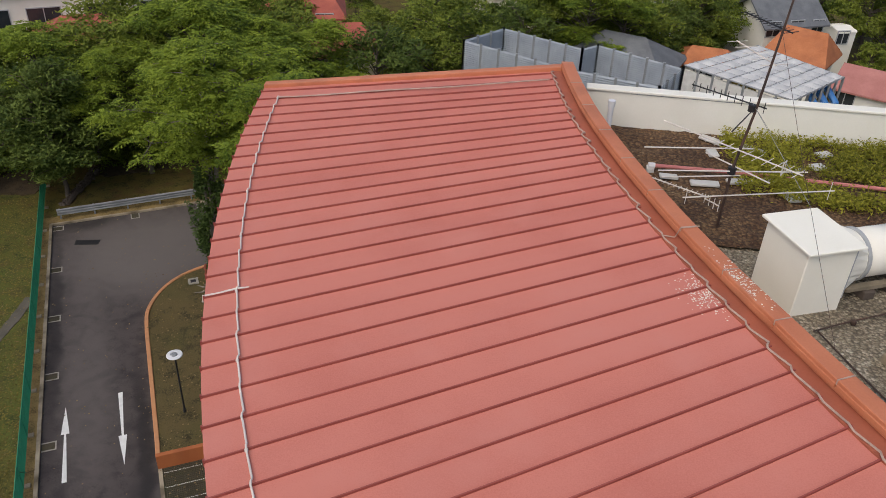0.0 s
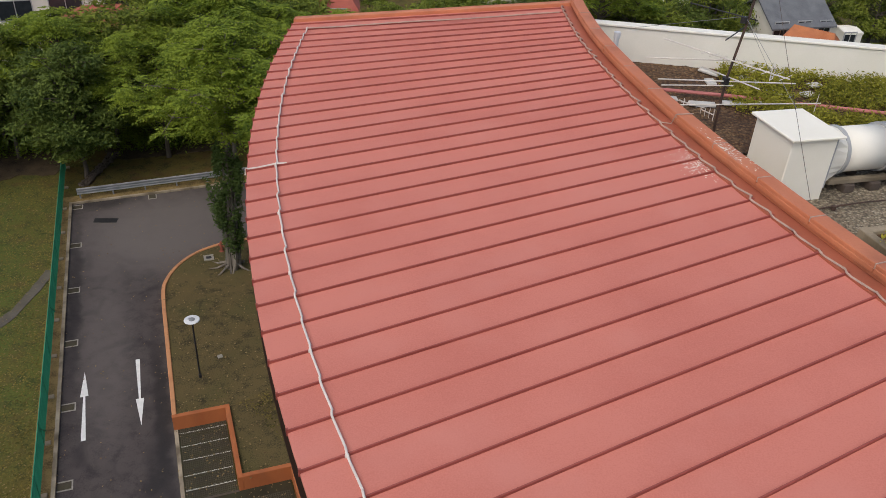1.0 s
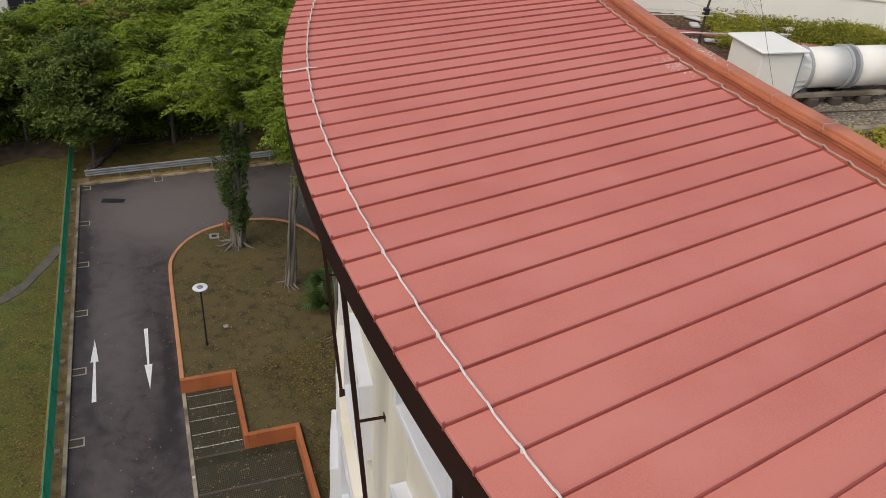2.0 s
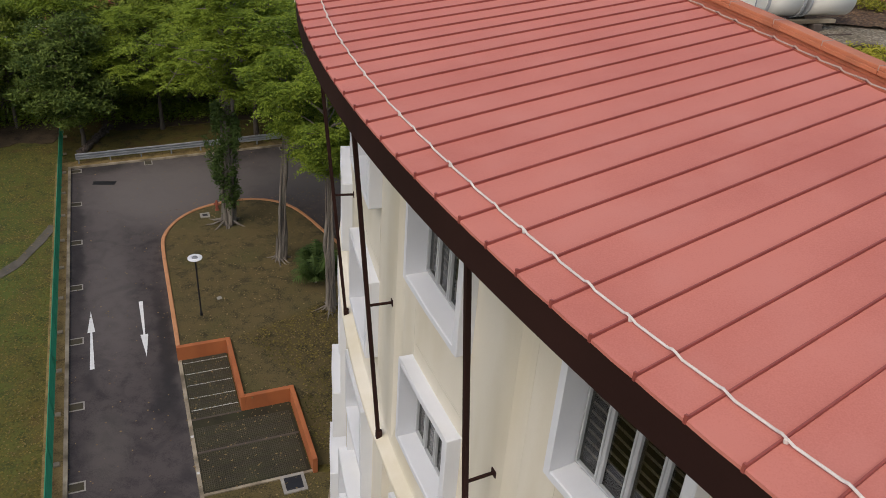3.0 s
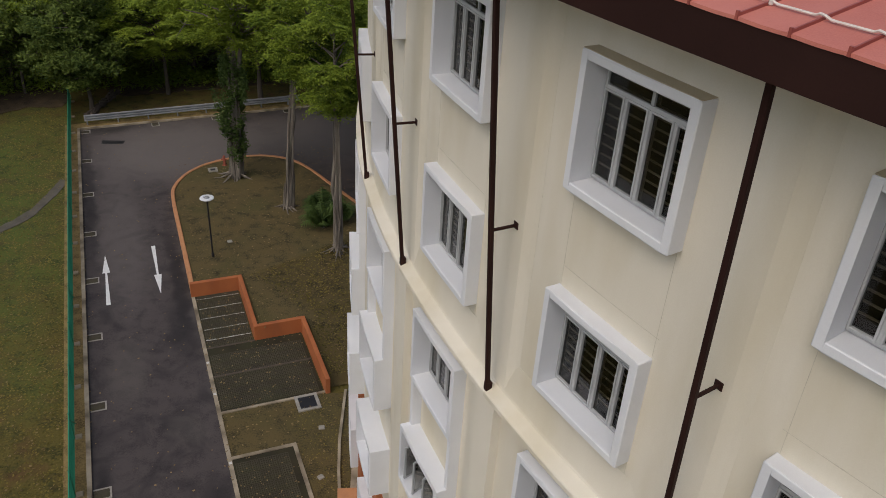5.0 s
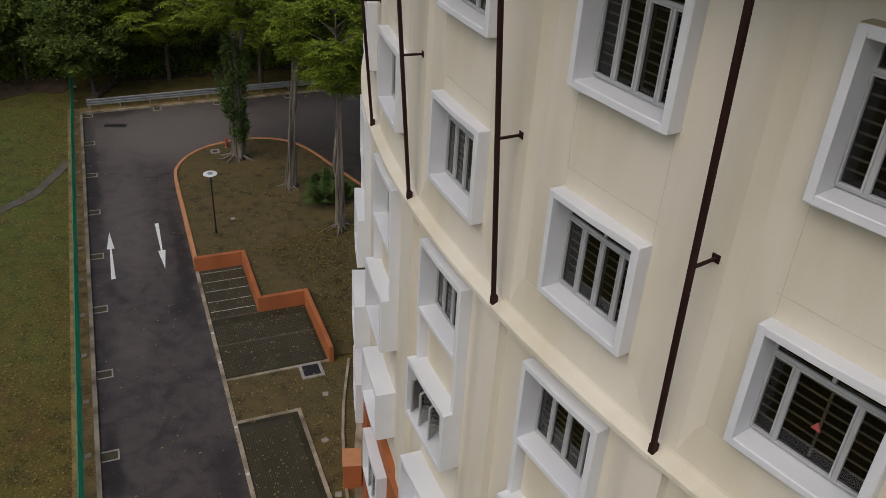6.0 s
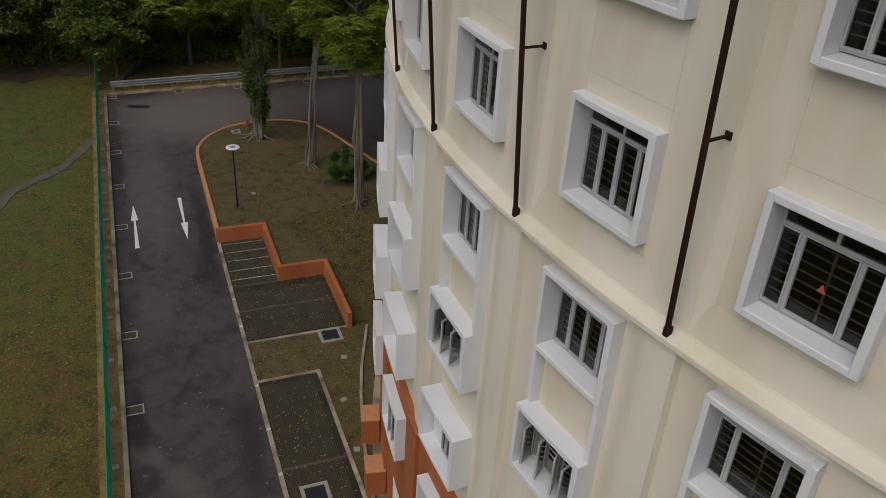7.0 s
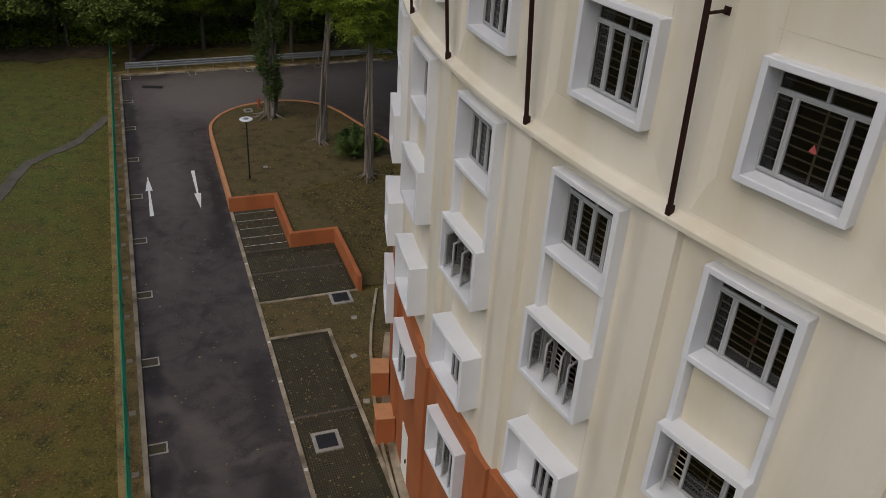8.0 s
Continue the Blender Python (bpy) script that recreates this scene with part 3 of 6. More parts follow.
def grille(cuts, z0, z1):
    bm = bmesh.new()
    r = R_FRAME - 0.10
    count = int((z1 - z0) / 0.135)
    for i in range(1, count + 1):
        rail(bm, cuts[0], cuts[-1], z0 + (z1 - z0) * i / (count + 1), r, 0.022, 0.016)
    bar(bm, (cuts[0] + cuts[-1]) / 2, z0, z1, r + 0.004, 0.03, 0.016)
    return mesh_of("window_grille", fixed(bm), M_GRILLE)


def back_panel(a0, a1, b, t):
    """Blank cream wall within a box whose window fills only a part of it."""
    bm = bmesh.new()
    arc_block(bm, R_FRAME - 0.25, R_FRAME - 0.02, a0, a1, b + 0.1, t - 0.1, 2)
    return mesh_of("blank_panel", fixed(bm), M_WHITE)


cache = {}


def kit(row, kind, half):
    global R_FRAME
    R_FRAME = R_FRAMES[row]
    key = (row, kind, half)
    if key not in cache:
        b, t, r, _ = ROWS_W[row]
        fr, cuts, z0, zt, z1 = window_frame(b, t, kind, half / HALF)
        k = {"surround": surround(b, t, r, half), "frame": fr, "cuts": cuts, "z": (z0, zt, z1), "grille": grille(cuts, z0 + 0.04, z1 - 0.04)}
        k["panes"] = [fixed_pane(p + 0.06, q - 0.06, z0 + 0.05, zt - 0.03, R_FRAME - 0.02) for p, q in zip(cuts, cuts[1:])]
        k["sashes"] = [closed_sash(p + 0.035, q - 0.035, z0 + 0.03, zt - 0.02) for p, q in zip(cuts, cuts[1:])]
        mid = (cuts[0] + cuts[-1]) / 2
        k["transom"] = [fixed_pane(p + 0.06, q - 0.06, zt + 0.03, z1 - 0.05, R_FRAME - 0.02) for p, q in ((cuts[0], mid), (mid, cuts[-1]))] if z1 > zt else []
        k["blank"] = [back_panel(-1.64, cuts[0], b, t)] if cuts[0] > -1.2 else []
        if cuts[-1] < 1.2:
            k["blank"].append(back_panel(cuts[-1], 1.64, b, t))
        w = radians(cuts[1] - cuts[0]) * R_FRAME
        k["sash"], k["sash_pane"], k["width"] = sash(w, zt - z0 - 0.06), pane(w, zt - z0 - 0.06), w
        cache[key] = k
    return cache[key]


def window(bay, row, kind, open_by=()):
    """open_by: degrees by which each casement stands open."""
    k = kit(row, kind, half_of(bay))
    deg = MIDDLE[bay] - (0.08 if row else 0.0)
    top = part("window", k["surround"], None, building, "", turn(deg))
    part("window_frame", k["frame"], None, top)
    part("window_grille", k["grille"], None, top)
    for me in k["blank"]:
        part("blank_panel", me, None, top)
    for i, me in enumerate(k["panes"]):
        if i < len(open_by) and open_by[i]:
            a = k["cuts"][i]
            p = polar(R_FRAME + 0.03, a + 0.05, k["z"][0] + 0.05)
            # local x along the wall, local -y outwards
            m = pose(*p, 0, 0, a + 90 - open_by[i])
            part("casement", k["sash"], None, top, "grey casement standing open", m)
            part("pane", k["sash_pane"], None, top, "", m)
        else:
            part("casement", k["sashes"][i], None, top)
            part("pane", me, None, top)
    for me in k["transom"]:
        part("pane", me, None, top)
    return top


bm = bmesh.new()
r = 28.604
solid(bm, [polar(r, -0.12, 0), polar(r, 0.12, 0), polar(r, 0.0, 0.115)], [polar(r + 0.003, -0.12, 0), polar(r + 0.003, 0.12, 0), polar(r + 0.003, 0.0, 0.115)])
sticker_mesh = mesh_of("sticker", fixed(bm), M_STICKER)
# brown-topped sun slab of the top row
top_slab = {}
for half in sorted({half_of(b_) for b_ in BAYS}):
    bm = bmesh.new()
    arc_block(bm, R_WALL - 0.02, 28.905, -half + 0.02, half - 0.02, 20.434, 20.442, 3)
    top_slab[half] = mesh_of("surround_top", fixed(bm), M_TAN)

for bay in BAYS:
    bay_shell(bay)
    for row, (b, t, r, kind) in enumerate(ROWS_W):
        kd = "wide" if bay == -1 and row < 4 else ("four" if kind == "open" else kind)
        opened = ()
        if kind == "open":
            opened = {0: (70, 62, 55, 75), 1: (72, 66, 60, 0), -1: (60, 0, 0), 2: (0, 0, 0, 0)}.get(bay, (0, 0, 55, 0))
        if kind == "low":
            opened = {1: (70, 65, 60), 2: (60, 55, 0)}.get(bay, (0, 50, 0))
        made = window(bay, row, kd, opened)
        if row == 0:
            part("surround_top", top_slab[half_of(bay)], None, made)
        if kd == "wide" and row in (1, 2):
            part("sticker", sticker_mesh, None, made, "small red triangle sticker", pose(0, 0, b + 0.62))

# hairline joints of the storeys and of the panels below the boxes
hair = bmesh.new()
for z in (17.53,):
    arc_block(hair, R_WALL - 0.01, R_WALL + 0.003, -1.75, 1.75, z, z + 0.007, 3)
storey_mesh = mesh_of("joint", fixed(hair), M_HAIR)
for bay in BAYS:
    part("joint", storey_mesh, None, building, "", turn(MIDDLE[bay]))
    for z0, z1, r in ((15.36, 15.57, R_WALL), (17.24, 18.72, R_WALL), (8.60, 9.92, R_LOW), (6.26, 7.08, R_LOW)):
        for k in (-1, 1):
            bm = bmesh.new()
            arc_block(bm, r - 0.01, r + 0.003, k * (half_of(bay) - 0.05) - 0.006, k * (half_of(bay) - 0.05) + 0.006, z0, z1, 1)
            part("joint", fixed(bm), M_HAIR, building, "", turn(MIDDLE[bay] - 0.06))

# white fins that join the two middle rows
d = math.degrees(0.11 / 28.9)
for bay in BAYS:
    hb = half_of(bay)
    for a0, a1 in ((-hb, -hb + d), (hb - d, hb)):
        bm = bmesh.new()
        arc_block(bm, R_WALL - 0.02, 28.97, a0, a1, 11.40, 12.66, 1)
        part("fin", bevelled(fixed(bm), 0.01), M_WHITE, building, "", turn(MIDDLE[bay] - 0.08))
    bm = bmesh.new()
    arc_block(bm, R_WALL - 0.02, R_LOW + 0.03, -hb + d, hb - d, 11.38, 12.68, 3)
    part("spandrel", fixed(bm), M_CREAM, building, "", turn(MIDDLE[bay]))

# rooms: back wall and floors, painted near black to stand in for the indoor shade
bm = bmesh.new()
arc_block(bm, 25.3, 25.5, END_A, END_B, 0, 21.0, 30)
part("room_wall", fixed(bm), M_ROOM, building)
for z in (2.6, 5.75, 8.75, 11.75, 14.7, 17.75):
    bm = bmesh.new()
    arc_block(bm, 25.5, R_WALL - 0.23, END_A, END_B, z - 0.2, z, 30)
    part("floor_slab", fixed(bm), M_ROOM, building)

# eaves: soffit, dark fascia, raking struts with their brackets
bm = bmesh.new()
arc_block(bm, 24.5, R_EAVE - 0.08, END_A, END_B, 21.13, 21.30, 90, point=roof_point)
part("soffit", fixed(bm), M_CREAM, building)
bm = bmesh.new()
arc_block(bm, R_EAVE - 0.08, R_EAVE - 0.01, END_A, END_B, 21.10, Z_EAVE - 0.02, 120, point=roof_point)
part("fascia", fixed(bm), M_BROWN, building, "dark brown metal fascia")


def strut(lean):
    """A raking square tube from the ledge up to the fascia, with a foot plate."""
    bm = bmesh.new()
    top, foot, h = Vector(polar(29.45, lean, 21.2)), Vector(polar(28.92, 0, 14.74)), 0.034
    solid(bm, [foot + Vector(v) for v in ((-h, -h, 0), (h, -h, 0), (h, h, 0), (-h, h, 0))], [top + Vector(v) for v in ((-h, -h, 0), (h, -h, 0), (h, h, 0), (-h, h, 0))])
    box(bm, foot.x - 0.07, foot.x + 0.04, -0.045, 0.045, 14.62, 14.78)
    return mesh_of("strut", bevelled(fixed(bm), 0.008), M_BROWN)


bm = bmesh.new()
box(bm, R_WALL + 0.05, 29.14, -0.018, 0.018, 17.55, 17.59)
box(bm, R_WALL + 0.05, R_WALL + 0.072, -0.055, 0.055, 17.515, 17.625)
bracket_mesh = mesh_of("bracket", bevelled(fixed(bm), 0.005), M_BROWN)
for bay in BAYS:
    st = part("strut", strut(LEAN[bay]), None, building, "dark brown raking steel strut", turn(STRUT[bay] - 0.01))
    part("bracket", bracket_mesh, None, st, "", turn(LEAN[bay] * 0.45))

# roof: an under-sheet, one pan between each pair of seams, and the seams; the pans narrow a little towards the far end
SEAMS = []
for i in range(43):
    v = (i - 21) / 21
    SEAMS.append(-156.9172 + v * (17.893 + v * (1.555 + v * (0.1915 + v * (-0.244 - v * 0.2672)))))
while SEAMS[-1] < END_B - 0.5:
    SEAMS.append(SEAMS[-1] + 0.91)
SEAMS.reverse()
bm = bmesh.new()
arc_block(bm, 24.4, R_EAVE - 0.09, END_A + 0.9, END_B, 21.30, 21.42, 60, point=roof_point)
roof = part("roof", fixed(bm), M_ROOF, building, "salmon red standing seam metal roof")


def askew(a, f):
    """The angle of a roof line at the fraction f of the way up: the sheets taper, and the verge runs slightly askew."""
    return a + f * float(np.interp(a, (-174, -171, -166.7, -163.5, -158, -153.5, -150, -147, -143), (0.8, 0.52, 0.0, -0.42, -0.46, -0.5, -0.4, -0.2, -0.15)))


def up_roof(f):
    return R_EAVE + (R_RIDGE - R_EAVE) * f, Z_EAVE + (Z_RIDGE - Z_EAVE) * f


def roof_panel(a0, a1):
    """A slightly dished sheet between two seams, with a turned-down lip at the eave."""
    bm = bmesh.new()
    rows = []
    for i in range(7):
        r, z = up_roof(i / 6)
        p, q = askew(a0, i / 6) - 0.01, askew(a1, i / 6) + 0.01
        rows.append([bm.verts.new(roof_point(r, p + (q - p) * k / 4, z - d)) for k, d in enumerate((0, 0.004, 0.006, 0.004, 0))])
    lip = [bm.verts.new((v.co.x, v.co.y, v.co.z - 0.03)) for v in rows[0]]
    for p, q in zip([lip] + rows, rows):
        for a, b, c, d in zip(p, p[1:], q[1:], q):
            bm.faces.new((a, b, c, d))
    return mesh_of("roof_panel", fixed(bm), M_ROOF)


def roof_seam(a):
    bm = bmesh.new()
    rings = []
    for f in (0, 1):
        r, z = up_roof(f)
        c, t = Vector(roof_point(r, askew(a, f), z)), Vector(polar(1, askew(a, f) + 90, 0))
        rings.append([c + t * k + Vector((0, 0, h)) for k, h in ((-0.010, -0.02), (0.010, -0.02), (0.008, 0.026), (-0.008, 0.026))])
    solid(bm, rings[0], rings[1])
    c, t, o = Vector(roof_point(R_EAVE, a, Z_EAVE)), Vector(polar(1, a + 90, 0)), Vector(polar(1, a, 0))
    flat = [o * -0.01 - t * 0.012, o * 0.012 - t * 0.012, o * 0.012 + t * 0.012, o * -0.01 + t * 0.012]
    solid(bm, [c + v + Vector((0, 0, -0.03)) for v in flat], [c + v + Vector((0, 0, 0.045)) for v in flat])
    return mesh_of("roof_seam", fixed(bm), M_SEAM)


for q, nxt in zip(SEAMS, SEAMS[1:] + [END_A]):
    part("roof_seam", roof_seam(q), None, roof)
    part("roof_panel", roof_panel(q, nxt), None, roof)

# verge trim at the roof's end, ridge flashing, upstand and coping
bm = bmesh.new()
r = [Vector(roof_point(R_EAVE, END_A, Z_EAVE)), Vector(roof_point(24.3, END_R, Z_RIDGE + 0.03))]
side = Vector(polar(1, END_A - 90, 0))
rings = [[p + Vector((0, 0, z)) + k * side for k, z in ((-0.05, -0.3), (0.12, -0.3), (0.12, 0.07), (-0.05, 0.07))] for p in r]
solid(bm, rings[0], rings[1])
part("verge_trim", bevelled(fixed(bm), 0.01), M_FLASH, building, "orange metal verge trim")
bm = bmesh.new()
arc_block(bm, 24.35, R_RIDGE + 0.05, END_R, END_B, Z_RIDGE - 0.12, Z_RIDGE + 0.012, 90, point=roof_point)
part("ridge_flashing", fixed(bm), M_RIDGE, building, "red-brown ridge flashing")
bm = bmesh.new()
arc_block(bm, 24.21, 24.36, END_R, END_B, Z_TERRACE - 0.2, Z_RIDGE + 0.13, 90, point=roof_point)
up = part("ridge_upstand", fixed(bm), M_FLASH, building)
step, a = 2.2, -155.27 + 24 * 2.2
while a > END_R:
    lo, hi = max(END_R, a - step) + 0.012, a - 0.012
    bm = bmesh.new()
    arc_block(bm, 24.19, 24.40, lo, hi, Z_RIDGE + 0.13, Z_RIDGE + 0.18, 4, point=roof_point)
    arc_block(bm, 24.37, 24.405, lo, hi, Z_RIDGE + 0.07, Z_RIDGE + 0.132, 4, point=roof_point)
    part("coping", bevelled(fixed(bm), 0.008), M_FLASH, up)
    bm = bmesh.new()
    arc_block(bm, 24.195, 24.397, a - 0.014, a + 0.014, Z_RIDGE + 0.12, Z_RIDGE + 0.182, 1, point=roof_point)
    part("sealant", fixed(bm), M_DULL, up)
    a -= step

# end wall, back walls and terrace slab close the block
bm = bmesh.new()
p, q = Vector(polar(28.25, END_A, 0)), Vector(polar(2, END_A, 0))
side = Vector(polar(0.2, END_A - 90, 0))
solid(bm, [p, q, q + side, p + side], [v + Vector((0, 0, 21.25)) for v in (p, q, q + side, p + side)])
part("end_wall", fixed(bm), M_CREAM, building)
bm = bmesh.new()
p, q = Vector(polar(28.25, END_B, 0)), Vector(polar(2, END_B, 0))
side = Vector(polar(0.2, END_B + 90, 0))
solid(bm, [p, q, q + side, p + side], [v + Vector((0, 0, 21.25)) for v in (p, q, q + side, p + side)])
part("end_wall", fixed(bm), M_CREAM, building)
bm = bmesh.new()
arc_block(bm, 2.0, 24.2, END_R, END_B, Z_TERRACE - 0.3, Z_TERRACE, 60, point=roof_point)
part("terrace_slab", fixed(bm), M_GRAVEL, building, "gravel covered roof terrace")

# ---------------------------------------------------------------- car park
bm = bmesh.new()
slab(bm, -45, 40.6, -0.17, 0.0, -0.1, 0.14)
tagged(part("kerb", fixed(bm), M_CONCRETE), "weathered pale concrete kerb along the road", "kerb", kind="structure")
tagged(flat_slab("kerb", [(40.594, -0.17), (41.44, 24), (41.60, 24), (40.754, -0.17)], -0.1, 0.14, M_CONCRETE), "weathered pale concrete kerb along the road", "kerb", kind="structure")
bm = bmesh.new()
slab(bm, -45, 18.3, 4.72, 4.88, -0.1, 0.05)
tagged(part("kerb", fixed(bm), M_CONCRETE), "flush concrete edging of the parking bays", "kerb", kind="structure")
tagged(flat_slab("verge", [(40.754, -0.17), (41.60, 24), (42.5, 24), (41.6, -0.17)], -0.1, 0.10, M_VERGE), "narrow strip of bare dry grass", "grass", kind="structure")
bm = bmesh.new()
slab(bm, -45, 41.6, -0.95, -0.17, -0.1, 0.08)
tagged(part("verge", fixed(bm), M_VERGE), "narrow strip of bare dry grass", "grass", kind="structure")


def arrow(s, w, forward):
    bm = bmesh.new()
    k = 1 if forward else -1
    shaft = [(-0.10, -2.35), (0.10, -2.35), (0.045, 0.55), (-0.045, 0.55)]
    head = [(-0.18, 0.55), (0.18, 0.55), (0.0, 2.35)]
    for ring_ in (shaft, head):
        solid(bm, [(x, k * y, 0.0) for x, y in ring_], [(x, k * y, 0.004) for x, y in ring_])
    ob = part("road_arrow", fixed(bm), M_ROADPAINT, None, "", road_pose(s, w, 0.022))
    return tagged(ob, "white painted straight arrow on the asphalt", "road marking", "road arrows")


tagged(flat_slab("asphalt_patch", [(38.5, 1.35), (38.1, 2.75), (37.6, 2.6), (37.95, 1.25)], 0.0, 0.026, M_TAR), "dark tar repair strip in the asphalt", "road patch", kind="structure")
arrow(21.15, 0.98, True)
arrow(21.4, 3.38, False)


def inlet(m):
    t = thing("drain_inlet", "pale concrete kerb drain inlet with a dark opening", "drain", m, "kerb drains")
    bm = bmesh.new()
    for x0, x1, y0, y1 in ((0, 0.62, -0.27, -0.21), (0, 0.62, 0.21, 0.27), (0.56, 0.62, -0.21, 0.21)):
        box(bm, x0, x1, y0, y1, 0.0, 0.018)
    part("frame", fixed(bm), M_RIM, t)
    bm = bmesh.new()
    box(bm, 0.0, 0.555, -0.205, 0.205, 0.0, 0.008)
    for i in range(7):
        box(bm, 0.03, 0.54, -0.18 + i * 0.055, -0.16 + i * 0.055, 0.008, 0.014)
    part("grating", fixed(bm), M_BLOCK, t)
    return t


first_inlet = inlet(road_pose(2.1, 0.02, 0.02))
for i in range(1, 9):
    copy_thing(first_inlet, road_pose(2.1 + 4.76 * i, 0.02, 0.02))
for i in range(-6, 0):
    copy_thing(first_inlet, road_pose(2.1 + 4.76 * i, 0.02, 0.02))
for w in (4.87, 9.0, 14.2):
    copy_thing(first_inlet, road_pose(40.58 + 0.035 * w, w, 0.02, -90))

# bays: pierced grass pavers, their lines and edging
paver = bmesh.new()
for i in range(5):
    box(paver, -0.19 + i * 0.0875, -0.16 + i * 0.0875, -0.28, 0.28, 0, 0.014)
for i in range(6):
    box(paver, -0.19, 0.19, -0.285 + i * 0.108, -0.255 + i * 0.108, 0, 0.013)
paver_mesh = mesh_of("paver", fixed(paver), M_BLOCK)
lay = random.Random(6)
for outline, (s0, s1, w0, w1) in (([(9.8, 4.88), (14.05, 4.88), (14.05, 9.1), (9.8, 9.1)], (9.9, 14.0, 4.95, 9.1)),
                                  ([(14.05, 4.88), (18.3, 4.88), (18.3, 6.95), (14.05, 6.95)], (14.05, 18.25, 4.95, 6.95)),
                                  ([(-45, 4.88), (-45, 7.2), (7.05, 7.2), (7.05, 4.88)], (-9.5, 7.0, 4.95, 7.15))):
    bay = tagged(flat_slab("parking_bay", outline, -0.1, 0.03, M_PAVER), "grey-green grass paver parking bay", "parking bay", kind="structure")
    s_ = s0 + 0.3
    while s_ < s1 - 0.25:
        w_ = w0 + 0.2
        while w_ < w1 - 0.15:
            part("paver", paver_mesh, None, bay, "", road_pose(s_, w_, 0.029 + lay.uniform(-0.004, 0.003), lay.uniform(-0.6, 0.6)))
            w_ += 0.402
        s_ += 0.605
tagged(flat_slab("drain_line", [(9.68, 4.88), (9.68, 9.3), (9.8, 9.3), (9.8, 4.88)], -0.1, 0.05, M_CONCRETE), "pale concrete edging strip", "edging", kind="structure")
tagged(flat_slab("drain_line", [(7.05, 4.88), (7.05, 7.35), (7.2, 7.35), (7.2, 4.88)], -0.1, 0.06, M_CONCRETE), "pale concrete edging strip", "edging", kind="structure")
tagged(flat_slab("drain_line", [(-45, 7.2), (-45, 7.35), (7.05, 7.35), (7.05, 7.2)], -0.1, 0.06, M_CONCRETE), "pale concrete edging strip", "edging", kind="structure")
for s in (14.65, 15.46, 16.32, 17.17, 18.0):
    tagged(flat_slab("bay_line", [(s, 4.95), (s, 6.95), (s + 0.06, 6.95), (s + 0.06, 4.95)], 0.026, 0.036, M_ROADPAINT), "worn white painted motorcycle bay line",
           "road marking", "bay lines")

for outline in ([(12.0, 4.9), (12.0, 9.1), (12.1, 9.1), (12.1, 4.9)], [(14.02, 4.9), (14.02, 7.0), (14.12, 7.0), (14.12, 4.9)], [(2.2, 4.9), (2.2, 7.18), (2.32, 7.18), (2.32, 4.9)], [(-2.7, 4.9), (-2.7, 7.18), (-2.58, 7.18), (-2.58, 4.9)]):
    tagged(flat_slab("bay_divider", outline, -0.05, 0.047, M_TANBLOCK), "brown concrete strip between parking bays", "edging", kind="structure")
stud = bmesh.new()
box(stud, -0.06, 0.06, -0.06, 0.06, 0, 0.02)
stud_mesh = mesh_of("bay_stud", bevelled(fixed(stud), 0.006), M_STONE)
for s in (13.06, 10.94, 6.9, 4.4, 2.1, -0.24, -2.6):
    tagged(part("bay_stud", stud_mesh, None, None, "", road_pose(s, 4.8, 0.05)), "small pale square stud on the bay edging", "stud", "bay studs")

# raised island with its kerb and the stepped orange wall
EDGE = [(18.5, 4.72), (20, 4.74), (24.4, 4.76), (28.4, 4.8), (29.9, 5.05), (31.3, 5.75), (32.4, 6.8), (33.05, 8.1), (33.3, 9.5), (33.15, 10.9), (32.5, 12.1),
        (31.4, 13.0), (29.8, 13.6), (27.6, 14.2), (24.0, 15.2), (20.0, 16.3)]


def rounded_line(line, cuts=4):
    """A smooth curve through the points of a line."""
    out = []
    for i in range(len(line) - 1):
        p0, p1, p2, p3 = (Vector(line[max(0, min(len(line) - 1, i + k))]) for k in (-1, 0, 1, 2))
        for j in range(cuts):
            t = j / cuts
            p = 0.5 * (2 * p1 + (p2 - p0) * t + (2 * p0 - 5 * p1 + 4 * p2 - p3) * t * t + (3 * p1 - p0 - 3 * p2 + p3) * t ** 3)
            out.append((p.x, p.y))
    return out + [line[-1]]


EDGE = rounded_line(EDGE)


def mound(s):
    return 0.64 - 0.028 * max(0.0, s - 18.5)


def offset_line(line, d):
    out = []
    for i, p in enumerate(line):
        a, b = Vector(line[max(i - 1, 0)]), Vector(line[min(i + 1, len(line) - 1)])
        t = (b - a).normalized()
        out.append((p[0] - t.y * d, p[1] + t.x * d))
    return out


def kerb_run(name, line, width, mat, label):
    """A kerb along a line, with a level top over the mound."""
    inner = offset_line(line, width)
    bm = bmesh.new()
    rows = []
    for (s, w), (s2, w2) in zip(line, inner):
        z = mound(s) + 0.06
        rows.append([bm.verts.new(v) for v in (at(s, w, -0.05), at(s, w, z), at(s2, w2, z), at(s2, w2, -0.05))])
    for p, q in zip(rows, rows[1:]):
        for k in range(4):
            bm.faces.new((p[k], p[(k + 1) % 4], q[(k + 1) % 4], q[k]))
    bm.faces.new(rows[0])
    bm.faces.new(rows[-1])
    return tagged(part(name, bevelled(fixed(bm), 0.02), mat), label, "kerb", kind="structure")


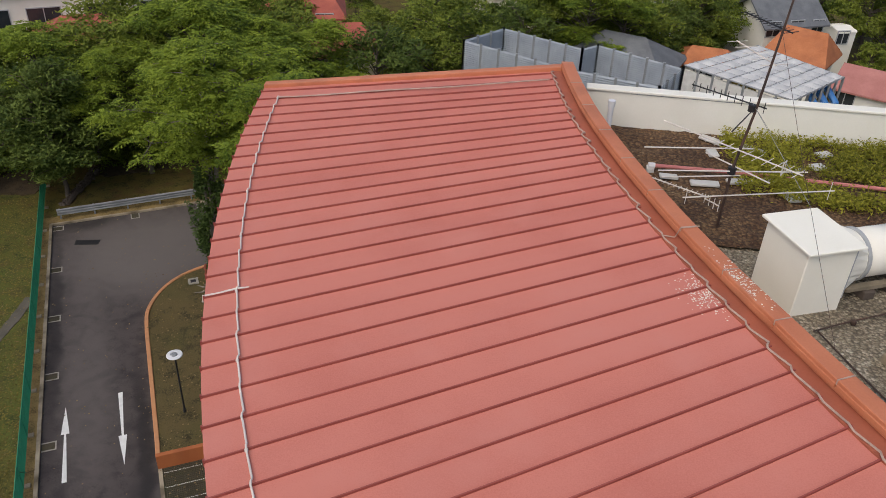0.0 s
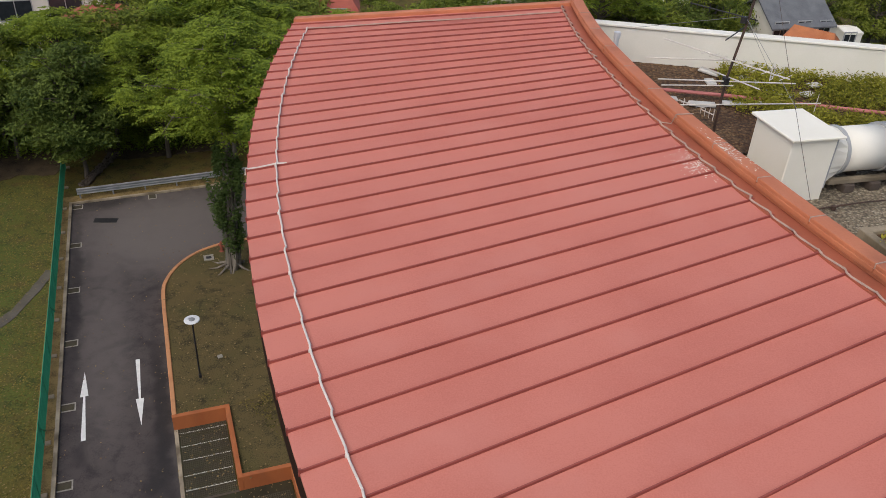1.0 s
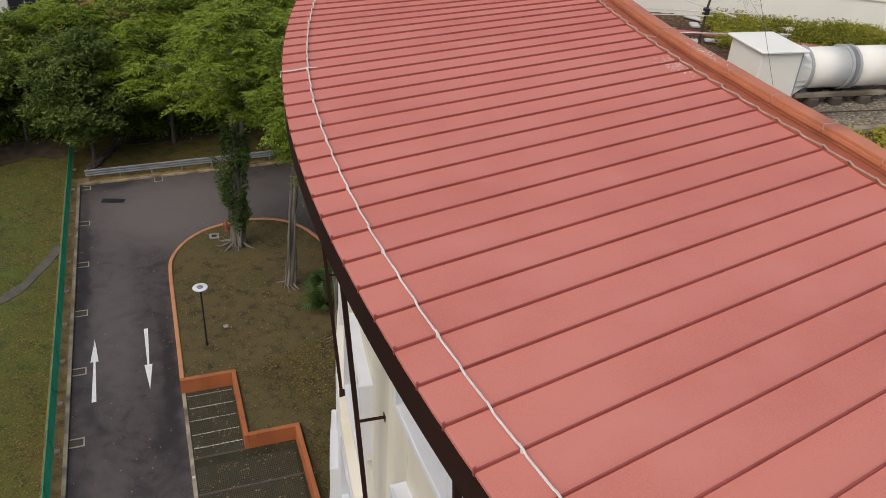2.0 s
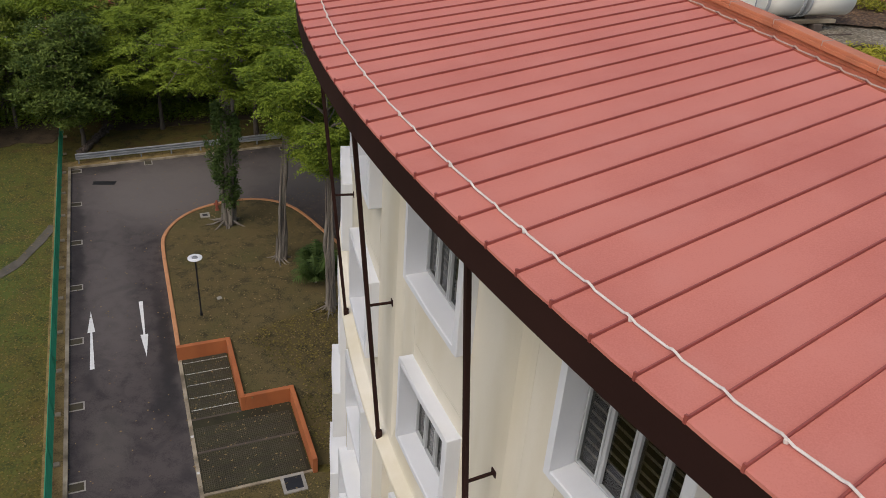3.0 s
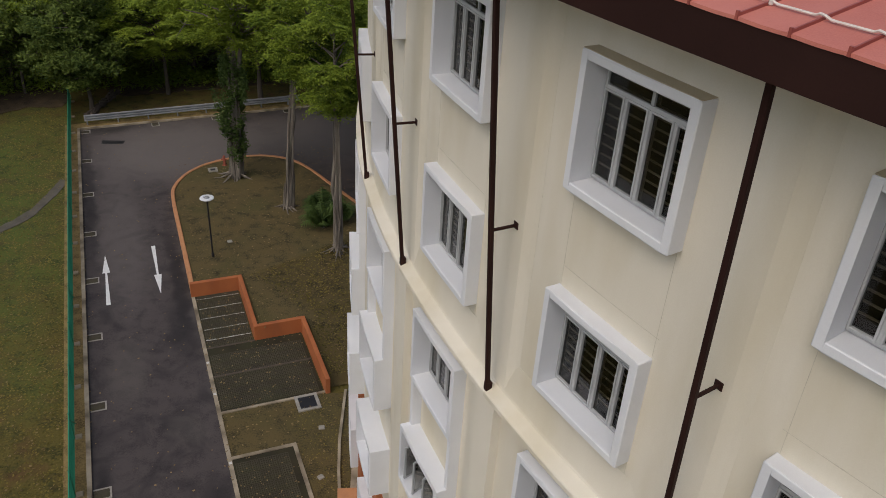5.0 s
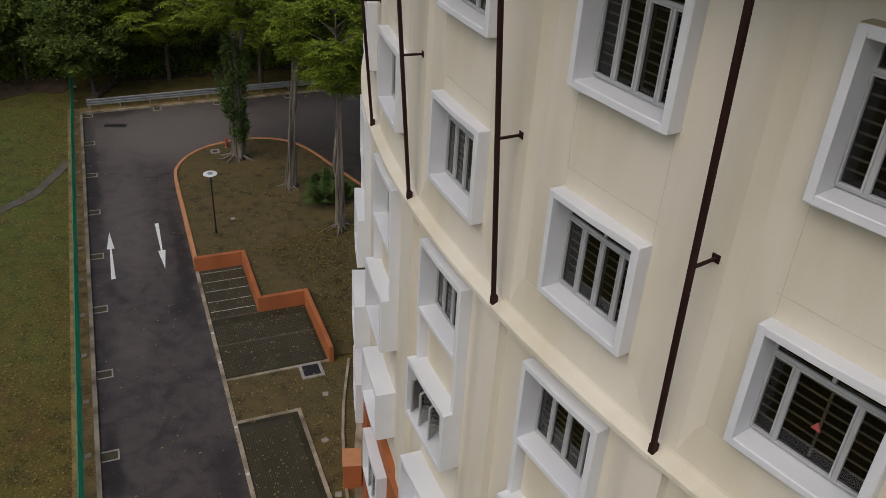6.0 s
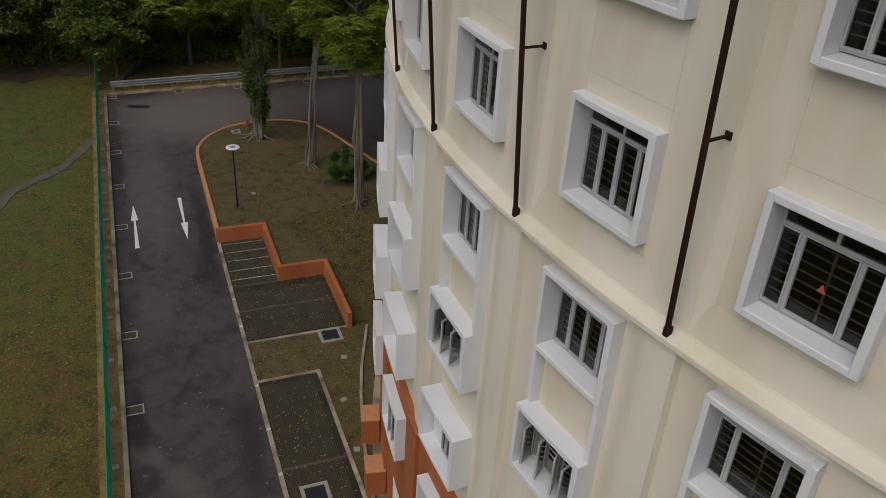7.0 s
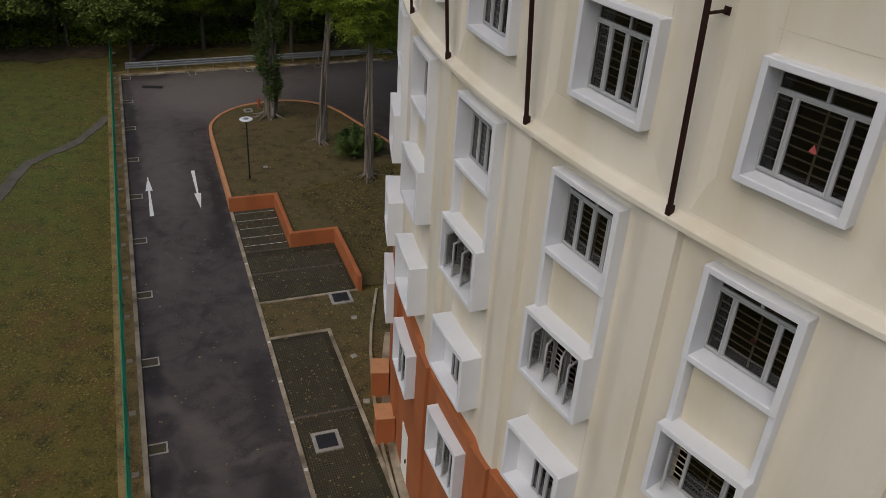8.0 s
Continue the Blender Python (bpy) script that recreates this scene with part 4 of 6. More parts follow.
kerb_run("kerb", EDGE, 0.2, M_KERB, "orange painted kerb round the grass island")
inner = offset_line(EDGE, 0.19)
outline = inner + [(12.0, 18.0), (9.9, 16.0), (9.9, 9.45), (13.9, 9.45), (13.9, 9.35), (14.35, 9.3), (14.35, 7.2), (18.5, 7.2)]
bm = bmesh.new()
ring_v = [bm.verts.new(at(s, w, mound(s) if s > 9.95 and w < 15.9 else 0.05)) for s, w in outline]
bm.faces.new(ring_v)
bmesh.ops.triangulate(bm, faces=bm.faces[:])
bmesh.ops.subdivide_edges(bm, edges=bm.edges[:], cuts=5, use_grid_fill=True)
bmesh.ops.recalc_face_normals(bm, faces=bm.faces[:])
for v in bm.verts:
    v.co.z += 0.05 * noise.noise(v.co * 0.5)
tagged(part("grass_island", bm, M_MOUND), "raised brown dry grass island with fallen leaves", "grass", kind="structure")
island_wall = thing("retaining_wall", "low stepped terracotta orange retaining wall", "wall")
for s0, s1, w0, w1 in ((18.3, 18.5, 4.72, 7.2), (14.05, 18.3, 7.0, 7.2), (14.05, 14.25, 7.2, 9.35), (9.6, 14.05, 9.15, 9.35)):
    bm = bmesh.new()
    slab(bm, s0, s1, w0, w1, -0.1, 0.80)
    part("wall_section", bevelled(fixed(bm), 0.012), M_ORANGE, island_wall)

# lamp post
lamp = thing("lamp_post", "slim black lamp post with a white disc head", "lamp post", pose(*at(20.9, 6.15, 0.54)))
bm = bmesh.new()
tube(bm, [(0, 0, 0), (0, 0, 0.25), (0, 0, 0.26), (0, 0, 3.3)], [0.07, 0.07, 0.045, 0.04], 10)
part("pole", fixed(bm), M_BLACK, lamp)
bm = bmesh.new()
rings = [[bm.verts.new((r * math.cos(k * math.pi / 16), r * math.sin(k * math.pi / 16), z)) for k in range(32)]
         for r, z in ((0.10, 3.30), (0.27, 3.36), (0.345, 3.41), (0.345, 3.43), (0.32, 3.45), (0.175, 3.465), (0.16, 3.42))]
for p, q in zip(rings, rings[1:]):
    for k in range(32):
        bm.faces.new((p[k], p[(k + 1) % 32], q[(k + 1) % 32], q[k]))
bm.faces.new(rings[0][::-1])
bm.faces.new(rings[-1])
part("lamp_head", fixed(bm), M_WHITE, lamp, "white disc lamp head")
bm = bmesh.new()
tube(bm, [(0, 0, 3.42), (0, 0, 3.46), (0, 0, 3.49), (0, 0, 3.505)], [0.13, 0.13, 0.10, 0.03], 16)
part("cap", fixed(bm), M_STEEL, lamp, "small grey domed cap")

# manholes
def manhole(m, size, label):
    t = thing("manhole", label, "manhole", m, "manholes")
    bm = bmesh.new()
    h, f = size / 2, 0.13
    for x0, x1, y0, y1 in ((-h, h, -h, -h + f), (-h, h, h - f, h), (-h, -h + f, -h + f, h - f), (h - f, h, -h + f, h - f)):
        box(bm, x0, x1, y0, y1, -0.05, 0.05)
    part("rim", fixed(bm), M_RIM, t)
    bm = bmesh.new()
    box(bm, -h + f, h - f, -h + f, h - f, -0.05, 0.03)
    part("cover", fixed(bm), M_BLACK, t, "dark iron cover")
    return t


manhole(road_pose(0.85, 5.75, 0.04), 0.95, "dark square manhole cover with a pale concrete rim")
manhole(road_pose(9.3, 8.3, 0.02), 0.95, "dark square manhole cover with a pale concrete rim")
manhole(road_pose(31.6, 7.6, 0.29), 0.56, "small square manhole with a pale rim on the island")

# fence, guard rail
fence = thing("chain_fence", "long green mesh fence with green posts", "fence")
bm = bmesh.new()
H_FENCE, W_FENCE = 1.28, -0.57
for i in range(int(91.4 / 0.1)):
    s = -45 + i * 0.1
    p, q = at(s, W_FENCE, 0.05), at(s, W_FENCE, H_FENCE)
    tube(bm, [p, q], 0.008, 3, False)
for k in range(18):
    z = 0.08 + k * (H_FENCE - 0.1) / 17
    tube(bm, [at(-45, W_FENCE, z), at(46.4, W_FENCE, z)], 0.011, 3, False)
part("mesh", bm, M_GREEN, fence)
for z in (H_FENCE,):
    bm = bmesh.new()
    tube(bm, [at(-45, W_FENCE, z), at(46.4, W_FENCE, z)], 0.03, 6)
    part("top_rail", fixed(bm), M_GREEN, fence)
post_meshes = []
for braced in (False, True):
    bm = bmesh.new()
    tube(bm, [(0, 0, 0), (0, 0, H_FENCE + 0.06)], 0.035, 8)
    if braced:
        tube(bm, [(0, 0, 1.0), (0.05, 0.9, 0)], 0.02, 6)
    post_meshes.append(mesh_of("post", fixed(bm), M_GREEN))
for i in range(31):
    part("post", post_meshes[i % 3 == 0], None, fence, "", road_pose(-44 + 3.0 * i, W_FENCE, 0.0))
footing = bmesh.new()
box(footing, -0.12, 0.12, -0.12, 0.12, 0, 0.1)
foot_mesh = mesh_of("footing", bevelled(fixed(footing), 0.02), M_CONCRETE)
for i in range(31):
    part("footing", foot_mesh, None, fence, "", road_pose(-44 + 3.0 * i, -0.41, 0.06))

rail_thing = thing("guard_rail", "long corrugated galvanised steel guard rail", "guard rail")
bm = bmesh.new()
prof = [(0.0, 0.36), (0.11, 0.42), (0.11, 0.48), (0.0, 0.54), (0.0, 0.58), (0.11, 0.64), (0.11, 0.70), (0.0, 0.76), (0.0, 0.80), (0.11, 0.86), (0.11, 0.92), (0.0, 0.97)]
ws = [0.35 + 1.0 * i for i in range(27)]
rows = [[bm.verts.new(at(41.15 + 0.04 * w - d * 0.8, w, 0.12 + z * 0.76)) for d, z in prof] for w in ws]
for p, q in zip(rows, rows[1:]):
    for a, b, c, d in zip(p, p[1:], q[1:], q):
        bm.faces.new((a, b, c, d))
part("beam", fixed(bm), M_STEEL, rail_thing)
for i in range(13):
    bm = bmesh.new()
    box(bm, -0.05, 0.05, -0.03, 0.08, 0.0, 0.82)
    part("post", fixed(bm), M_STEEL, rail_thing, "", road_pose(41.2 + 0.04 * (0.5 + 2.0 * i), 0.5 + 2.0 * i, 0.0))

tagged(flat_slab("verge", [(-45, 7.35), (-45, 16), (9.5, 16), (9.5, 9.6), (9.66, 9.3), (9.66, 7.36)], -0.1, 0.012, M_MOUND), "brown leaf-strewn grass strip beside the block", "grass", kind="structure")
tagged(flat_slab("verge", [(7.2, 4.89), (7.2, 7.36), (9.66, 7.36), (9.66, 4.89)], -0.1, 0.016, M_MOUND), "brown leaf-strewn grass between the parking bays", "grass", kind="structure")
# path across the field
line = [(-24.4, 8.0), (-25.2, 16.0), (-26.1, 21.8), (-26.9, 25.2), (-26.8, 26.9), (-26.3, 28.2), (-26.0, 30.1), (-26.3, 33.6)]
line = rounded_line(line, 12)
bm = bmesh.new()
rows = []
for i, (x, y) in enumerate(line):
    a, b = Vector(line[max(i - 1, 0)]), Vector(line[min(i + 1, len(line) - 1)])
    t = (b - a).normalized()
    e, f = (0.30 + 0.16 * noise.noise(Vector((x * 1.7, y * 1.7, k))) for k in (2, 9))
    rows.append([bm.verts.new((x - t.y * k, y + t.x * k, z)) for k, z in ((-e, -0.03), (-e, 0.012), (f, 0.012), (f, -0.03))])
for p, q in zip(rows, rows[1:]):
    for k in range(3):
        bm.faces.new((p[k], p[k + 1], q[k + 1], q[k]))
tagged(part("footpath", fixed(bm), M_PATH), "narrow grey concrete footpath across the grass", "path", kind="structure")

# brown leaf litter below the wood, its colour darkened for the trees' shade, with a low rough stone edge
tagged(flat_slab("wood_floor", [(46.5, 3.2), (46.9, 22), (66, 24), (66, 2.0), (48.0, 2.0)], -0.1, 0.03, M_LITTER), "brown leaf litter darkened with painted tree shade", "leaf litter", kind="structure")
# reaches onto the field, to paint the tree shade along its far side
tagged(flat_slab("wood_floor", [(43.6 + 1.9 * (w / 29 + 1.03) + 0.9 * noise.noise(Vector((w * 0.45, 3, 0))) + 0.35 * noise.noise(Vector((w * 1.9, 8, 0))), w) for w in (-30 + 0.4 * i for i in range(73))] + [(46.3, -0.8), (66, -0.8), (66, -30)], -0.1, 0.03, M_LITTER), "brown leaf litter darkened with painted tree shade", "leaf litter", kind="structure")
edge_rng = random.Random(41)
stone_edge = thing("stone_edging", "low rough edge of dark brown stones", "edging")
edge_stone = bmesh.new()
bmesh.ops.create_icosphere(edge_stone, subdivisions=1, radius=0.22)
for v in edge_stone.verts:
    v.co = Vector((v.co.x * 1.3, v.co.y, v.co.z * 0.75)) * (1 + 0.25 * noise.noise(v.co * 6))
edge_mesh = mesh_of("stone", fixed(edge_stone), M_TANBLOCK)
for i in range(22):
    f = i / 21
    for k in (0, 1):
        part("stone", edge_mesh, None, stone_edge, "", road_pose(43.3 + 4.2 * f + edge_rng.uniform(-0.1, 0.1), 0.55 + 1.9 * f + 0.3 * k + edge_rng.uniform(-0.06, 0.06), 0.05 + 0.03 * edge_rng.random(), edge_rng.uniform(0, 360)) @ Matrix.Scale(edge_rng.uniform(0.7, 1.15), 4))

# ---------------------------------------------------------------- trees


def leaf_cloud(tips, per_tip, size, spread, seed, droop=0.3):
    """Many small leaves round the branch tips, as one mesh."""
    rng = np.random.default_rng(seed)
    tips = np.array(tips)
    n = len(tips) * per_tip
    centre = np.repeat(tips, per_tip, axis=0)
    off = rng.normal(size=(n, 3)) * np.array(spread)
    off[:, 2] -= droop * (off[:, 0] ** 2 + off[:, 1] ** 2)
    c = centre + off
    u = rng.normal(size=(n, 3))
    u[:, 2] = u[:, 2] * 0.45 - 0.25
    u /= np.linalg.norm(u, axis=1)[:, None]
    v = np.cross(u, rng.normal(size=(n, 3)) * 0.5 + np.array([0, 0, 1.0]))
    v /= np.linalg.norm(v, axis=1)[:, None] + 1e-6
    ln = size * rng.uniform(0.7, 1.4, n)[:, None]
    wd = ln * 0.36
    pts = np.stack([c - u * ln * 0.5, c + v * wd * 0.5, c + u * ln * 0.5, c - v * wd * 0.5], axis=1).reshape(-1, 3)
    faces = np.arange(n * 4).reshape(n, 4)
    me = bpy.data.meshes.new("crown")
    me.from_pydata(pts.tolist(), [], faces.tolist())
    return me


def frond_cloud(tips, per_tip, length, leaflets, leaf, seed):
    """Feathery drooping fronds: pairs of leaflets along curved stalks round the branch tips."""
    rng = np.random.default_rng(seed)
    tips = np.repeat(np.array(tips), per_tip, axis=0)
    n = len(tips)
    az = rng.uniform(0, 2 * np.pi, n)
    d = np.stack([np.cos(az), np.sin(az), rng.uniform(-0.1, 0.35, n)], axis=1)
    side = np.stack([-np.sin(az), np.cos(az), np.zeros(n)], axis=1)
    ln = length * rng.uniform(0.6, 1.25, n)[:, None]
    droop = rng.uniform(0.35, 0.9, n)[:, None]
    up = np.array([0, 0, 1.0])
    pts = []
    for k in range(leaflets):
        f = (k + 0.6) / leaflets
        base = tips + d * ln * f + up * ln * (0.22 * f - droop * f * f)
        l = leaf * (0.55 + 0.9 * math.sin(math.pi * (0.15 + 0.75 * f)))
        for sg in (-1, 1):
            out = side * sg * 0.85 + d * 0.45 - up * rng.uniform(0.15, 0.55, n)[:, None]
            tip = base + out * l
            w = d * l * 0.22 + up * rng.uniform(-0.03, 0.03, n)[:, None]
            mid = (base + tip) / 2
            pts.append(np.stack([base, mid + w, tip, mid - w], axis=1))
    pts = np.concatenate(pts).reshape(-1, 3)
    faces = np.arange(len(pts)).reshape(-1, 4)
    me = bpy.data.meshes.new("crown")
    me.from_pydata(pts.tolist(), [], faces.tolist())
    return me


def make_tree(label, seed, height, spread, fork, trunk_r, leaf_mat, pads, tips_a_pad, per_tip, leaf, feathery=False, roots=0.0, lean=(0, 0), twin=False):
    """A trunk with limbs that each carry a flat pad of foliage, with gaps between the pads."""
    rng = random.Random(seed)
    t = thing("tree", label, "tree", pose(0, 0, 0), "trees")
    bm = bmesh.new()
    top = Vector((lean[0], lean[1], height * 0.86))
    trunk = [Vector((0, 0, -0.3)), Vector((lean[0] * 0.1 + 0.1, lean[1] * 0.1, fork * 0.4)), Vector((lean[0] * 0.35, lean[1] * 0.35, fork)), Vector((lean[0] * 0.7, lean[1] * 0.7, (fork + top.z) / 2)), top]
    if twin:
        low = [trunk[0].lerp(trunk[1], 0.5) + Vector((0.10, -0.05, 0)), trunk[1] + Vector((-0.10, 0.08, 0)), trunk[1].lerp(trunk[2], 0.5) + Vector((0.14, -0.06, 0))]
        tube(bm, [trunk[0]] + low + trunk[2:], [trunk_r * k for k in (1.35, 1.1, 1.0, 0.85, 0.8, 0.5, 0.15)], 9)
    else:
        tube(bm, trunk, [trunk_r * 1.35, trunk_r, trunk_r * 0.8, trunk_r * 0.5, trunk_r * 0.15], 9)
    if twin:
        # aerial roots that have grown into woody strands round the trunk
        for k in range(5):
            a, w = 1.26 * k, rng.uniform(-0.25, 0.25)
            strand = []
            for i in range(8):
                f = i / 7
                c = trunk[0].lerp(trunk[1], f / 0.4) if f < 0.4 else trunk[1].lerp(trunk[2], (f - 0.4) / 0.6)
                b = a + w * 4 * f + rng.uniform(-0.3, 0.3)
                strand.append(c + Vector((math.cos(b), math.sin(b), 0)) * trunk_r * (1.35 - 0.5 * f) * rng.uniform(0.85, 1.25))
            tube(bm, strand, [trunk_r * 0.42 * (1.15 - 0.75 * i / 7) * rng.uniform(0.8, 1.2) for i in range(8)], 6)
        o = [Vector((0.25, 0.1, -0.2)), Vector((0.42, 0.05, fork * 0.25)), Vector((0.20, 0.30, fork * 0.5)), Vector((0.62, 0.1, fork * 0.8)), Vector((1.0, -0.3, fork * 1.15)), Vector((1.6, -0.9, height * 0.8))]
        tube(bm, o, [trunk_r * 0.9, trunk_r * 0.7, trunk_r * 0.65, trunk_r * 0.55, trunk_r * 0.4, 0.03], 8)
    if roots:
        for i in range(11):
            a = 6.28 * i / 11 + rng.uniform(-0.2, 0.2)
            l = rng.uniform(0.5, 1.6) * roots
            d = Vector((math.cos(a), math.sin(a), 0))
            e = Vector((-d.y, d.x, 0)) * rng.uniform(-0.3, 0.3)
            tube(bm, [d * trunk_r * 0.8 + Vector((0, 0, rng.uniform(0.5, 2.6) * roots)), d * trunk_r * 1.2 + Vector((0, 0, 0.4 * roots)), d * (trunk_r + l * 0.5) + e + Vector((0, 0, 0.07)), d * (trunk_r + l) + e * 2.5 + Vector((0, 0, -0.05))],
                 [0.02, 0.08 * roots, 0.05 * roots, 0.02], 6)
    tips = []
    zc, half = (fork + height) / 2, (height - fork) / 2
    for i in range(pads):
        for _ in range(60):
            p = Vector((rng.uniform(-1, 1), rng.uniform(-1, 1), rng.uniform(-1, 1)))
            if 0.45 < p.length < 1 and noise.noise(p * 2.1 + Vector((seed, 0, 0))) > -0.25:
                break
        c = Vector((p.x * spread + lean[0], p.y * spread + lean[1], p.z * half + zc))
        size = spread * rng.uniform(0.22, 0.36)
        f = max(0.0, min(0.95, (c.z - fork) / (top.z - fork) - 0.25))
        b = trunk[2].lerp(top, f)
        mid = b.lerp(c, 0.5) + Vector((rng.uniform(-0.2, 0.2), rng.uniform(-0.2, 0.2), 0.06 * (c - b).length))
        tube(bm, [b, mid, c], [trunk_r * 0.34, trunk_r * 0.2, 0.025], 5, False)
        for k in range(tips_a_pad):
            r, a = math.sqrt(rng.random()), rng.uniform(0, 6.28)
            q = c + Vector((r * size * math.cos(a), r * size * math.sin(a), size * (0.35 - 0.6 * r * r)))
            tips.append(tuple(q))
            if k % 3 == 0:
                tube(bm, [c, tuple(q)], [0.03, 0.012], 3, False)
    part("trunk", bm, M_BARK if roots else M_BARKDARK, t)
    if feathery:
        me = frond_cloud(tips, per_tip, leaf * 5.6, 6, leaf, seed)
    else:
        me = leaf_cloud(tips, per_tip, leaf, (spread * 0.085, spread * 0.085, spread * 0.045), seed, 0.35)
    me.materials.append(leaf_mat)
    part("crown", me, None, t)
    return t


def plant(proto, x, y, z=0.0, scale=1.0, rot=0.0):
    return copy_thing(proto, Matrix.Translation((x, y, z)) @ Matrix.Rotation(radians(rot), 4, 'Z') @ Matrix.Scale(scale, 4))


island_a = make_tree("tall rain tree with feathery light green foliage", 3, 14.6, 4.0, 8.3, 0.24, M_LEAF, 56, 9, 8, 0.165, True, 1.0, (0.9, 0.4), True)
island_a.matrix_basis = pose(*at(30.2, 8.8, 0.27), 0, 0, 20)
island_b = make_tree("tall rain tree with feathery light green foliage", 8, 14.0, 2.6, 7.9, 0.155, M_LEAF, 34, 9, 9, 0.155, True, 0.7, (1.7, 0.2), True)
island_b.matrix_basis = pose(*at(25.2, 10.9, 0.4), 0, 0, 0)
plant(island_b, *at(19.8, 12.45, 0.5), 0.92, 100)
dark = make_tree("dense dark green round tree beside the fence", 5, 8.9, 3.2, 1.7, 0.15, M_LEAF_DARK, 70, 12, 26, 0.30)
dark.matrix_basis = pose(*at(44.5, 0.8, 0), 0, 0, 0)
wood_a = make_tree("broad mid green woodland tree", 11, 10.0, 4.4, 3.6, 0.18, M_LEAF_MID, 34, 9, 24, 0.38)
wood_b = make_tree("feathery yellow green woodland tree", 14, 11.0, 4.7, 2.9, 0.18, M_LEAF, 46, 8, 8, 0.205, True)
wood_c = make_tree("dark green woodland tree", 17, 9.6, 4.2, 2.3, 0.16, M_LEAF_DARK, 40, 9, 24, 0.40)
far_a = make_tree("small mid green tree among the houses", 23, 6.4, 3.6, 1.5, 0.14, M_LEAF_MID, 20, 7, 20, 0.55)
far_b = make_tree("small dark green tree among the houses", 29, 6.0, 3.4, 1.2, 0.14, M_LEAF_DARK, 20, 7, 20, 0.55)
rng = random.Random(4)
wood_a.matrix_basis = pose(*at(55, 6, 0))
wood_b.matrix_basis = pose(*at(54, 14, 0))
wood_c.matrix_basis = pose(*at(53, -10, 0))
far_a.matrix_basis = pose(*at(66, 20, 0))
far_b.matrix_basis = pose(*at(66, -25, 0))
CLEAR = [(-41, 62, 6), (-36, 61, 6), (-46, 66, 6), (-16, 63, 5), (-22, 70, 4), (2, 47, 8), (13, 49, 8), (7, 63, 6), (14, 67, 4), (21, 70, 6), (21, 77, 6), (25, 63, 5), (12, 40, 9)]
taken = [(55, 6), (54, 14), (53, -10), (66, 20), (66, -25)]
for s in (51, 54.5, 58.5, 64, 70, 76, 83, 91, 100):
    for w in range(-60, 66, 6 if s < 60 else 7):
        q = (s + rng.uniform(-1.2, 1.2), w + rng.uniform(-2.5, 2.5))
        p = at(*q)
        if any(math.hypot(p.x - x, p.y - y) < r for x, y, r in CLEAR) or any(math.hypot(q[0] - x, q[1] - y) < 3 for x, y in taken):
            continue
        if s < 60:
            k = rng.choices([wood_a, wood_b, wood_c], [3, 3, 3] if q[1] > -14 else [4, 1, 3])[0]
            plant(k, p.x, p.y, 0, rng.uniform(0.85, 1.0) - 0.045 * (s - 51), rng.uniform(0, 360))
        else:
            plant(rng.choice([far_a, far_b]), p.x, p.y, 0, rng.uniform(0.8, 1.1) if p.x > -12 else rng.uniform(0.4, 0.6), rng.uniform(0, 360))
for x, y, k, sc in ((-9.0, 43, wood_b, 0.95), (-4.5, 40, wood_b, 0.85), (0, 36, wood_a, 0.8), (-23, 52, wood_b, 1.1), (-19, 49, wood_b, 1.0), (-42.9, 43.3, wood_a, 0.9), (-47, 32, wood_c, 1.0), (-53, 27, wood_a, 1.0), (-11.5, 56, wood_c, 0.95), (-8, 60, wood_a, 0.8), (11, 76, wood_c, 0.75), (14.5, 79, wood_c, 0.8), (8.6, 80, wood_a, 0.6), (32, 86, wood_a, 0.8), (36, 82, wood_c, 0.8), (29, 92, wood_c, 0.8), (34, 92, wood_c, 0.8), (31, 80, far_a, 0.6), (34, 78, far_b, 0.6), (36, 88, wood_a, 0.8), (38, 95, wood_c, 0.9), (33.5, 84, far_a, 0.9)):
    plant(k, x, y, 0, sc, x * 31)

for s, w, k, sc in ((46.3, 6.3, wood_b, 0.85), (47.2, 11.5, wood_c, 0.85), (46.8, 17.0, wood_b, 0.9), (49.0, 3.0, wood_c, 0.85), (49.5, 8.6, wood_a, 0.85), (49.4, 14.2, wood_c, 0.9), (46.8, -8.6, wood_c, 0.95), (48.6, -3.6, wood_c, 0.8), (49.6, -11.0, wood_c, 0.9)):
    p = at(s, w)
    plant(k, p.x, p.y, 0, sc, w * 47)

# low undergrowth below the wood, in lighter leaf greens that stand in for missing light
brng = random.Random(77)


def undergrowth(label, count, s0, s1, w0, w1, tall, per_tip, leaf, mat, seed):
    tips = []
    while len(tips) < count:
        s, w = brng.uniform(s0, s1), brng.uniform(w0, w1)
        v = at(s, w, 0)
        lump = 0.5 + 0.9 * noise.noise(Vector((s * 0.35, w * 0.35, seed)))
        if lump > 0.2:
            tips.append((v.x, v.y, brng.uniform(0.15, tall) * lump * min(1.0, 0.35 + (s - s0) * 0.35)))
    me = leaf_cloud(tips, per_tip, leaf, (0.45, 0.45, 0.22), seed, 0.1)
    me.materials.append(mat)
    tagged(part("undergrowth", me, None), label, "plants", kind="stuff")


undergrowth("dense green bushes at the wood's edge, lightened against the shade", 1300, 49.3, 57, -50, 36, 3.6, 22, 0.32, M_LEAF_MID, 61)
undergrowth("dense green bushes below the trees, lightened against the shade", 1100, 51.0, 62, -55, 40, 5.0, 22, 0.40, M_LEAF_MID, 67)

# brightest leaf green here, painting in light that the canopy keeps out
undergrowth("dense bushes along the edge of the wood, leaves lightened against the shade", 520, 47.6, 50.5, 2.4, 24, 2.8, 26, 0.26, M_LEAF, 71)
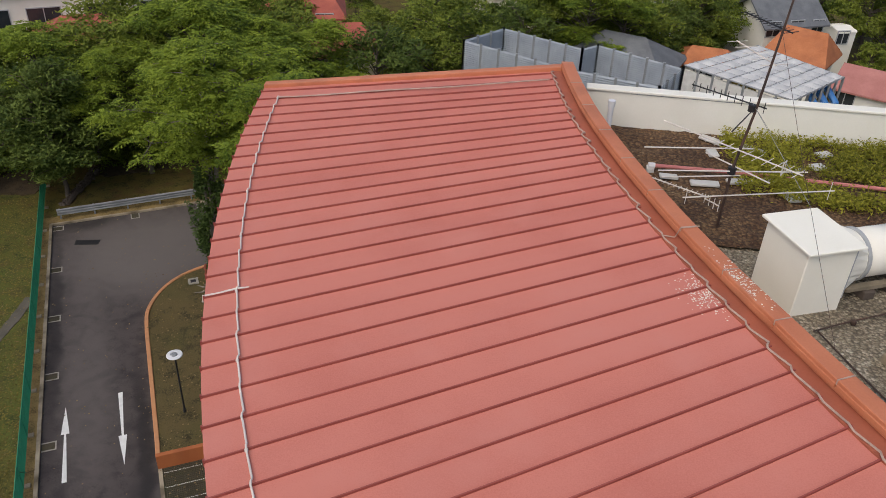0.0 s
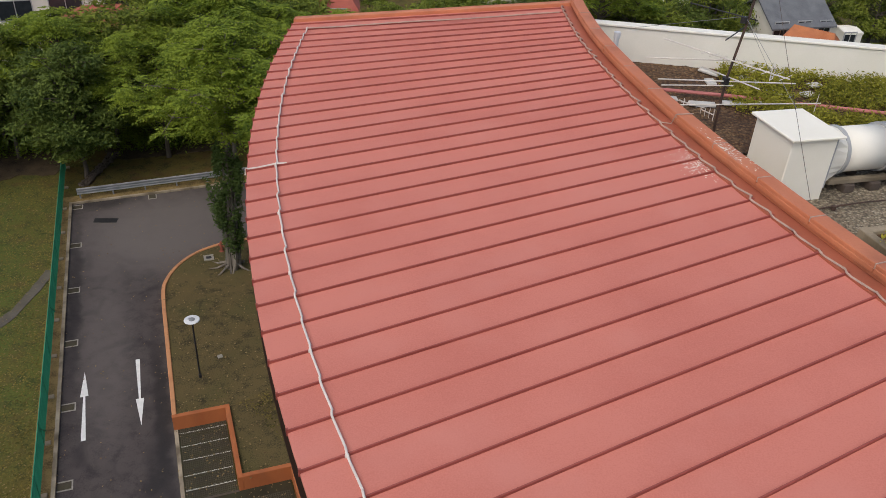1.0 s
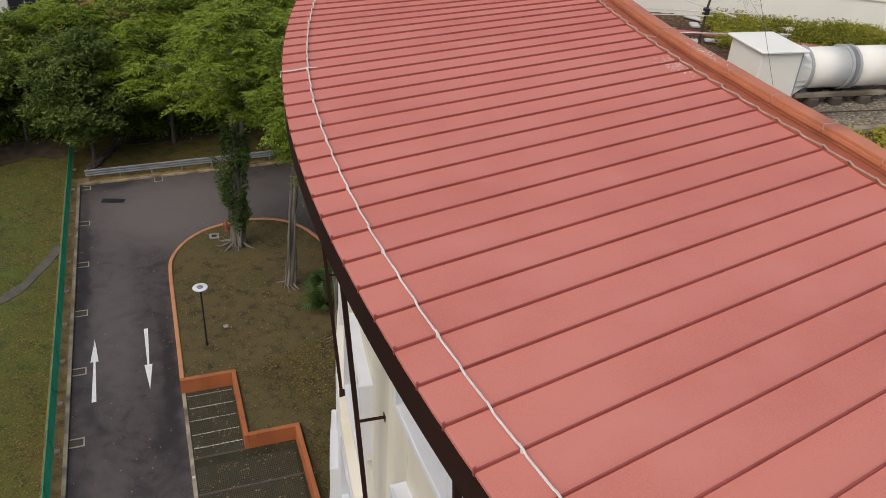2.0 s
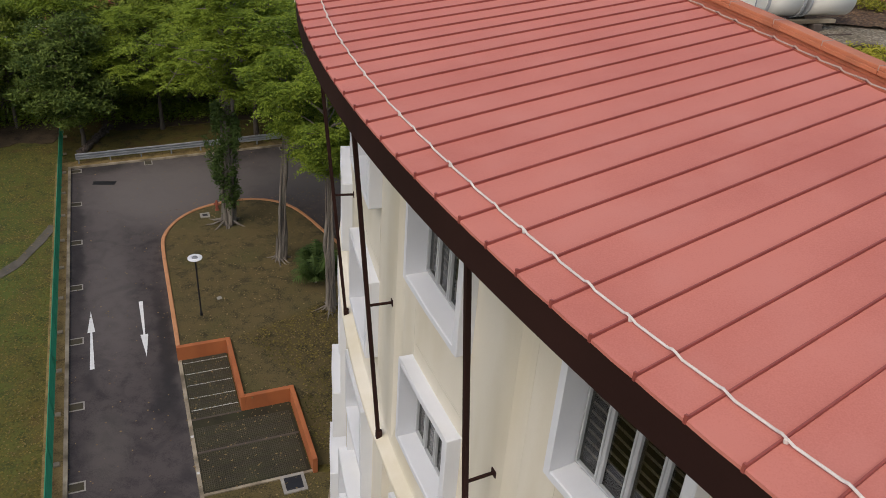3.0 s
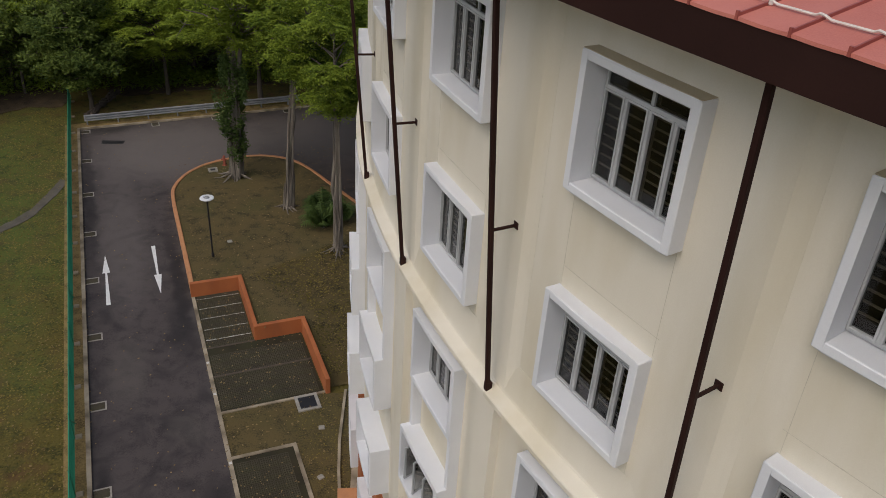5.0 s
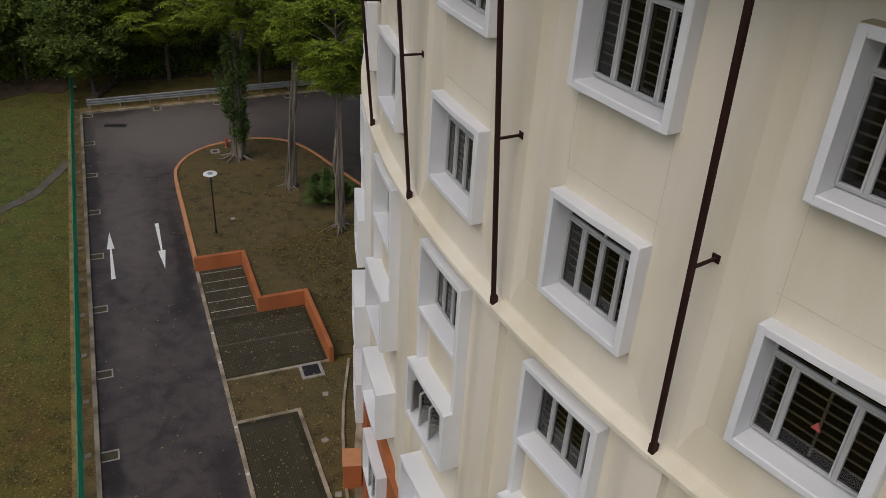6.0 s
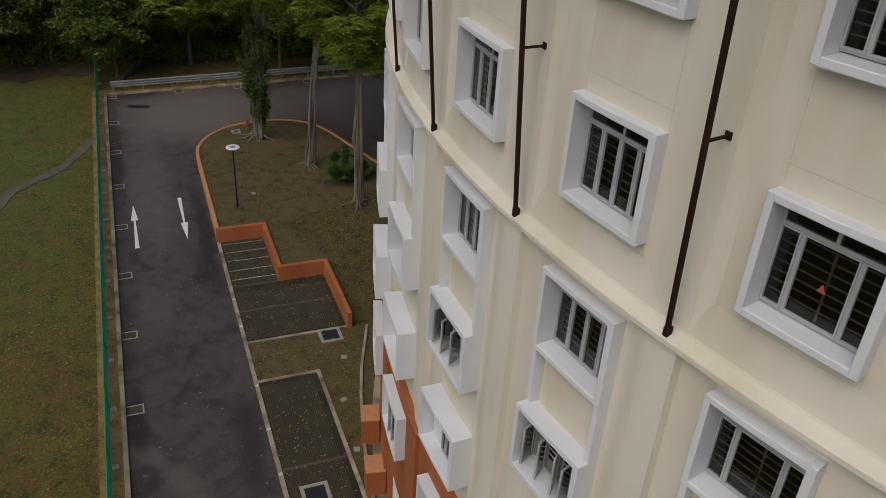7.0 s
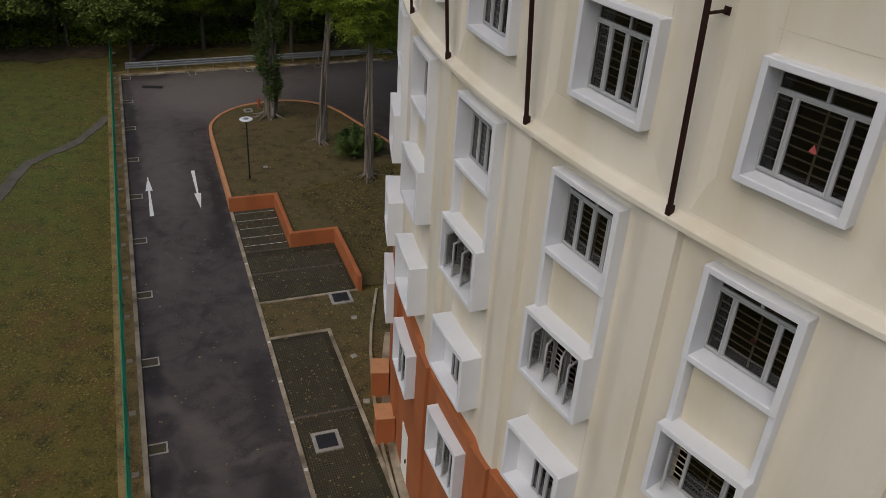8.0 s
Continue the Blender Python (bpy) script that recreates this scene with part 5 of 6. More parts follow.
undergrowth("dense bushes along the edge of the wood, leaves lightened against the shade", 420, 48.6, 51.5, -22, 1.5, 3.4, 26, 0.26, M_LEAF, 73)

# a climber hanging round a trunk, palms and a hydrant on the island


def climber(tree_at, low, top, spread, seed):
    """Ragged hanging masses of leaves round a trunk, with gaps between them."""
    rr = random.Random(seed)
    tips = []
    while len(tips) < 120:
        f, a = rr.random(), rr.uniform(0, 6.28)
        lump = noise.noise(Vector((2.2 * math.cos(a) + seed, 2.2 * math.sin(a), 3.1 * f)))
        if lump < -0.12:
            continue
        d = spread * (0.30 + 0.9 * math.sin(math.pi * (1 - f) ** 0.8) * (0.45 + 1.1 * lump)) * rr.uniform(0.45, 1.0)
        tips.append((d * math.cos(a), d * math.sin(a), low + (top - low) * f))
    me = leaf_cloud(tips, 40, 0.25, (0.10, 0.10, 0.30), seed, 0.6)
    me.materials.append(M_CLIMB)
    tagged(part("climbing_plant", me, None, None, "", pose(*tree_at)), "dark green climber hanging round a tree trunk", "climber")


climber(at(30.2, 8.8, 0.27) + Vector((0.15, 0, 0)), 1.3, 7.6, 1.05, 3)


def palm(x, y, z, seed, size):
    rr = random.Random(seed)
    t = thing("palm", "small clumping palm with dark green fronds", "palm", pose(x, y, z), "palms")
    bm = bmesh.new()
    for i in range(26):
        a, lean_ = rr.uniform(0, 6.28), rr.uniform(0.5, 1.3)
        prev, c = None, Vector((0, 0, 0.1))
        d = Vector((math.cos(a), math.sin(a), 0))
        for k in range(11):
            f = k / 10
            p = c + d * size * lean_ * 0.8 * f + Vector((0, 0, size * (1.5 * f - 0.9 * lean_ * f * f)))
            if prev is not None:
                side = d.cross(Vector((0, 0, 1)))
                l = size * 0.38 * math.sin(3.0 * f) + 0.05
                for sg in (-1, 1):
                    q = p + side * sg * l + d * l * 0.5 - Vector((0, 0, l * 0.45))
                    vs = [bm.verts.new(v) for v in (prev, p, q)]
                    bm.faces.new(vs)
            prev = p
    part("fronds", bm, M_CLIMB, t)
    bm = bmesh.new()
    tube(bm, [(0, 0, -0.1), (0, 0, 0.4)], [0.12, 0.08], 8)
    part("stem", fixed(bm), M_BARK, t)


palm(*at(24.0, 12.7, 0.45), 3, 1.3)
palm(*at(22.4, 12.3, 0.48), 7, 1.35)
palm(*at(22.7, 13.2, 0.48), 9, 1.3)
hydrant = thing("fire_hydrant", "small faded red fire hydrant beside the kerb", "hydrant", pose(*at(32.2, 8.4, 0.24)))
bm = bmesh.new()
tube(bm, [(0, 0, 0), (0, 0, 0.05), (0, 0, 0.06), (0, 0, 0.6), (0, 0, 0.7)], [0.14, 0.14, 0.09, 0.09, 0.03], 10)
part("barrel", fixed(bm), M_HYDRANT, hydrant)
bm = bmesh.new()
tube(bm, [(-0.18, 0, 0.42), (0.18, 0, 0.42)], 0.055, 8)
part("outlet", fixed(bm), M_HYDRANT, hydrant)

# ---------------------------------------------------------------- roof terrace
TZ = Z_TERRACE
TX, TY = 0.16, 0.61     # from the terrace's own plan to the world
TERRACE = pose(TX, TY, 0)


# conductor cables that follow the eave and the ridge, clipped to every second seam
def wavy(radius, a0, a1, amp, seed):
    """Straight from seam to seam, with a short jog where it is clipped over each."""
    rng = random.Random(seed)
    slope = (Z_RIDGE - Z_EAVE) / (R_EAVE - R_RIDGE)
    pts = []
    for q in SEAMS:
        if a0 > q > a1:
            k = amp * rng.uniform(0.4, 1.3)
            for da, r, up in ((0.16, radius + k * 0.4, 0.022), (0.05, radius + k, 0.044), (-0.04, radius + k * 0.3, 0.046), (-0.13, radius - k, 0.022)):
                pts.append(Vector(roof_point(r, askew(q, (R_EAVE - r) / (R_EAVE - R_RIDGE)) + da, Z_EAVE + (R_EAVE - r) * slope + up)))
    return pts


eave_cable = thing("conductor_cable", "pale lightning conductor cable clipped along the roof eave", "cable", pose(*CENTRE, 0), "roof cables")
bm = bmesh.new()
pts = wavy(29.36, -104.0, -173.0, 0.010, 5)
tube(bm, pts, 0.0115, 6)
part("cable", fixed(bm), M_CABLE, eave_cable)
bm = bmesh.new()
joint = Vector(roof_point(29.36, -161.15, Z_EAVE + 0.09))
tube(bm, [joint + Vector(polar(0.14, -161.15, 0)) * -1, joint, Vector(roof_point(29.58, -161.12, Z_EAVE + 0.05)), Vector(roof_point(29.745, -161.1, Z_EAVE + 0.035)), Vector(roof_point(29.755, -161.1, Z_EAVE - 0.05))], 0.012, 6)
part("branch", fixed(bm), M_CABLE, eave_cable)
clip = bmesh.new()
box(clip, -0.017, 0.017, -0.015, 0.015, 0, 0.045)
clip_mesh = mesh_of("clip", bevelled(fixed(clip), 0.008), M_CABLE)
for i in range(1, len(pts), 12):
    part("clip", clip_mesh, None, eave_cable, "", Matrix.Translation(pts[i] - Vector((0, 0, 0.04))))
end_cable = thing("conductor_cable", "weathered lightning conductor cable along the roof end", "cable", pose(*CENTRE, 0), "roof cables")
bm = bmesh.new()
tube(bm, [Vector(roof_point(29.36 - 4.7 * i / 12, -172.62 + 0.82 * i / 12 + 0.04 * math.sin(i), Z_EAVE + 0.09 + 0.66 * i / 12)) for i in range(13)], 0.013, 6)
part("cable", fixed(bm), M_DULL, end_cable)
ridge_cable = thing("conductor_cable", "grey lightning conductor cable along the ridge flashing", "cable", pose(*CENTRE, 0), "roof cables")
bm = bmesh.new()
tube(bm, wavy(24.56, -104.0, -173.6, 0.030, 9), 0.012, 6)
part("cable", fixed(bm), M_DULL, ridge_cable)
bm = bmesh.new()
tube(bm, [roof_point(24.58, -159.8, Z_RIDGE + 0.05), roof_point(24.46, -159.65, Z_RIDGE + 0.05), roof_point(24.425, -159.6, Z_RIDGE + 0.19), roof_point(24.18, -159.6, Z_RIDGE + 0.19)], 0.008, 6)
part("branch", fixed(bm), M_DULL, ridge_cable)
# flaked pale paint beside the ridge
flakes = bmesh.new()
frng = random.Random(12)
for i in range(420):
    on_cap = i % 5 < 2
    a = -157.0 + frng.gauss(0, 0.55) if on_cap else -157.2 + frng.gauss(0, 0.42)
    r = 24.38 - abs(frng.gauss(0, 0.09)) if on_cap else 24.66 + abs(frng.gauss(0, 0.13))
    r = max(r, 24.21) if on_cap else r - 0.08
    z = Z_RIDGE + 0.1815 if on_cap else Z_EAVE + (R_EAVE - r) * (Z_RIDGE - Z_EAVE) / (R_EAVE - R_RIDGE) + 0.0015
    c, q = Vector(roof_point(r, a, z)), frng.uniform(0.003, 0.015)
    ring_ = [c + Vector((q * frng.uniform(0.5, 1.2) * math.cos(k), q * frng.uniform(0.5, 1.2) * math.sin(k), 0)) for k in (0, 1.26, 2.5, 3.8, 5.0)]
    flakes.faces.new([flakes.verts.new(p) for p in ring_])
tagged(part("paint_flakes", fixed(flakes), M_WHITEWALL, None, "", pose(*CENTRE, 0)), "patch of flaking pale paint on the red roof", "paint flakes", kind="stuff")

# parapet, soil bed, low shrubs
bm = bmesh.new()
box(bm, 0.75, 31, 14.45, 14.63, TZ - 0.4, TZ + 0.70)
box(bm, 0.72, 31, 14.42, 14.66, TZ + 0.70, TZ + 0.75)
tagged(part("parapet", bevelled(fixed(bm), 0.01), M_WHITEWALL, None, "", TERRACE), "off-white rendered parapet wall of the terrace", "wall", kind="structure")
bm = bmesh.new()
nx, ny = 70, 40
gridv = [[bm.verts.new((1.2 + 7.0 * i / nx, 10.55 + 3.88 * j / ny, TZ + 0.05 + 0.03 * noise.noise(Vector((i * 0.4, j * 0.4, 0))) + 0.02 * noise.noise(Vector((i * 1.7, j * 1.7, 3))))) for i in range(nx + 1)] for j in range(ny + 1)]
for j in range(ny):
    for i in range(nx):
        vs = (gridv[j][i], gridv[j][i + 1], gridv[j + 1][i + 1], gridv[j + 1][i])
        c = sum((v.co for v in vs), Vector()) / 4
        if math.hypot(c.x + TX - CENTRE[0], c.y + TY - CENTRE[1]) < 23.95:
            bm.faces.new(vs)
tagged(part("planting_bed", bm, M_SOIL, None, "", TERRACE), "dark brown bare soil of the roof garden", "soil", kind="structure")
rng2 = random.Random(21)
tips = []
while len(tips) < 620:
    x, y = rng2.uniform(3.0, 8.0), rng2.uniform(11.6, 14.55)
    d = noise.noise(Vector((x * 0.9, y * 0.9, 7)))
    upper = y > 13.25 - 0.1 * (x - 3.4) + 0.25 * d and x > 3.3
    lower = 12.1 + 0.15 * d < y < 12.75 - 0.12 * max(0, x - 5) and x > 3.4 + 0.3 * d
    link_ = 12.6 < y < 13.3 and 3.35 < x < 4.3 + d
    if (upper or lower or link_) and all(math.hypot(x - sx, y - sy) > 0.27 for sx, sy in ((4.99, 14.16), (4.77, 13.63))):
        tips.append((x - 0.1, y - 0.22, TZ + 0.10 + 0.09 * (d + 0.4) + rng2.uniform(0, 0.08)))
me = leaf_cloud(tips, 48, 0.062, (0.075, 0.075, 0.045), 31, 0.0)
me.materials.append(M_SEDUM)
tagged(part("low_shrubs", me, None, None, "", TERRACE), "low yellow-green succulent ground cover", "plants", kind="stuff")


def stone(x, y, w, d, rot):
    bm = bmesh.new()
    box(bm, -w / 2, w / 2, -d / 2, d / 2, 0, 0.05)
    ob = part("stepping_stone", bevelled(fixed(bm), 0.012), M_STONE, None, "", pose(x - 0.1 + TX, y - 0.27 + TY, TZ + 0.075, rng2.uniform(-3, 3), rng2.uniform(-3, 3), rot))
    tagged(ob, "pale concrete stepping slab lying on the soil", "paving slab", "stepping slabs")


for x, y, w, d, rot in ((3.1, 14.35, 0.42, 0.16, -32), (3.05, 13.8, 0.18, 0.24, 10), (3.8, 14.1, 0.42, 0.15, -35), (4.24, 13.55, 0.45, 0.14, -35), (2.76, 12.62, 0.46, 0.15, 3),
                        (3.34, 12.8, 0.42, 0.15, 8), (3.96, 12.98, 0.42, 0.14, 8), (4.77, 13.63, 0.26, 0.2, 25), (5.0, 14.16, 0.28, 0.18, 30), (4.09, 12.45, 0.22, 0.30, 10), (2.2, 12.75, 0.3, 0.14, 5)):
    stone(x, y, w, d, rot)
pipe = thing("water_pipe", "long faded red pipe laid across the garden", "pipe", pose(-0.1 + TX, -0.27 + TY, 0))
bm = bmesh.new()
tube(bm, [(1.95, 12.98, TZ + 0.16), (3.2, 13.02, TZ + 0.15), (4.6, 12.98, TZ + 0.14), (8.0, 12.9, TZ + 0.12)], 0.033, 8)
part("tube", fixed(bm), M_PIPE, pipe)
bm = bmesh.new()
tube(bm, [(1.88, 12.98, TZ + 0.16), (1.99, 12.98, TZ + 0.16)], 0.05, 8)
part("end_cap", fixed(bm), M_WHITE, pipe)
bm = bmesh.new()
box(bm, 1.86, 1.98, 12.90, 13.06, TZ, TZ + 0.13)
part("support", bevelled(fixed(bm), 0.01), M_STONE, pipe)
vent = thing("vent_pipe", "short white vent pipe with a cap", "pipe", pose(1.14 + TX, 13.8 + TY, TZ))
bm = bmesh.new()
tube(bm, [(0, 0, 0), (0, 0, 0.70)], 0.05, 10)
part("tube", fixed(bm), M_WHITE, vent)
bm = bmesh.new()
tube(bm, [(0, 0, 0.68), (0, 0, 0.79)], 0.065, 10)
part("cap", fixed(bm), M_WHITE, vent)

# ventilation hood with its round duct
hood = thing("ventilation_hood", "white painted ventilation hood with a flat overhanging lid", "ventilation", pose(3.46 + TX, 9.59 + TY, TZ, 0, 0, 23))
bm = bmesh.new()
box(bm, -0.36, 0.36, -0.43, 0.43, -0.02, 0.95)
part("casing", bevelled(fixed(bm), 0.012), M_HOOD, hood)
bm = bmesh.new()
box(bm, -0.42, 0.42, -0.50, 0.50, 0.95, 0.99)
part("lid", bevelled(fixed(bm), 0.01), M_HOOD, hood)


def rounded(ob):
    for f in ob.data.polygons:
        f.use_smooth = len(f.vertices) == 4
    return ob


duct = thing("air_duct", "white round air duct with grey flanges on concrete blocks", "duct", pose(3.46 + TX, 9.59 + TY, TZ, 0, 0, 23))
bm = bmesh.new()
ra, n_ = [], 24
for k in range(n_):
    t_ = 2 * math.pi * k / n_
    cy, cz = math.cos(t_), math.sin(t_)
    m_ = max(abs(cy), abs(cz))
    ra.append((bm.verts.new((0.37, 0.36 * cy / m_, 0.54 + 0.36 * cz / m_)), bm.verts.new((0.72, 0.33 * cy, 0.54 + 0.33 * cz))))
for k in range(n_):
    a_, b_ = ra[k], ra[(k + 1) % n_]
    bm.faces.new((a_[0], b_[0], b_[1], a_[1]))
part("transition", fixed(bm), M_WHITEWALL, duct)
bm = bmesh.new()
tube(bm, [(0.70, 0, 0.54), (1.45, 0, 0.54)], 0.33, 28)
rounded(part("barrel", fixed(bm), M_WHITEWALL, duct))
bm = bmesh.new()
tube(bm, [(1.62, 0, 0.54), (2.6, 0, 0.54)], 0.33, 28)
rounded(part("barrel", fixed(bm), M_WHITEWALL, duct))
for x in (0.68, 1.44, 1.58):
    bm = bmesh.new()
    tube(bm, [(x, 0, 0.54), (x + 0.05, 0, 0.54)], 0.36, 28)
    part("flange", fixed(bm), M_GREYFRAME, duct)
for y in (-0.375, 0.375):
    bm = bmesh.new()
    box(bm, 0.365, 0.40, y - 0.025, y + 0.025, 0.16, 0.92)
    part("flange", fixed(bm), M_GREYFRAME, duct)
for x, y in ((0.9, -0.25), (1.35, -0.25), (1.9, -0.25), (0.9, 0.25), (1.35, 0.25), (1.9, 0.25)):
    bm = bmesh.new()
    box(bm, x - 0.09, x + 0.09, y - 0.1, y + 0.1, 0.0, 0.13)
    part("block", bevelled(fixed(bm), 0.012), M_TANBLOCK, duct)
for y in (-0.25, 0.25):
    bm = bmesh.new()
    box(bm, 0.55, 2.3, y - 0.05, y + 0.05, 0.132, 0.20)
    part("bearer", bevelled(fixed(bm), 0.006), M_CONCRETE, duct)
planter = thing("planter_bed", "low concrete edged planting bed with weeds", "planter", pose(4.2 + TX, 8.3 + TY, TZ, 0, 0, 23))
for x0, x1, y0, y1 in ((0, 2.0, -0.08, 0.04), (0, 0.12, -1.4, -0.08), (0.12, 2.0, -1.4, -1.28)):
    bm = bmesh.new()
    box(bm, x0, x1, y0, y1, 0, 0.14)
    part("edging", bevelled(fixed(bm), 0.012), M_CONCRETE, planter)
bm = bmesh.new()
box(bm, 0.12, 2.0, -1.28, -0.08, 0, 0.08)
part("soil", fixed(bm), M_SOIL, planter)
tips = [(rng2.uniform(0.15, 1.95), rng2.uniform(-1.25, -0.1), 0.11) for _ in range(120)]
me = leaf_cloud(tips, 14, 0.09, (0.06, 0.06, 0.05), 5, 0.0)
me.materials.append(M_SEDUM)
tagged(part("weed_cover", me, None, planter), kind="stuff")
conduit = thing("conduit", "thin rusty conduit with junction box lying on gravel", "pipe", pose(-0.1 + TX, -0.27 + TY, 0))
bm = bmesh.new()
tube(bm, [(3.62, 9.02, TZ + 0.04), (4.1, 9.28, TZ + 0.05), (4.7, 9.58, TZ + 0.05), (6.0, 10.1, TZ + 0.05)], 0.011, 6)
tube(bm, [(3.66, 9.05, TZ + 0.04), (3.9, 8.4, TZ + 0.04), (4.25, 7.6, TZ + 0.04)], 0.011, 6)
part("tube", fixed(bm), M_RUST, conduit)
bm = bmesh.new()
box(bm, 4.14, 4.20, 9.27, 9.33, TZ, TZ + 0.07)
part("junction_box", bevelled(fixed(bm), 0.008), M_RUST, conduit)

# television antenna mast
mast = thing("antenna_mast", "tall dark mast carrying several television antennas", "antenna", pose(2.68 + TX, 11.06 + TY, TZ))
bm = bmesh.new()
tube(bm, [(0, 0, 0), (0.0, 0, 1.0), (0.11, 0.0, 1.95), (0.18, 0.0, 3.0), (0.22, 0.0, 3.6)], [0.022, 0.021, 0.019, 0.016, 0.013], 8)
part("pole", fixed(bm), M_RUST, mast)


def yagi(name, z, p, q, count, length, mat, upright=False, r=0.010, start=0.02):
    """A boom from p to q (in plan) with crossing elements from the fraction start to its end."""
    bm = bmesh.new()
    a, b = Vector((p[0] - 2.77, p[1] - 11.3, z)), Vector((q[0] - 2.77, q[1] - 11.3, z))
    tube(bm, [a, b], r, 6)
    top = part(name, fixed(bm), mat, mast)
    d = (b - a).normalized()
    side = Vector((0, 0, 1)) if upright else d.cross(Vector((0, 0, 1)))
    for i in range(count):
        c = a.lerp(b, start + (0.97 - start) * i / max(1, count - 1))
        l = length * (0.7 + 0.3 * i / max(1, count - 1)) / 2
        bm = bmesh.new()
        tube(bm, [c - side * l, c + side * l], max(0.005, r * 0.6), 5)
        part("element", fixed(bm), mat, top)


yagi("antenna", 1.33, (1.83, 12.08), (3.51, 10.65), 10, 0.36, M_CABLE, False, 0.010, 0.36)
yagi("antenna", 0.50, (1.73, 11.86), (2.56, 11.36), 12, 0.14, M_CABLE)
yagi("antenna", 0.45, (2.52, 11.42), (2.70, 11.22), 4, 0.2, M_CABLE, True)
yagi("antenna", 1.95, (2.11, 12.01), (3.02, 11.32), 11, 0.16, M_BLACK, True)
yagi("antenna", 3.0, (2.62, 12.12), (3.08, 11.31), 12, 0.24, M_BLACK)
yagi("antenna", 2.55, (2.64, 12.26), (3.0, 11.34), 5, 0.45, M_CABLE)
yagi("rod", 1.28, (1.49, 11.2), (3.03, 11.47), 0, 0, M_CABLE)
yagi("rod", 1.0, (1.72, 11.08), (3.85, 11.46), 0, 0, M_CABLE)
yagi("rod", 0.93, (1.78, 11.02), (2.9, 11.3), 0, 0, M_CABLE)
yagi("rod", 0.65, (2.12, 11.0), (4.37, 11.66), 2, 0.3, M_CABLE, True)
yagi("arm", 1.7, (2.57, 11.03), (3.1, 12.07), 0, 0, M_BLACK)
yagi("arm", 1.05, (2.45, 11.7), (3.2, 10.9), 0, 0, M_CABLE)
# a folded loop near the end of the large antenna
bm = bmesh.new()
cx, cy = 3.30 - 2.77, 10.83 - 11.3
tube(bm, [(cx - 0.03, cy - 0.05, 1.24), (cx + 0.03, cy + 0.05, 1.24), (cx + 0.03, cy + 0.05, 1.42), (cx - 0.03, cy - 0.05, 1.42), (cx - 0.03, cy - 0.05, 1.25)], 0.008, 5)
part("dipole_loop", fixed(bm), M_CABLE, mast)
bm = bmesh.new()
bmesh.ops.create_cone(bm, cap_ends=True, segments=12, radius1=0.06, radius2=0.06, depth=0.1, matrix=Matrix.Translation((0.0, 0, 1.0)))
part("clamp", fixed(bm), M_BLACK, mast)
bm = bmesh.new()
bmesh.ops.create_cone(bm, cap_ends=True, segments=12, radius1=0.05, radius2=0.05, depth=0.09, matrix=Matrix.Translation((0.05, 0, 1.95)))
part("clamp", fixed(bm), M_BLACK, mast)
for q in ((1.5, 3.0), (-1.2, 3.1), (1.6, -1.4)):
    bm = bmesh.new()
    tube(bm, [(0.06, 0, 2.0), (q[0], q[1], 0.1 if q[1] < 3.05 else 0.8)], 0.004, 4)
    part("guy_wire", fixed(bm), M_STEEL, mast)
bm = bmesh.new()
tube(bm, [(0.18, 0, 3.0), (0.23, -2.1, 2.05), (0.296, -4.14, 1.16)], 0.003, 4)
part("guy_wire", fixed(bm), M_RUST, mast)

# ---------------------------------------------------------------- neighbouring houses


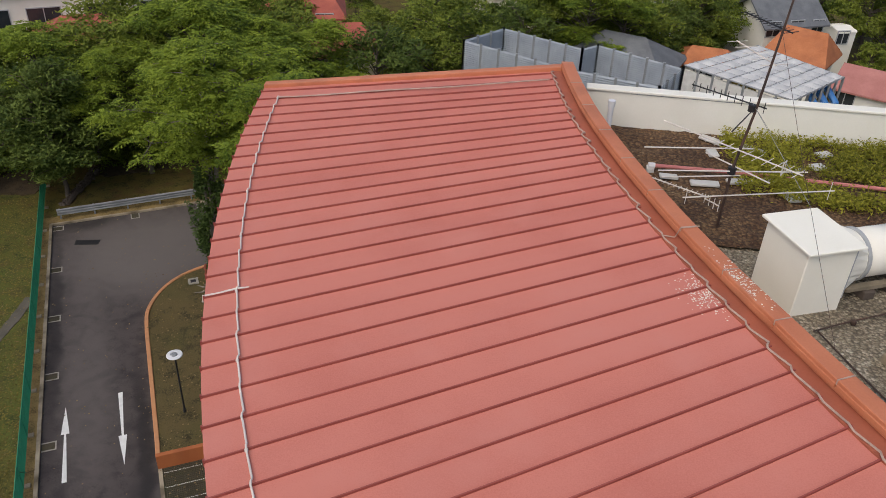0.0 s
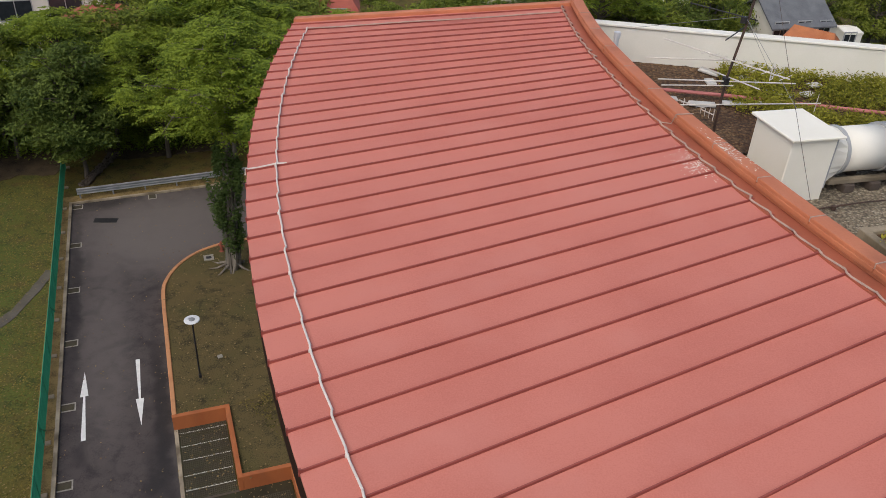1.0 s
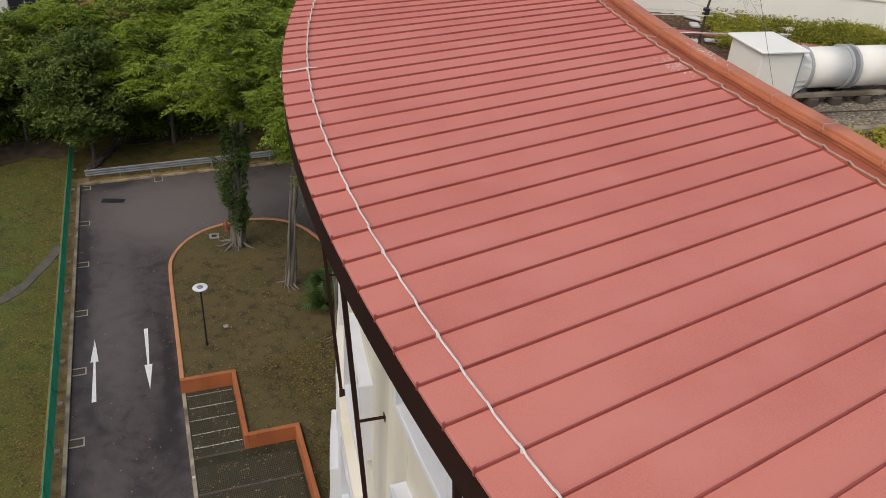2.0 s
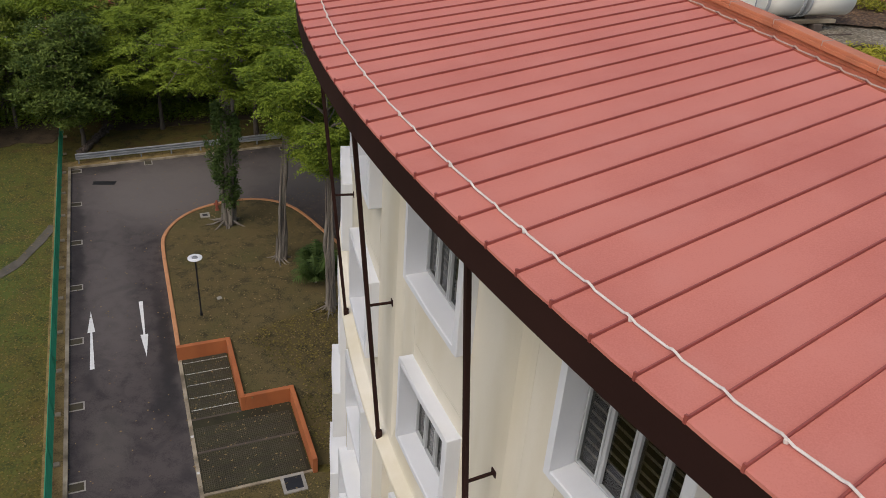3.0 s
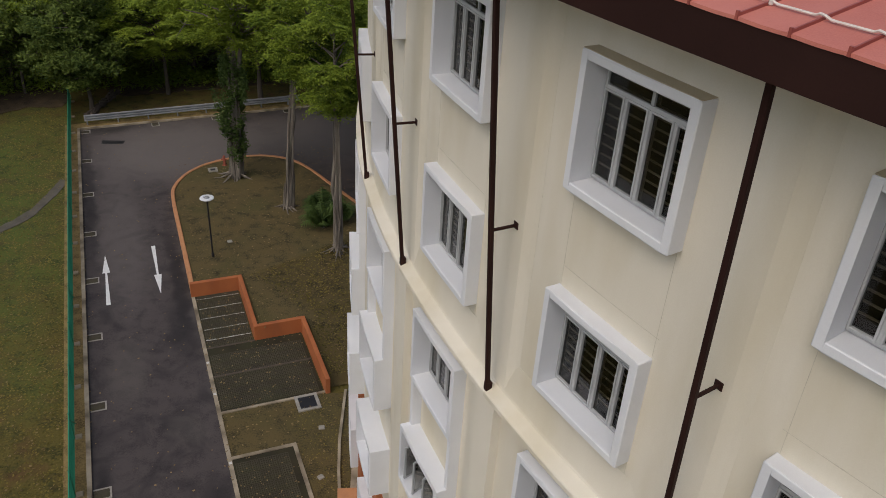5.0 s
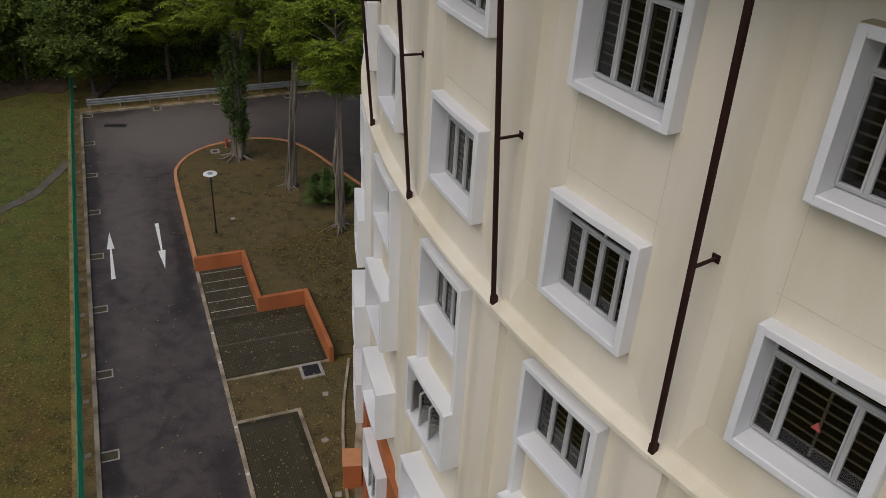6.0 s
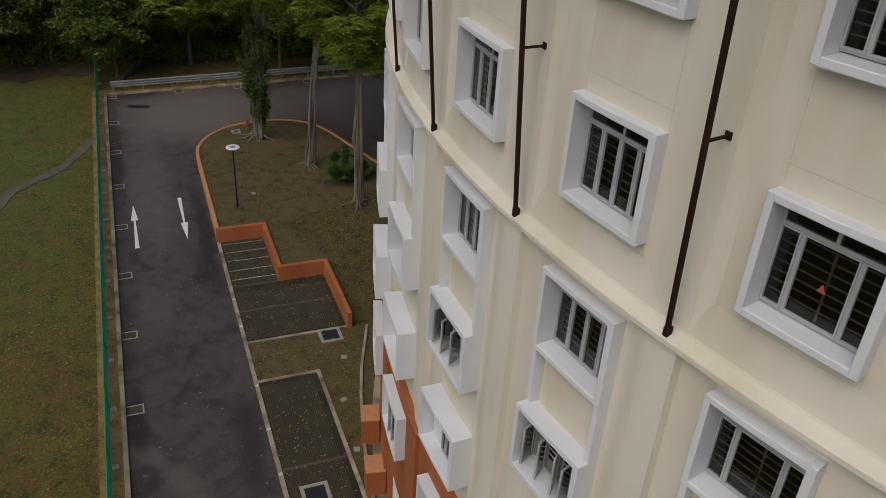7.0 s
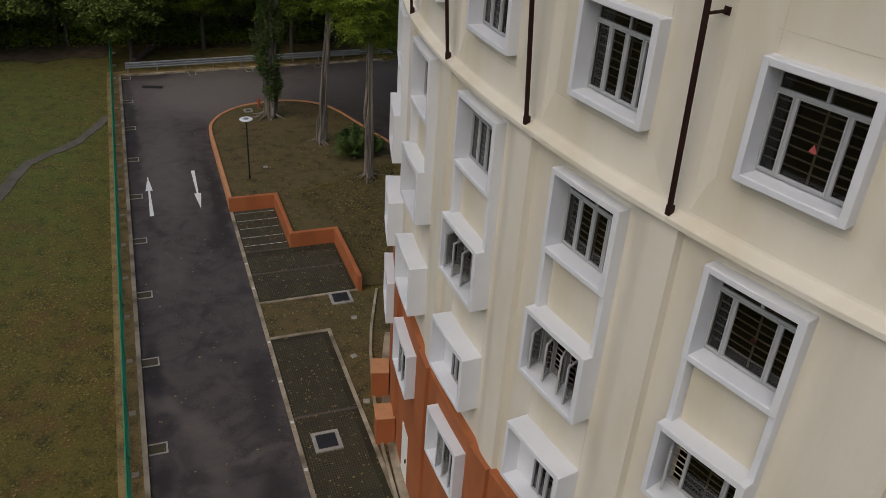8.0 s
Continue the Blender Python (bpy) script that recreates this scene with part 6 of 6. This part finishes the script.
def gable_house(name, label, x, y, rot, w, d, h, rise, wall_mat, roof_mat, windows=(), hip=0.0, over=0.5):
    """A house: walls, tiled roof, windows on its near side (local -y); windows: (x, z, width, height)."""
    t = thing(name, label, "house", pose(x, y, 0, 0, 0, rot), "houses")
    bm = bmesh.new()
    box(bm, -w / 2, w / 2, -d / 2, d / 2, -0.1, h)
    if hip == 0:
        a = [(-w / 2, -d / 2, h), (-w / 2, d / 2, h), (-w / 2, 0, h + rise)]
        b = [(w / 2, -d / 2, h), (w / 2, d / 2, h), (w / 2, 0, h + rise)]
        solid(bm, a, b)
    part("wall", fixed(bm), wall_mat, t)
    for sgn in (-1, 1):
        bm = bmesh.new()
        W, D = w / 2 + over, d / 2 + over
        low = h - rise * over / (d / 2)
        r = hip * d / 2
        e = [Vector((-W, sgn * D, low)), Vector((W, sgn * D, low)), Vector((W - r, 0, h + rise)), Vector((-W + r, 0, h + rise))]
        up = Vector((0, 0, 0.14))
        solid(bm, e, [v + up for v in e])
        # rows of tiles as shallow steps up the slope
        n_ = max(6, int((D * D + rise * rise) ** 0.5 / 0.4))
        rows_ = []
        for i in range(n_ + 1):
            f = i / n_
            for k in ((0.05, 0.0) if i else (0.0,)):
                rows_.append([bm.verts.new(e[3].lerp(e[0], 1 - f) + up + Vector((0, 0, 0.01 + k))), bm.verts.new(e[2].lerp(e[1], 1 - f) + up + Vector((0, 0, 0.01 + k)))])
        for p, q in zip(rows_, rows_[1:]):
            bm.faces.new((p[0], p[1], q[1], q[0]))
        part("roof", fixed(bm), roof_mat, t)
    if hip:
        for sgn in (-1, 1):
            bm = bmesh.new()
            W, D = w / 2 + over, d / 2 + over
            low = h - rise * over / (d / 2)
            r = hip * d / 2
            e = [Vector((sgn * W, -D, low)), Vector((sgn * W, D, low)), Vector((sgn * (W - r), 0, h + rise))]
            solid(bm, e, [v + Vector((0, 0, 0.14)) for v in e])
            part("roof", fixed(bm), roof_mat, t)
    for wx, wz, ww, wh in windows:
        bm = bmesh.new()
        for x0, x1, z0, z1 in ((-ww / 2 - 0.08, ww / 2 + 0.08, -wh / 2 - 0.08, -wh / 2), (-ww / 2 - 0.08, ww / 2 + 0.08, wh / 2, wh / 2 + 0.08), (-ww / 2 - 0.08, -ww / 2, -wh / 2, wh / 2),
                               (ww / 2, ww / 2 + 0.08, -wh / 2, wh / 2), (-0.03, 0.03, -wh / 2, wh / 2)):
            box(bm, x0, x1, -0.07, 0.02, z0, z1)
        fr = part("window", fixed(bm), M_GREYFRAME, t, "", pose(wx, -d / 2, wz))
        bm = bmesh.new()
        box(bm, -ww / 2, ww / 2, -0.02, -0.005, -wh / 2, wh / 2)
        part("pane", fixed(bm), M_DARKGLASS, fr)
    return t


gable_house("house", "white modern house with a grey pitched roof", 22.0, 81.5, 25, 6.2, 5.5, 5.2, 1.8, M_WHITEWALL, M_SLATE, ((-2.3, 4.8, 1.4, 1.3), (0.2, 4.8, 1.4, 1.3), (2.6, 4.8, 1.2, 1.2), (-2, 1.8, 2, 1.5)))
gable_house("house", "small white annex with a flat white roof", 28.4, 82.5, 20, 1.9, 2.4, 4.0, 0.2, M_WHITEWALL, M_WHITEWALL, ((-0.4, 3.6, 1.2, 1.2),), 0.0, 0.05)
gable_house("house", "low house with an orange clay tile roof", 23.2, 75.2, -30, 4.8, 4.4, 3.9, 1.8, M_WHITEWALL, M_TILE, ((-2, 2.4, 1.4, 1.2), (2, 2.4, 1.4, 1.2)), 0.5)
gable_house("house", "low house with an orange clay tile roof", 14.6, 72.0, -10, 3.8, 3.6, 3.6, 0.8, M_WHITEWALL, M_TILE, ((0, 2.6, 1.4, 1.2),), 0.5)
gable_house("house", "bungalow with a dark grey hipped tile roof", 7.0, 69.5, -22, 8.5, 6.5, 4.0, 1.8, M_WHITEWALL, M_SLATE, ((-3, 2.6, 1.5, 1.2), (2, 2.6, 1.5, 1.2)), 0.9)
gable_house("house", "long house with a ribbed pale red roof", 29.5, 69.5, -28, 7.5, 6, 3.2, 1.0, M_WHITEWALL, M_REDROOF, ((-3, 2.4, 1.5, 1.2),))
gable_house("house", "house with a dark red hipped tile roof", -37.5, 62.5, 28, 8, 6.5, 4.2, 1.8, M_WHITEWALL, M_TILERED, ((-2, 2.6, 1.5, 1.2), (2, 2.6, 1.5, 1.2)), 0.9)
gable_house("house", "long white two storey house with dark windows", -42.0, 68.5, 30, 18, 7, 7.2, 0.4, M_WHITEWALL, M_SLATE, ((-6, 5.0, 2.6, 1.6), (-2, 5.0, 2.6, 1.6), (2.5, 5.0, 2.6, 1.6), (6.5, 5.0, 2.0, 1.6)))
gable_house("house", "house with a red clay tile roof", -16.2, 65.5, 20, 4.6, 4.6, 4.6, 1.5, M_CREAM, M_TILERED, ((0, 2.8, 1.5, 1.2),), 0.6)
gable_house("house", "cream house with a weathered brown tile roof", -22.5, 75.0, 15, 7, 6, 4.4, 1.4, M_CREAM, M_TILERED, ((-2, 4.0, 1.5, 1.2), (2, 4.0, 1.5, 1.2)), 0.5)
gable_house("house", "house with an orange tile roof among trees", 9.5, 92.0, 10, 10, 8, 6.0, 2.4, M_WHITEWALL, M_TILE, ((-2, 4.0, 1.5, 1.2), (2, 4.0, 1.5, 1.2)), 0.6)
gable_house("house", "pale house with a grey roof among trees", -2.0, 84.0, -12, 9, 8, 5.4, 1.6, M_CREAM, M_SLATE, ((-2, 3.6, 1.5, 1.2), (2, 3.6, 1.5, 1.2)), 0.6)

# lower wing of the neighbour with grey louvre screens on its roof
wing = thing("plant_building", "lower block with grey louvred screens round its rooftop plant", "building")
bm = bmesh.new()
base = [(-4.6, 46.4), (7.0, 40.6), (12.0, 50.5), (1.0, 56.5)]
solid(bm, [(x, y, -0.1) for x, y in base], [(x, y, 8.8) for x, y in base])
part("wall", fixed(bm), M_WHITEWALL, wing)


def screen(p, q, z0, z1, posts):
    p, q = Vector((*p, 0)), Vector((*q, 0))
    d = (q - p).normalized()
    n_ = d.cross(Vector((0, 0, 1)))
    bm = bmesh.new()
    k = int((z1 - z0) / 0.12)
    for i in range(k):
        z = z0 + (z1 - z0) * i / k
        solid(bm, [p + n_ * 0.05 + Vector((0, 0, z)), p - n_ * 0.05 + Vector((0, 0, z + 0.085)), p - n_ * 0.04 + Vector((0, 0, z + 0.10)), p + n_ * 0.06 + Vector((0, 0, z + 0.015))],
              [q + n_ * 0.05 + Vector((0, 0, z)), q - n_ * 0.05 + Vector((0, 0, z + 0.085)), q - n_ * 0.04 + Vector((0, 0, z + 0.10)), q + n_ * 0.06 + Vector((0, 0, z + 0.015))])
    sc = part("louvre_screen", fixed(bm), M_LOUVRE, wing)
    for i in range(posts + 1):
        c = p.lerp(q, i / posts)
        bm = bmesh.new()
        box(bm, c.x - 0.07, c.x + 0.07, c.y - 0.07, c.y + 0.07, z0 - 0.2, z1 + 0.06)
        part("post", fixed(bm), M_STEEL, sc)


for p, q, n_ in (((-4.4, 46.6), (1.9, 43.2), 6), ((1.9, 43.2), (6.3, 41.8), 4), ((-4.4, 46.6), (-2.3, 49.4), 3), ((-2.3, 49.4), (2.4, 46.8), 5), ((2.4, 46.8), (3.3, 47.7), 1), ((3.3, 47.7), (7.8, 44.9), 5), ((7.8, 44.9), (6.3, 41.8), 3)):
    screen(p, q, 9.0, 12.0, n_)
for x, y in ((4.5, 44.6), (5.6, 44.2)):
    u = thing("roof_unit", "pale grey rooftop plant unit", "plant unit", pose(x, y, 8.8, 0, 0, -25), "rooftop units")
    bm = bmesh.new()
    box(bm, -0.5, 0.5, -0.8, 0.8, 0, 1.6)
    part("casing", bevelled(fixed(bm), 0.03), M_STONE, u)
    bm = bmesh.new()
    bmesh.ops.create_cone(bm, cap_ends=True, segments=16, radius1=0.35, radius2=0.35, depth=0.08, matrix=Matrix.Translation((0, 0, 1.64)))
    part("fan_guard", fixed(bm), M_BLACK, u)

# frame house with quilted translucent roof panels
g = [Vector((8.5, 48.4, 11)), Vector((13.6, 53.2, 11)), Vector((17.6, 48.6, 11)), Vector((13.8, 44.2, 11))]
net = thing("glasshouse", "steel framed shade house with pale translucent roof panels", "greenhouse")
bm = bmesh.new()
solid(bm, [(v.x, v.y, -0.1) for v in g], [(v.x, v.y, 7.6) for v in g])
part("base", fixed(bm), M_WHITEWALL, net)
NU, NV = 7, 7
for i in range(NU):
    for j in range(NV):
        def at_uv(u, v):
            return g[0].lerp(g[1], u).lerp(g[3].lerp(g[2], u), v)
        bm = bmesh.new()
        k = 5
        gv = [[bm.verts.new(at_uv((i + 0.04 + 0.92 * a / k) / NU, (j + 0.04 + 0.92 * b / k) / NV) + Vector((0, 0, 0.16 * math.sin(math.pi * a / k) * math.sin(math.pi * b / k)))) for a in range(k + 1)] for b in range(k + 1)]
        for b in range(k):
            for a in range(k):
                bm.faces.new((gv[b][a], gv[b][a + 1], gv[b + 1][a + 1], gv[b + 1][a]))
        part("roof_panel", fixed(bm), M_PLASTIC, net)
for i in range(NU + 1):
    bm = bmesh.new()
    tube(bm, [at_uv(i / NU, 0) - Vector((0, 0, 0.03)), at_uv(i / NU, 1) - Vector((0, 0, 0.03))], 0.05, 5)
    part("beam", fixed(bm), M_STEEL, net)
    bm = bmesh.new()
    tube(bm, [at_uv(0, i / NU) - Vector((0, 0, 0.05)), at_uv(1, i / NU) - Vector((0, 0, 0.05))], 0.05, 5)
    part("beam", fixed(bm), M_STEEL, net)
for p, q in ((g[0], g[3]), (g[3], g[2]), (g[0], g[1])):
    for i in range(8):
        c = p.lerp(q, i / 7)
        bm = bmesh.new()
        box(bm, c.x - 0.06, c.x + 0.06, c.y - 0.06, c.y + 0.06, 7.6, 11)
        part("post", fixed(bm), M_STEEL, net)
for i in range(7):
    a, b = g[0].lerp(g[3], i / 7 + 0.012), g[0].lerp(g[3], (i + 1) / 7 - 0.012)
    inn = Vector((0.12, 0.14, 0))
    bm = bmesh.new()
    solid(bm, [Vector((v.x, v.y, 7.6)) + k for v, k in ((a, Vector()), (b, Vector()), (b, inn), (a, inn))], [Vector((v.x, v.y, 10.75)) + k for v, k in ((a, Vector()), (b, Vector()), (b, inn), (a, inn))])
    part("wall_panel", fixed(bm), M_STONE, net, "pale beige wall panel")
for i in range(3):
    bm = bmesh.new()
    c = g[3].lerp(g[2], 0.45 + 0.17 * i)
    tube(bm, [(c.x + 0.3, c.y - 0.4, 7.6), (c.x + 0.3, c.y - 0.4, 9.9), (c.x - 0.2, c.y + 0.3, 10.5)], 0.2, 8)
    part("blue_pipe", fixed(bm), M_BLUE, net, "bright blue water pipe")

# planting strip, drain and orange plinths at the foot of the block
bm = bmesh.new()
arc_block(bm, 28.9, 29.2, END_A, END_B, -0.1, 0.10, 60)
tagged(part("apron", fixed(bm), M_CONCRETE, None, "", pose(*CENTRE, 0)), "concrete apron along the foot of the block", "apron", kind="structure")
bm = bmesh.new()
rows = [[bm.verts.new(polar(r + k, a, z)) for k, z in ((0, -0.1), (0, 0.11), (0.11, 0.11), (0.11, -0.1))]
        for r, a in ((30.0, -180), (29.88, -177.9), (29.75, -174.5), (29.62, -171.4), (29.47, -166.8), (29.37, -163.5), (29.32, -160.5), (29.28, -155), (29.26, -150), (29.25, -140), (29.25, -130), (29.25, -120), (29.25, -108))]
for p, q in zip(rows, rows[1:]):
    for k in range(4):
        bm.faces.new((p[k], p[(k + 1) % 4], q[(k + 1) % 4], q[k]))
bm.faces.new(rows[0][::-1])
bm.faces.new(rows[-1])
tagged(part("drain_edge", fixed(bm), M_CONCRETE, None, "", pose(*CENTRE, 0)), "thin concrete edge of the open drain", "drain", kind="structure")
for a, h, d in ((-166.9, 1.15, 0.8), (-162.1, 1.15, 0.75)):
    t = thing("plinth", "terracotta painted masonry plinth at the wall foot", "plinth", pose(*CENTRE, 0, 0, 0, a), "wall plinths")
    bm = bmesh.new()
    box(bm, 28.95, 29.6, -d / 2, d / 2, -0.05, h)
    part("body", bevelled(fixed(bm), 0.015), M_ORANGE, t)
    bm = bmesh.new()
    box(bm, 28.95, 29.62, -d / 2 - 0.02, d / 2 + 0.02, h, h + 0.05)
    part("cap", bevelled(fixed(bm), 0.01), M_KERB, t)
door_t = thing("door_1", "pale grey metal service door in the base wall", "door", pose(*CENTRE, 0, 0, 0, -158.3), kind="structure")
bm = bmesh.new()
arc_block(bm, 28.88, 28.93, -0.8, 0.8, 0.0, 2.1, 2)
part("door_leaf", fixed(bm), M_WHITEWALL, door_t)
bm = bmesh.new()
box(bm, 28.925, 28.98, 0.30, 0.34, 0.95, 1.1)
part("door_handle", bevelled(fixed(bm), 0.005), M_BLACK, door_t)
grng = random.Random(8)
for s, w in ((7.71, 8.49), (5.19, 7.82), (2.49, 7.6), (22.2, 7.2)):
    bm = bmesh.new()
    box(bm, -0.12, 0.12, -0.11, 0.11, -0.05, 0.06)
    z = 0.54 if s > 20 else 0.0
    tagged(part("marker_stone", bevelled(fixed(bm), 0.02), M_RIM, None, "", road_pose(s, w, z, grng.uniform(-20, 20))), "small square concrete marker in the grass", "marker", "markers")

# fallen leaves on the road, the bays and the island
lrng = np.random.default_rng(19)
pts, faces = [], []
for _ in range(13000):
    s, w = lrng.uniform(-8, 42), lrng.uniform(-11, 15.5)
    on_road = 0.05 < w < 4.7 or (s > 33.4 and w > 0)
    if on_road and lrng.uniform() < 0.88:
        continue
    if s < 9.6 and w > 9.5 + 0.4 * (9.6 - s) * -0.5:
        continue
    z = 0.03 if on_road else (0.045 if w < 4.9 or (s < 18.3 and w < 7) or (s < 14 and w < 9.3) else None)
    if z is None:
        z = (0.64 - 0.028 * max(0.0, s - 18.5) + 0.06) if s > 9.9 and w > 4.9 else 0.012
    if s > 42.3:
        continue
    v = at(s, w, z)
    r = lrng.uniform(0.02, 0.058)
    a = lrng.uniform(0, 6.28)
    n0 = len(pts)
    for k in (0, 1.3, 3.14, 4.4):
        pts.append((v.x + r * math.cos(a + k) * (1 if k in (0, 3.14) else 0.5), v.y + r * math.sin(a + k), v.z + lrng.uniform(0, 0.02)))
    faces.append((n0, n0 + 1, n0 + 2, n0 + 3))
me = bpy.data.meshes.new("fallen_leaves")
me.from_pydata(pts, [], faces)
me.materials.append(M_FALLEN)
tagged(part("fallen_leaves", me, None), "scattered dry yellow-brown fallen leaves", "leaves", kind="stuff")

# short uneven tufts over the field, the island and the verges
trng = np.random.default_rng(23)
n = 60000
s_, w_ = trng.uniform(-12, 45, n), -0.7 - 27 * trng.uniform(0, 1, n) ** 1.3
s2, w2 = trng.uniform(10, 33, 16000), trng.uniform(4.9, 15, 16000)
keep = ((s2 > 18.7) | (w2 > 9.5) | ((s2 > 14.4) & (w2 > 7.3))) & ((s2 < 29) | (np.hypot(s2 - 28.9, w2 - 9.2) < 4.0)) & (w2 < 15.6 - 0.27 * (s2 - 19))
s3, w3 = trng.uniform(-8, 9.5, 6000), trng.uniform(7.5, 10.5, 6000)
s_, w_ = np.concatenate([s_, s2[keep], s3]), np.concatenate([w_, w2[keep], w3])
z_ = np.concatenate([np.full(n, -0.02), 0.60 - 0.028 * np.maximum(0, s2[keep] - 18.5), np.full(len(s3), 0.0)])
n = len(s_)
x_, y_ = -9.9 - 0.4705 * s_ + 0.8824 * w_, 4.85 + 0.8824 * s_ + 0.4705 * w_
a_, h_ = trng.uniform(0, 6.28, n), trng.uniform(0.005, 0.03, n)
wide = trng.uniform(0.015, 0.055, n)
lean_x, lean_y = -np.sin(a_) * trng.uniform(0.03, 0.09, n), np.cos(a_) * trng.uniform(0.03, 0.09, n)
c_, d_ = np.cos(a_) * wide, np.sin(a_) * wide
pts = np.stack([np.stack([x_ - c_, y_ - d_, z_], 1), np.stack([x_ + c_, y_ + d_, z_], 1), np.stack([x_ + c_ * 0.8 + lean_x, y_ + d_ * 0.8 + lean_y, z_ + h_], 1), np.stack([x_ - c_ * 0.6 + lean_x, y_ - d_ * 0.6 + lean_y, z_ + h_ * 0.8], 1)], 1).reshape(-1, 3)
me = bpy.data.meshes.new("grass_tufts")
me.from_pydata(pts.tolist(), [], np.arange(n * 4).reshape(n, 4).tolist())
me.materials.append(M_TUFT)
tagged(part("grass_tufts", me, None), "short dry green and brown grass tufts", "grass", kind="stuff")
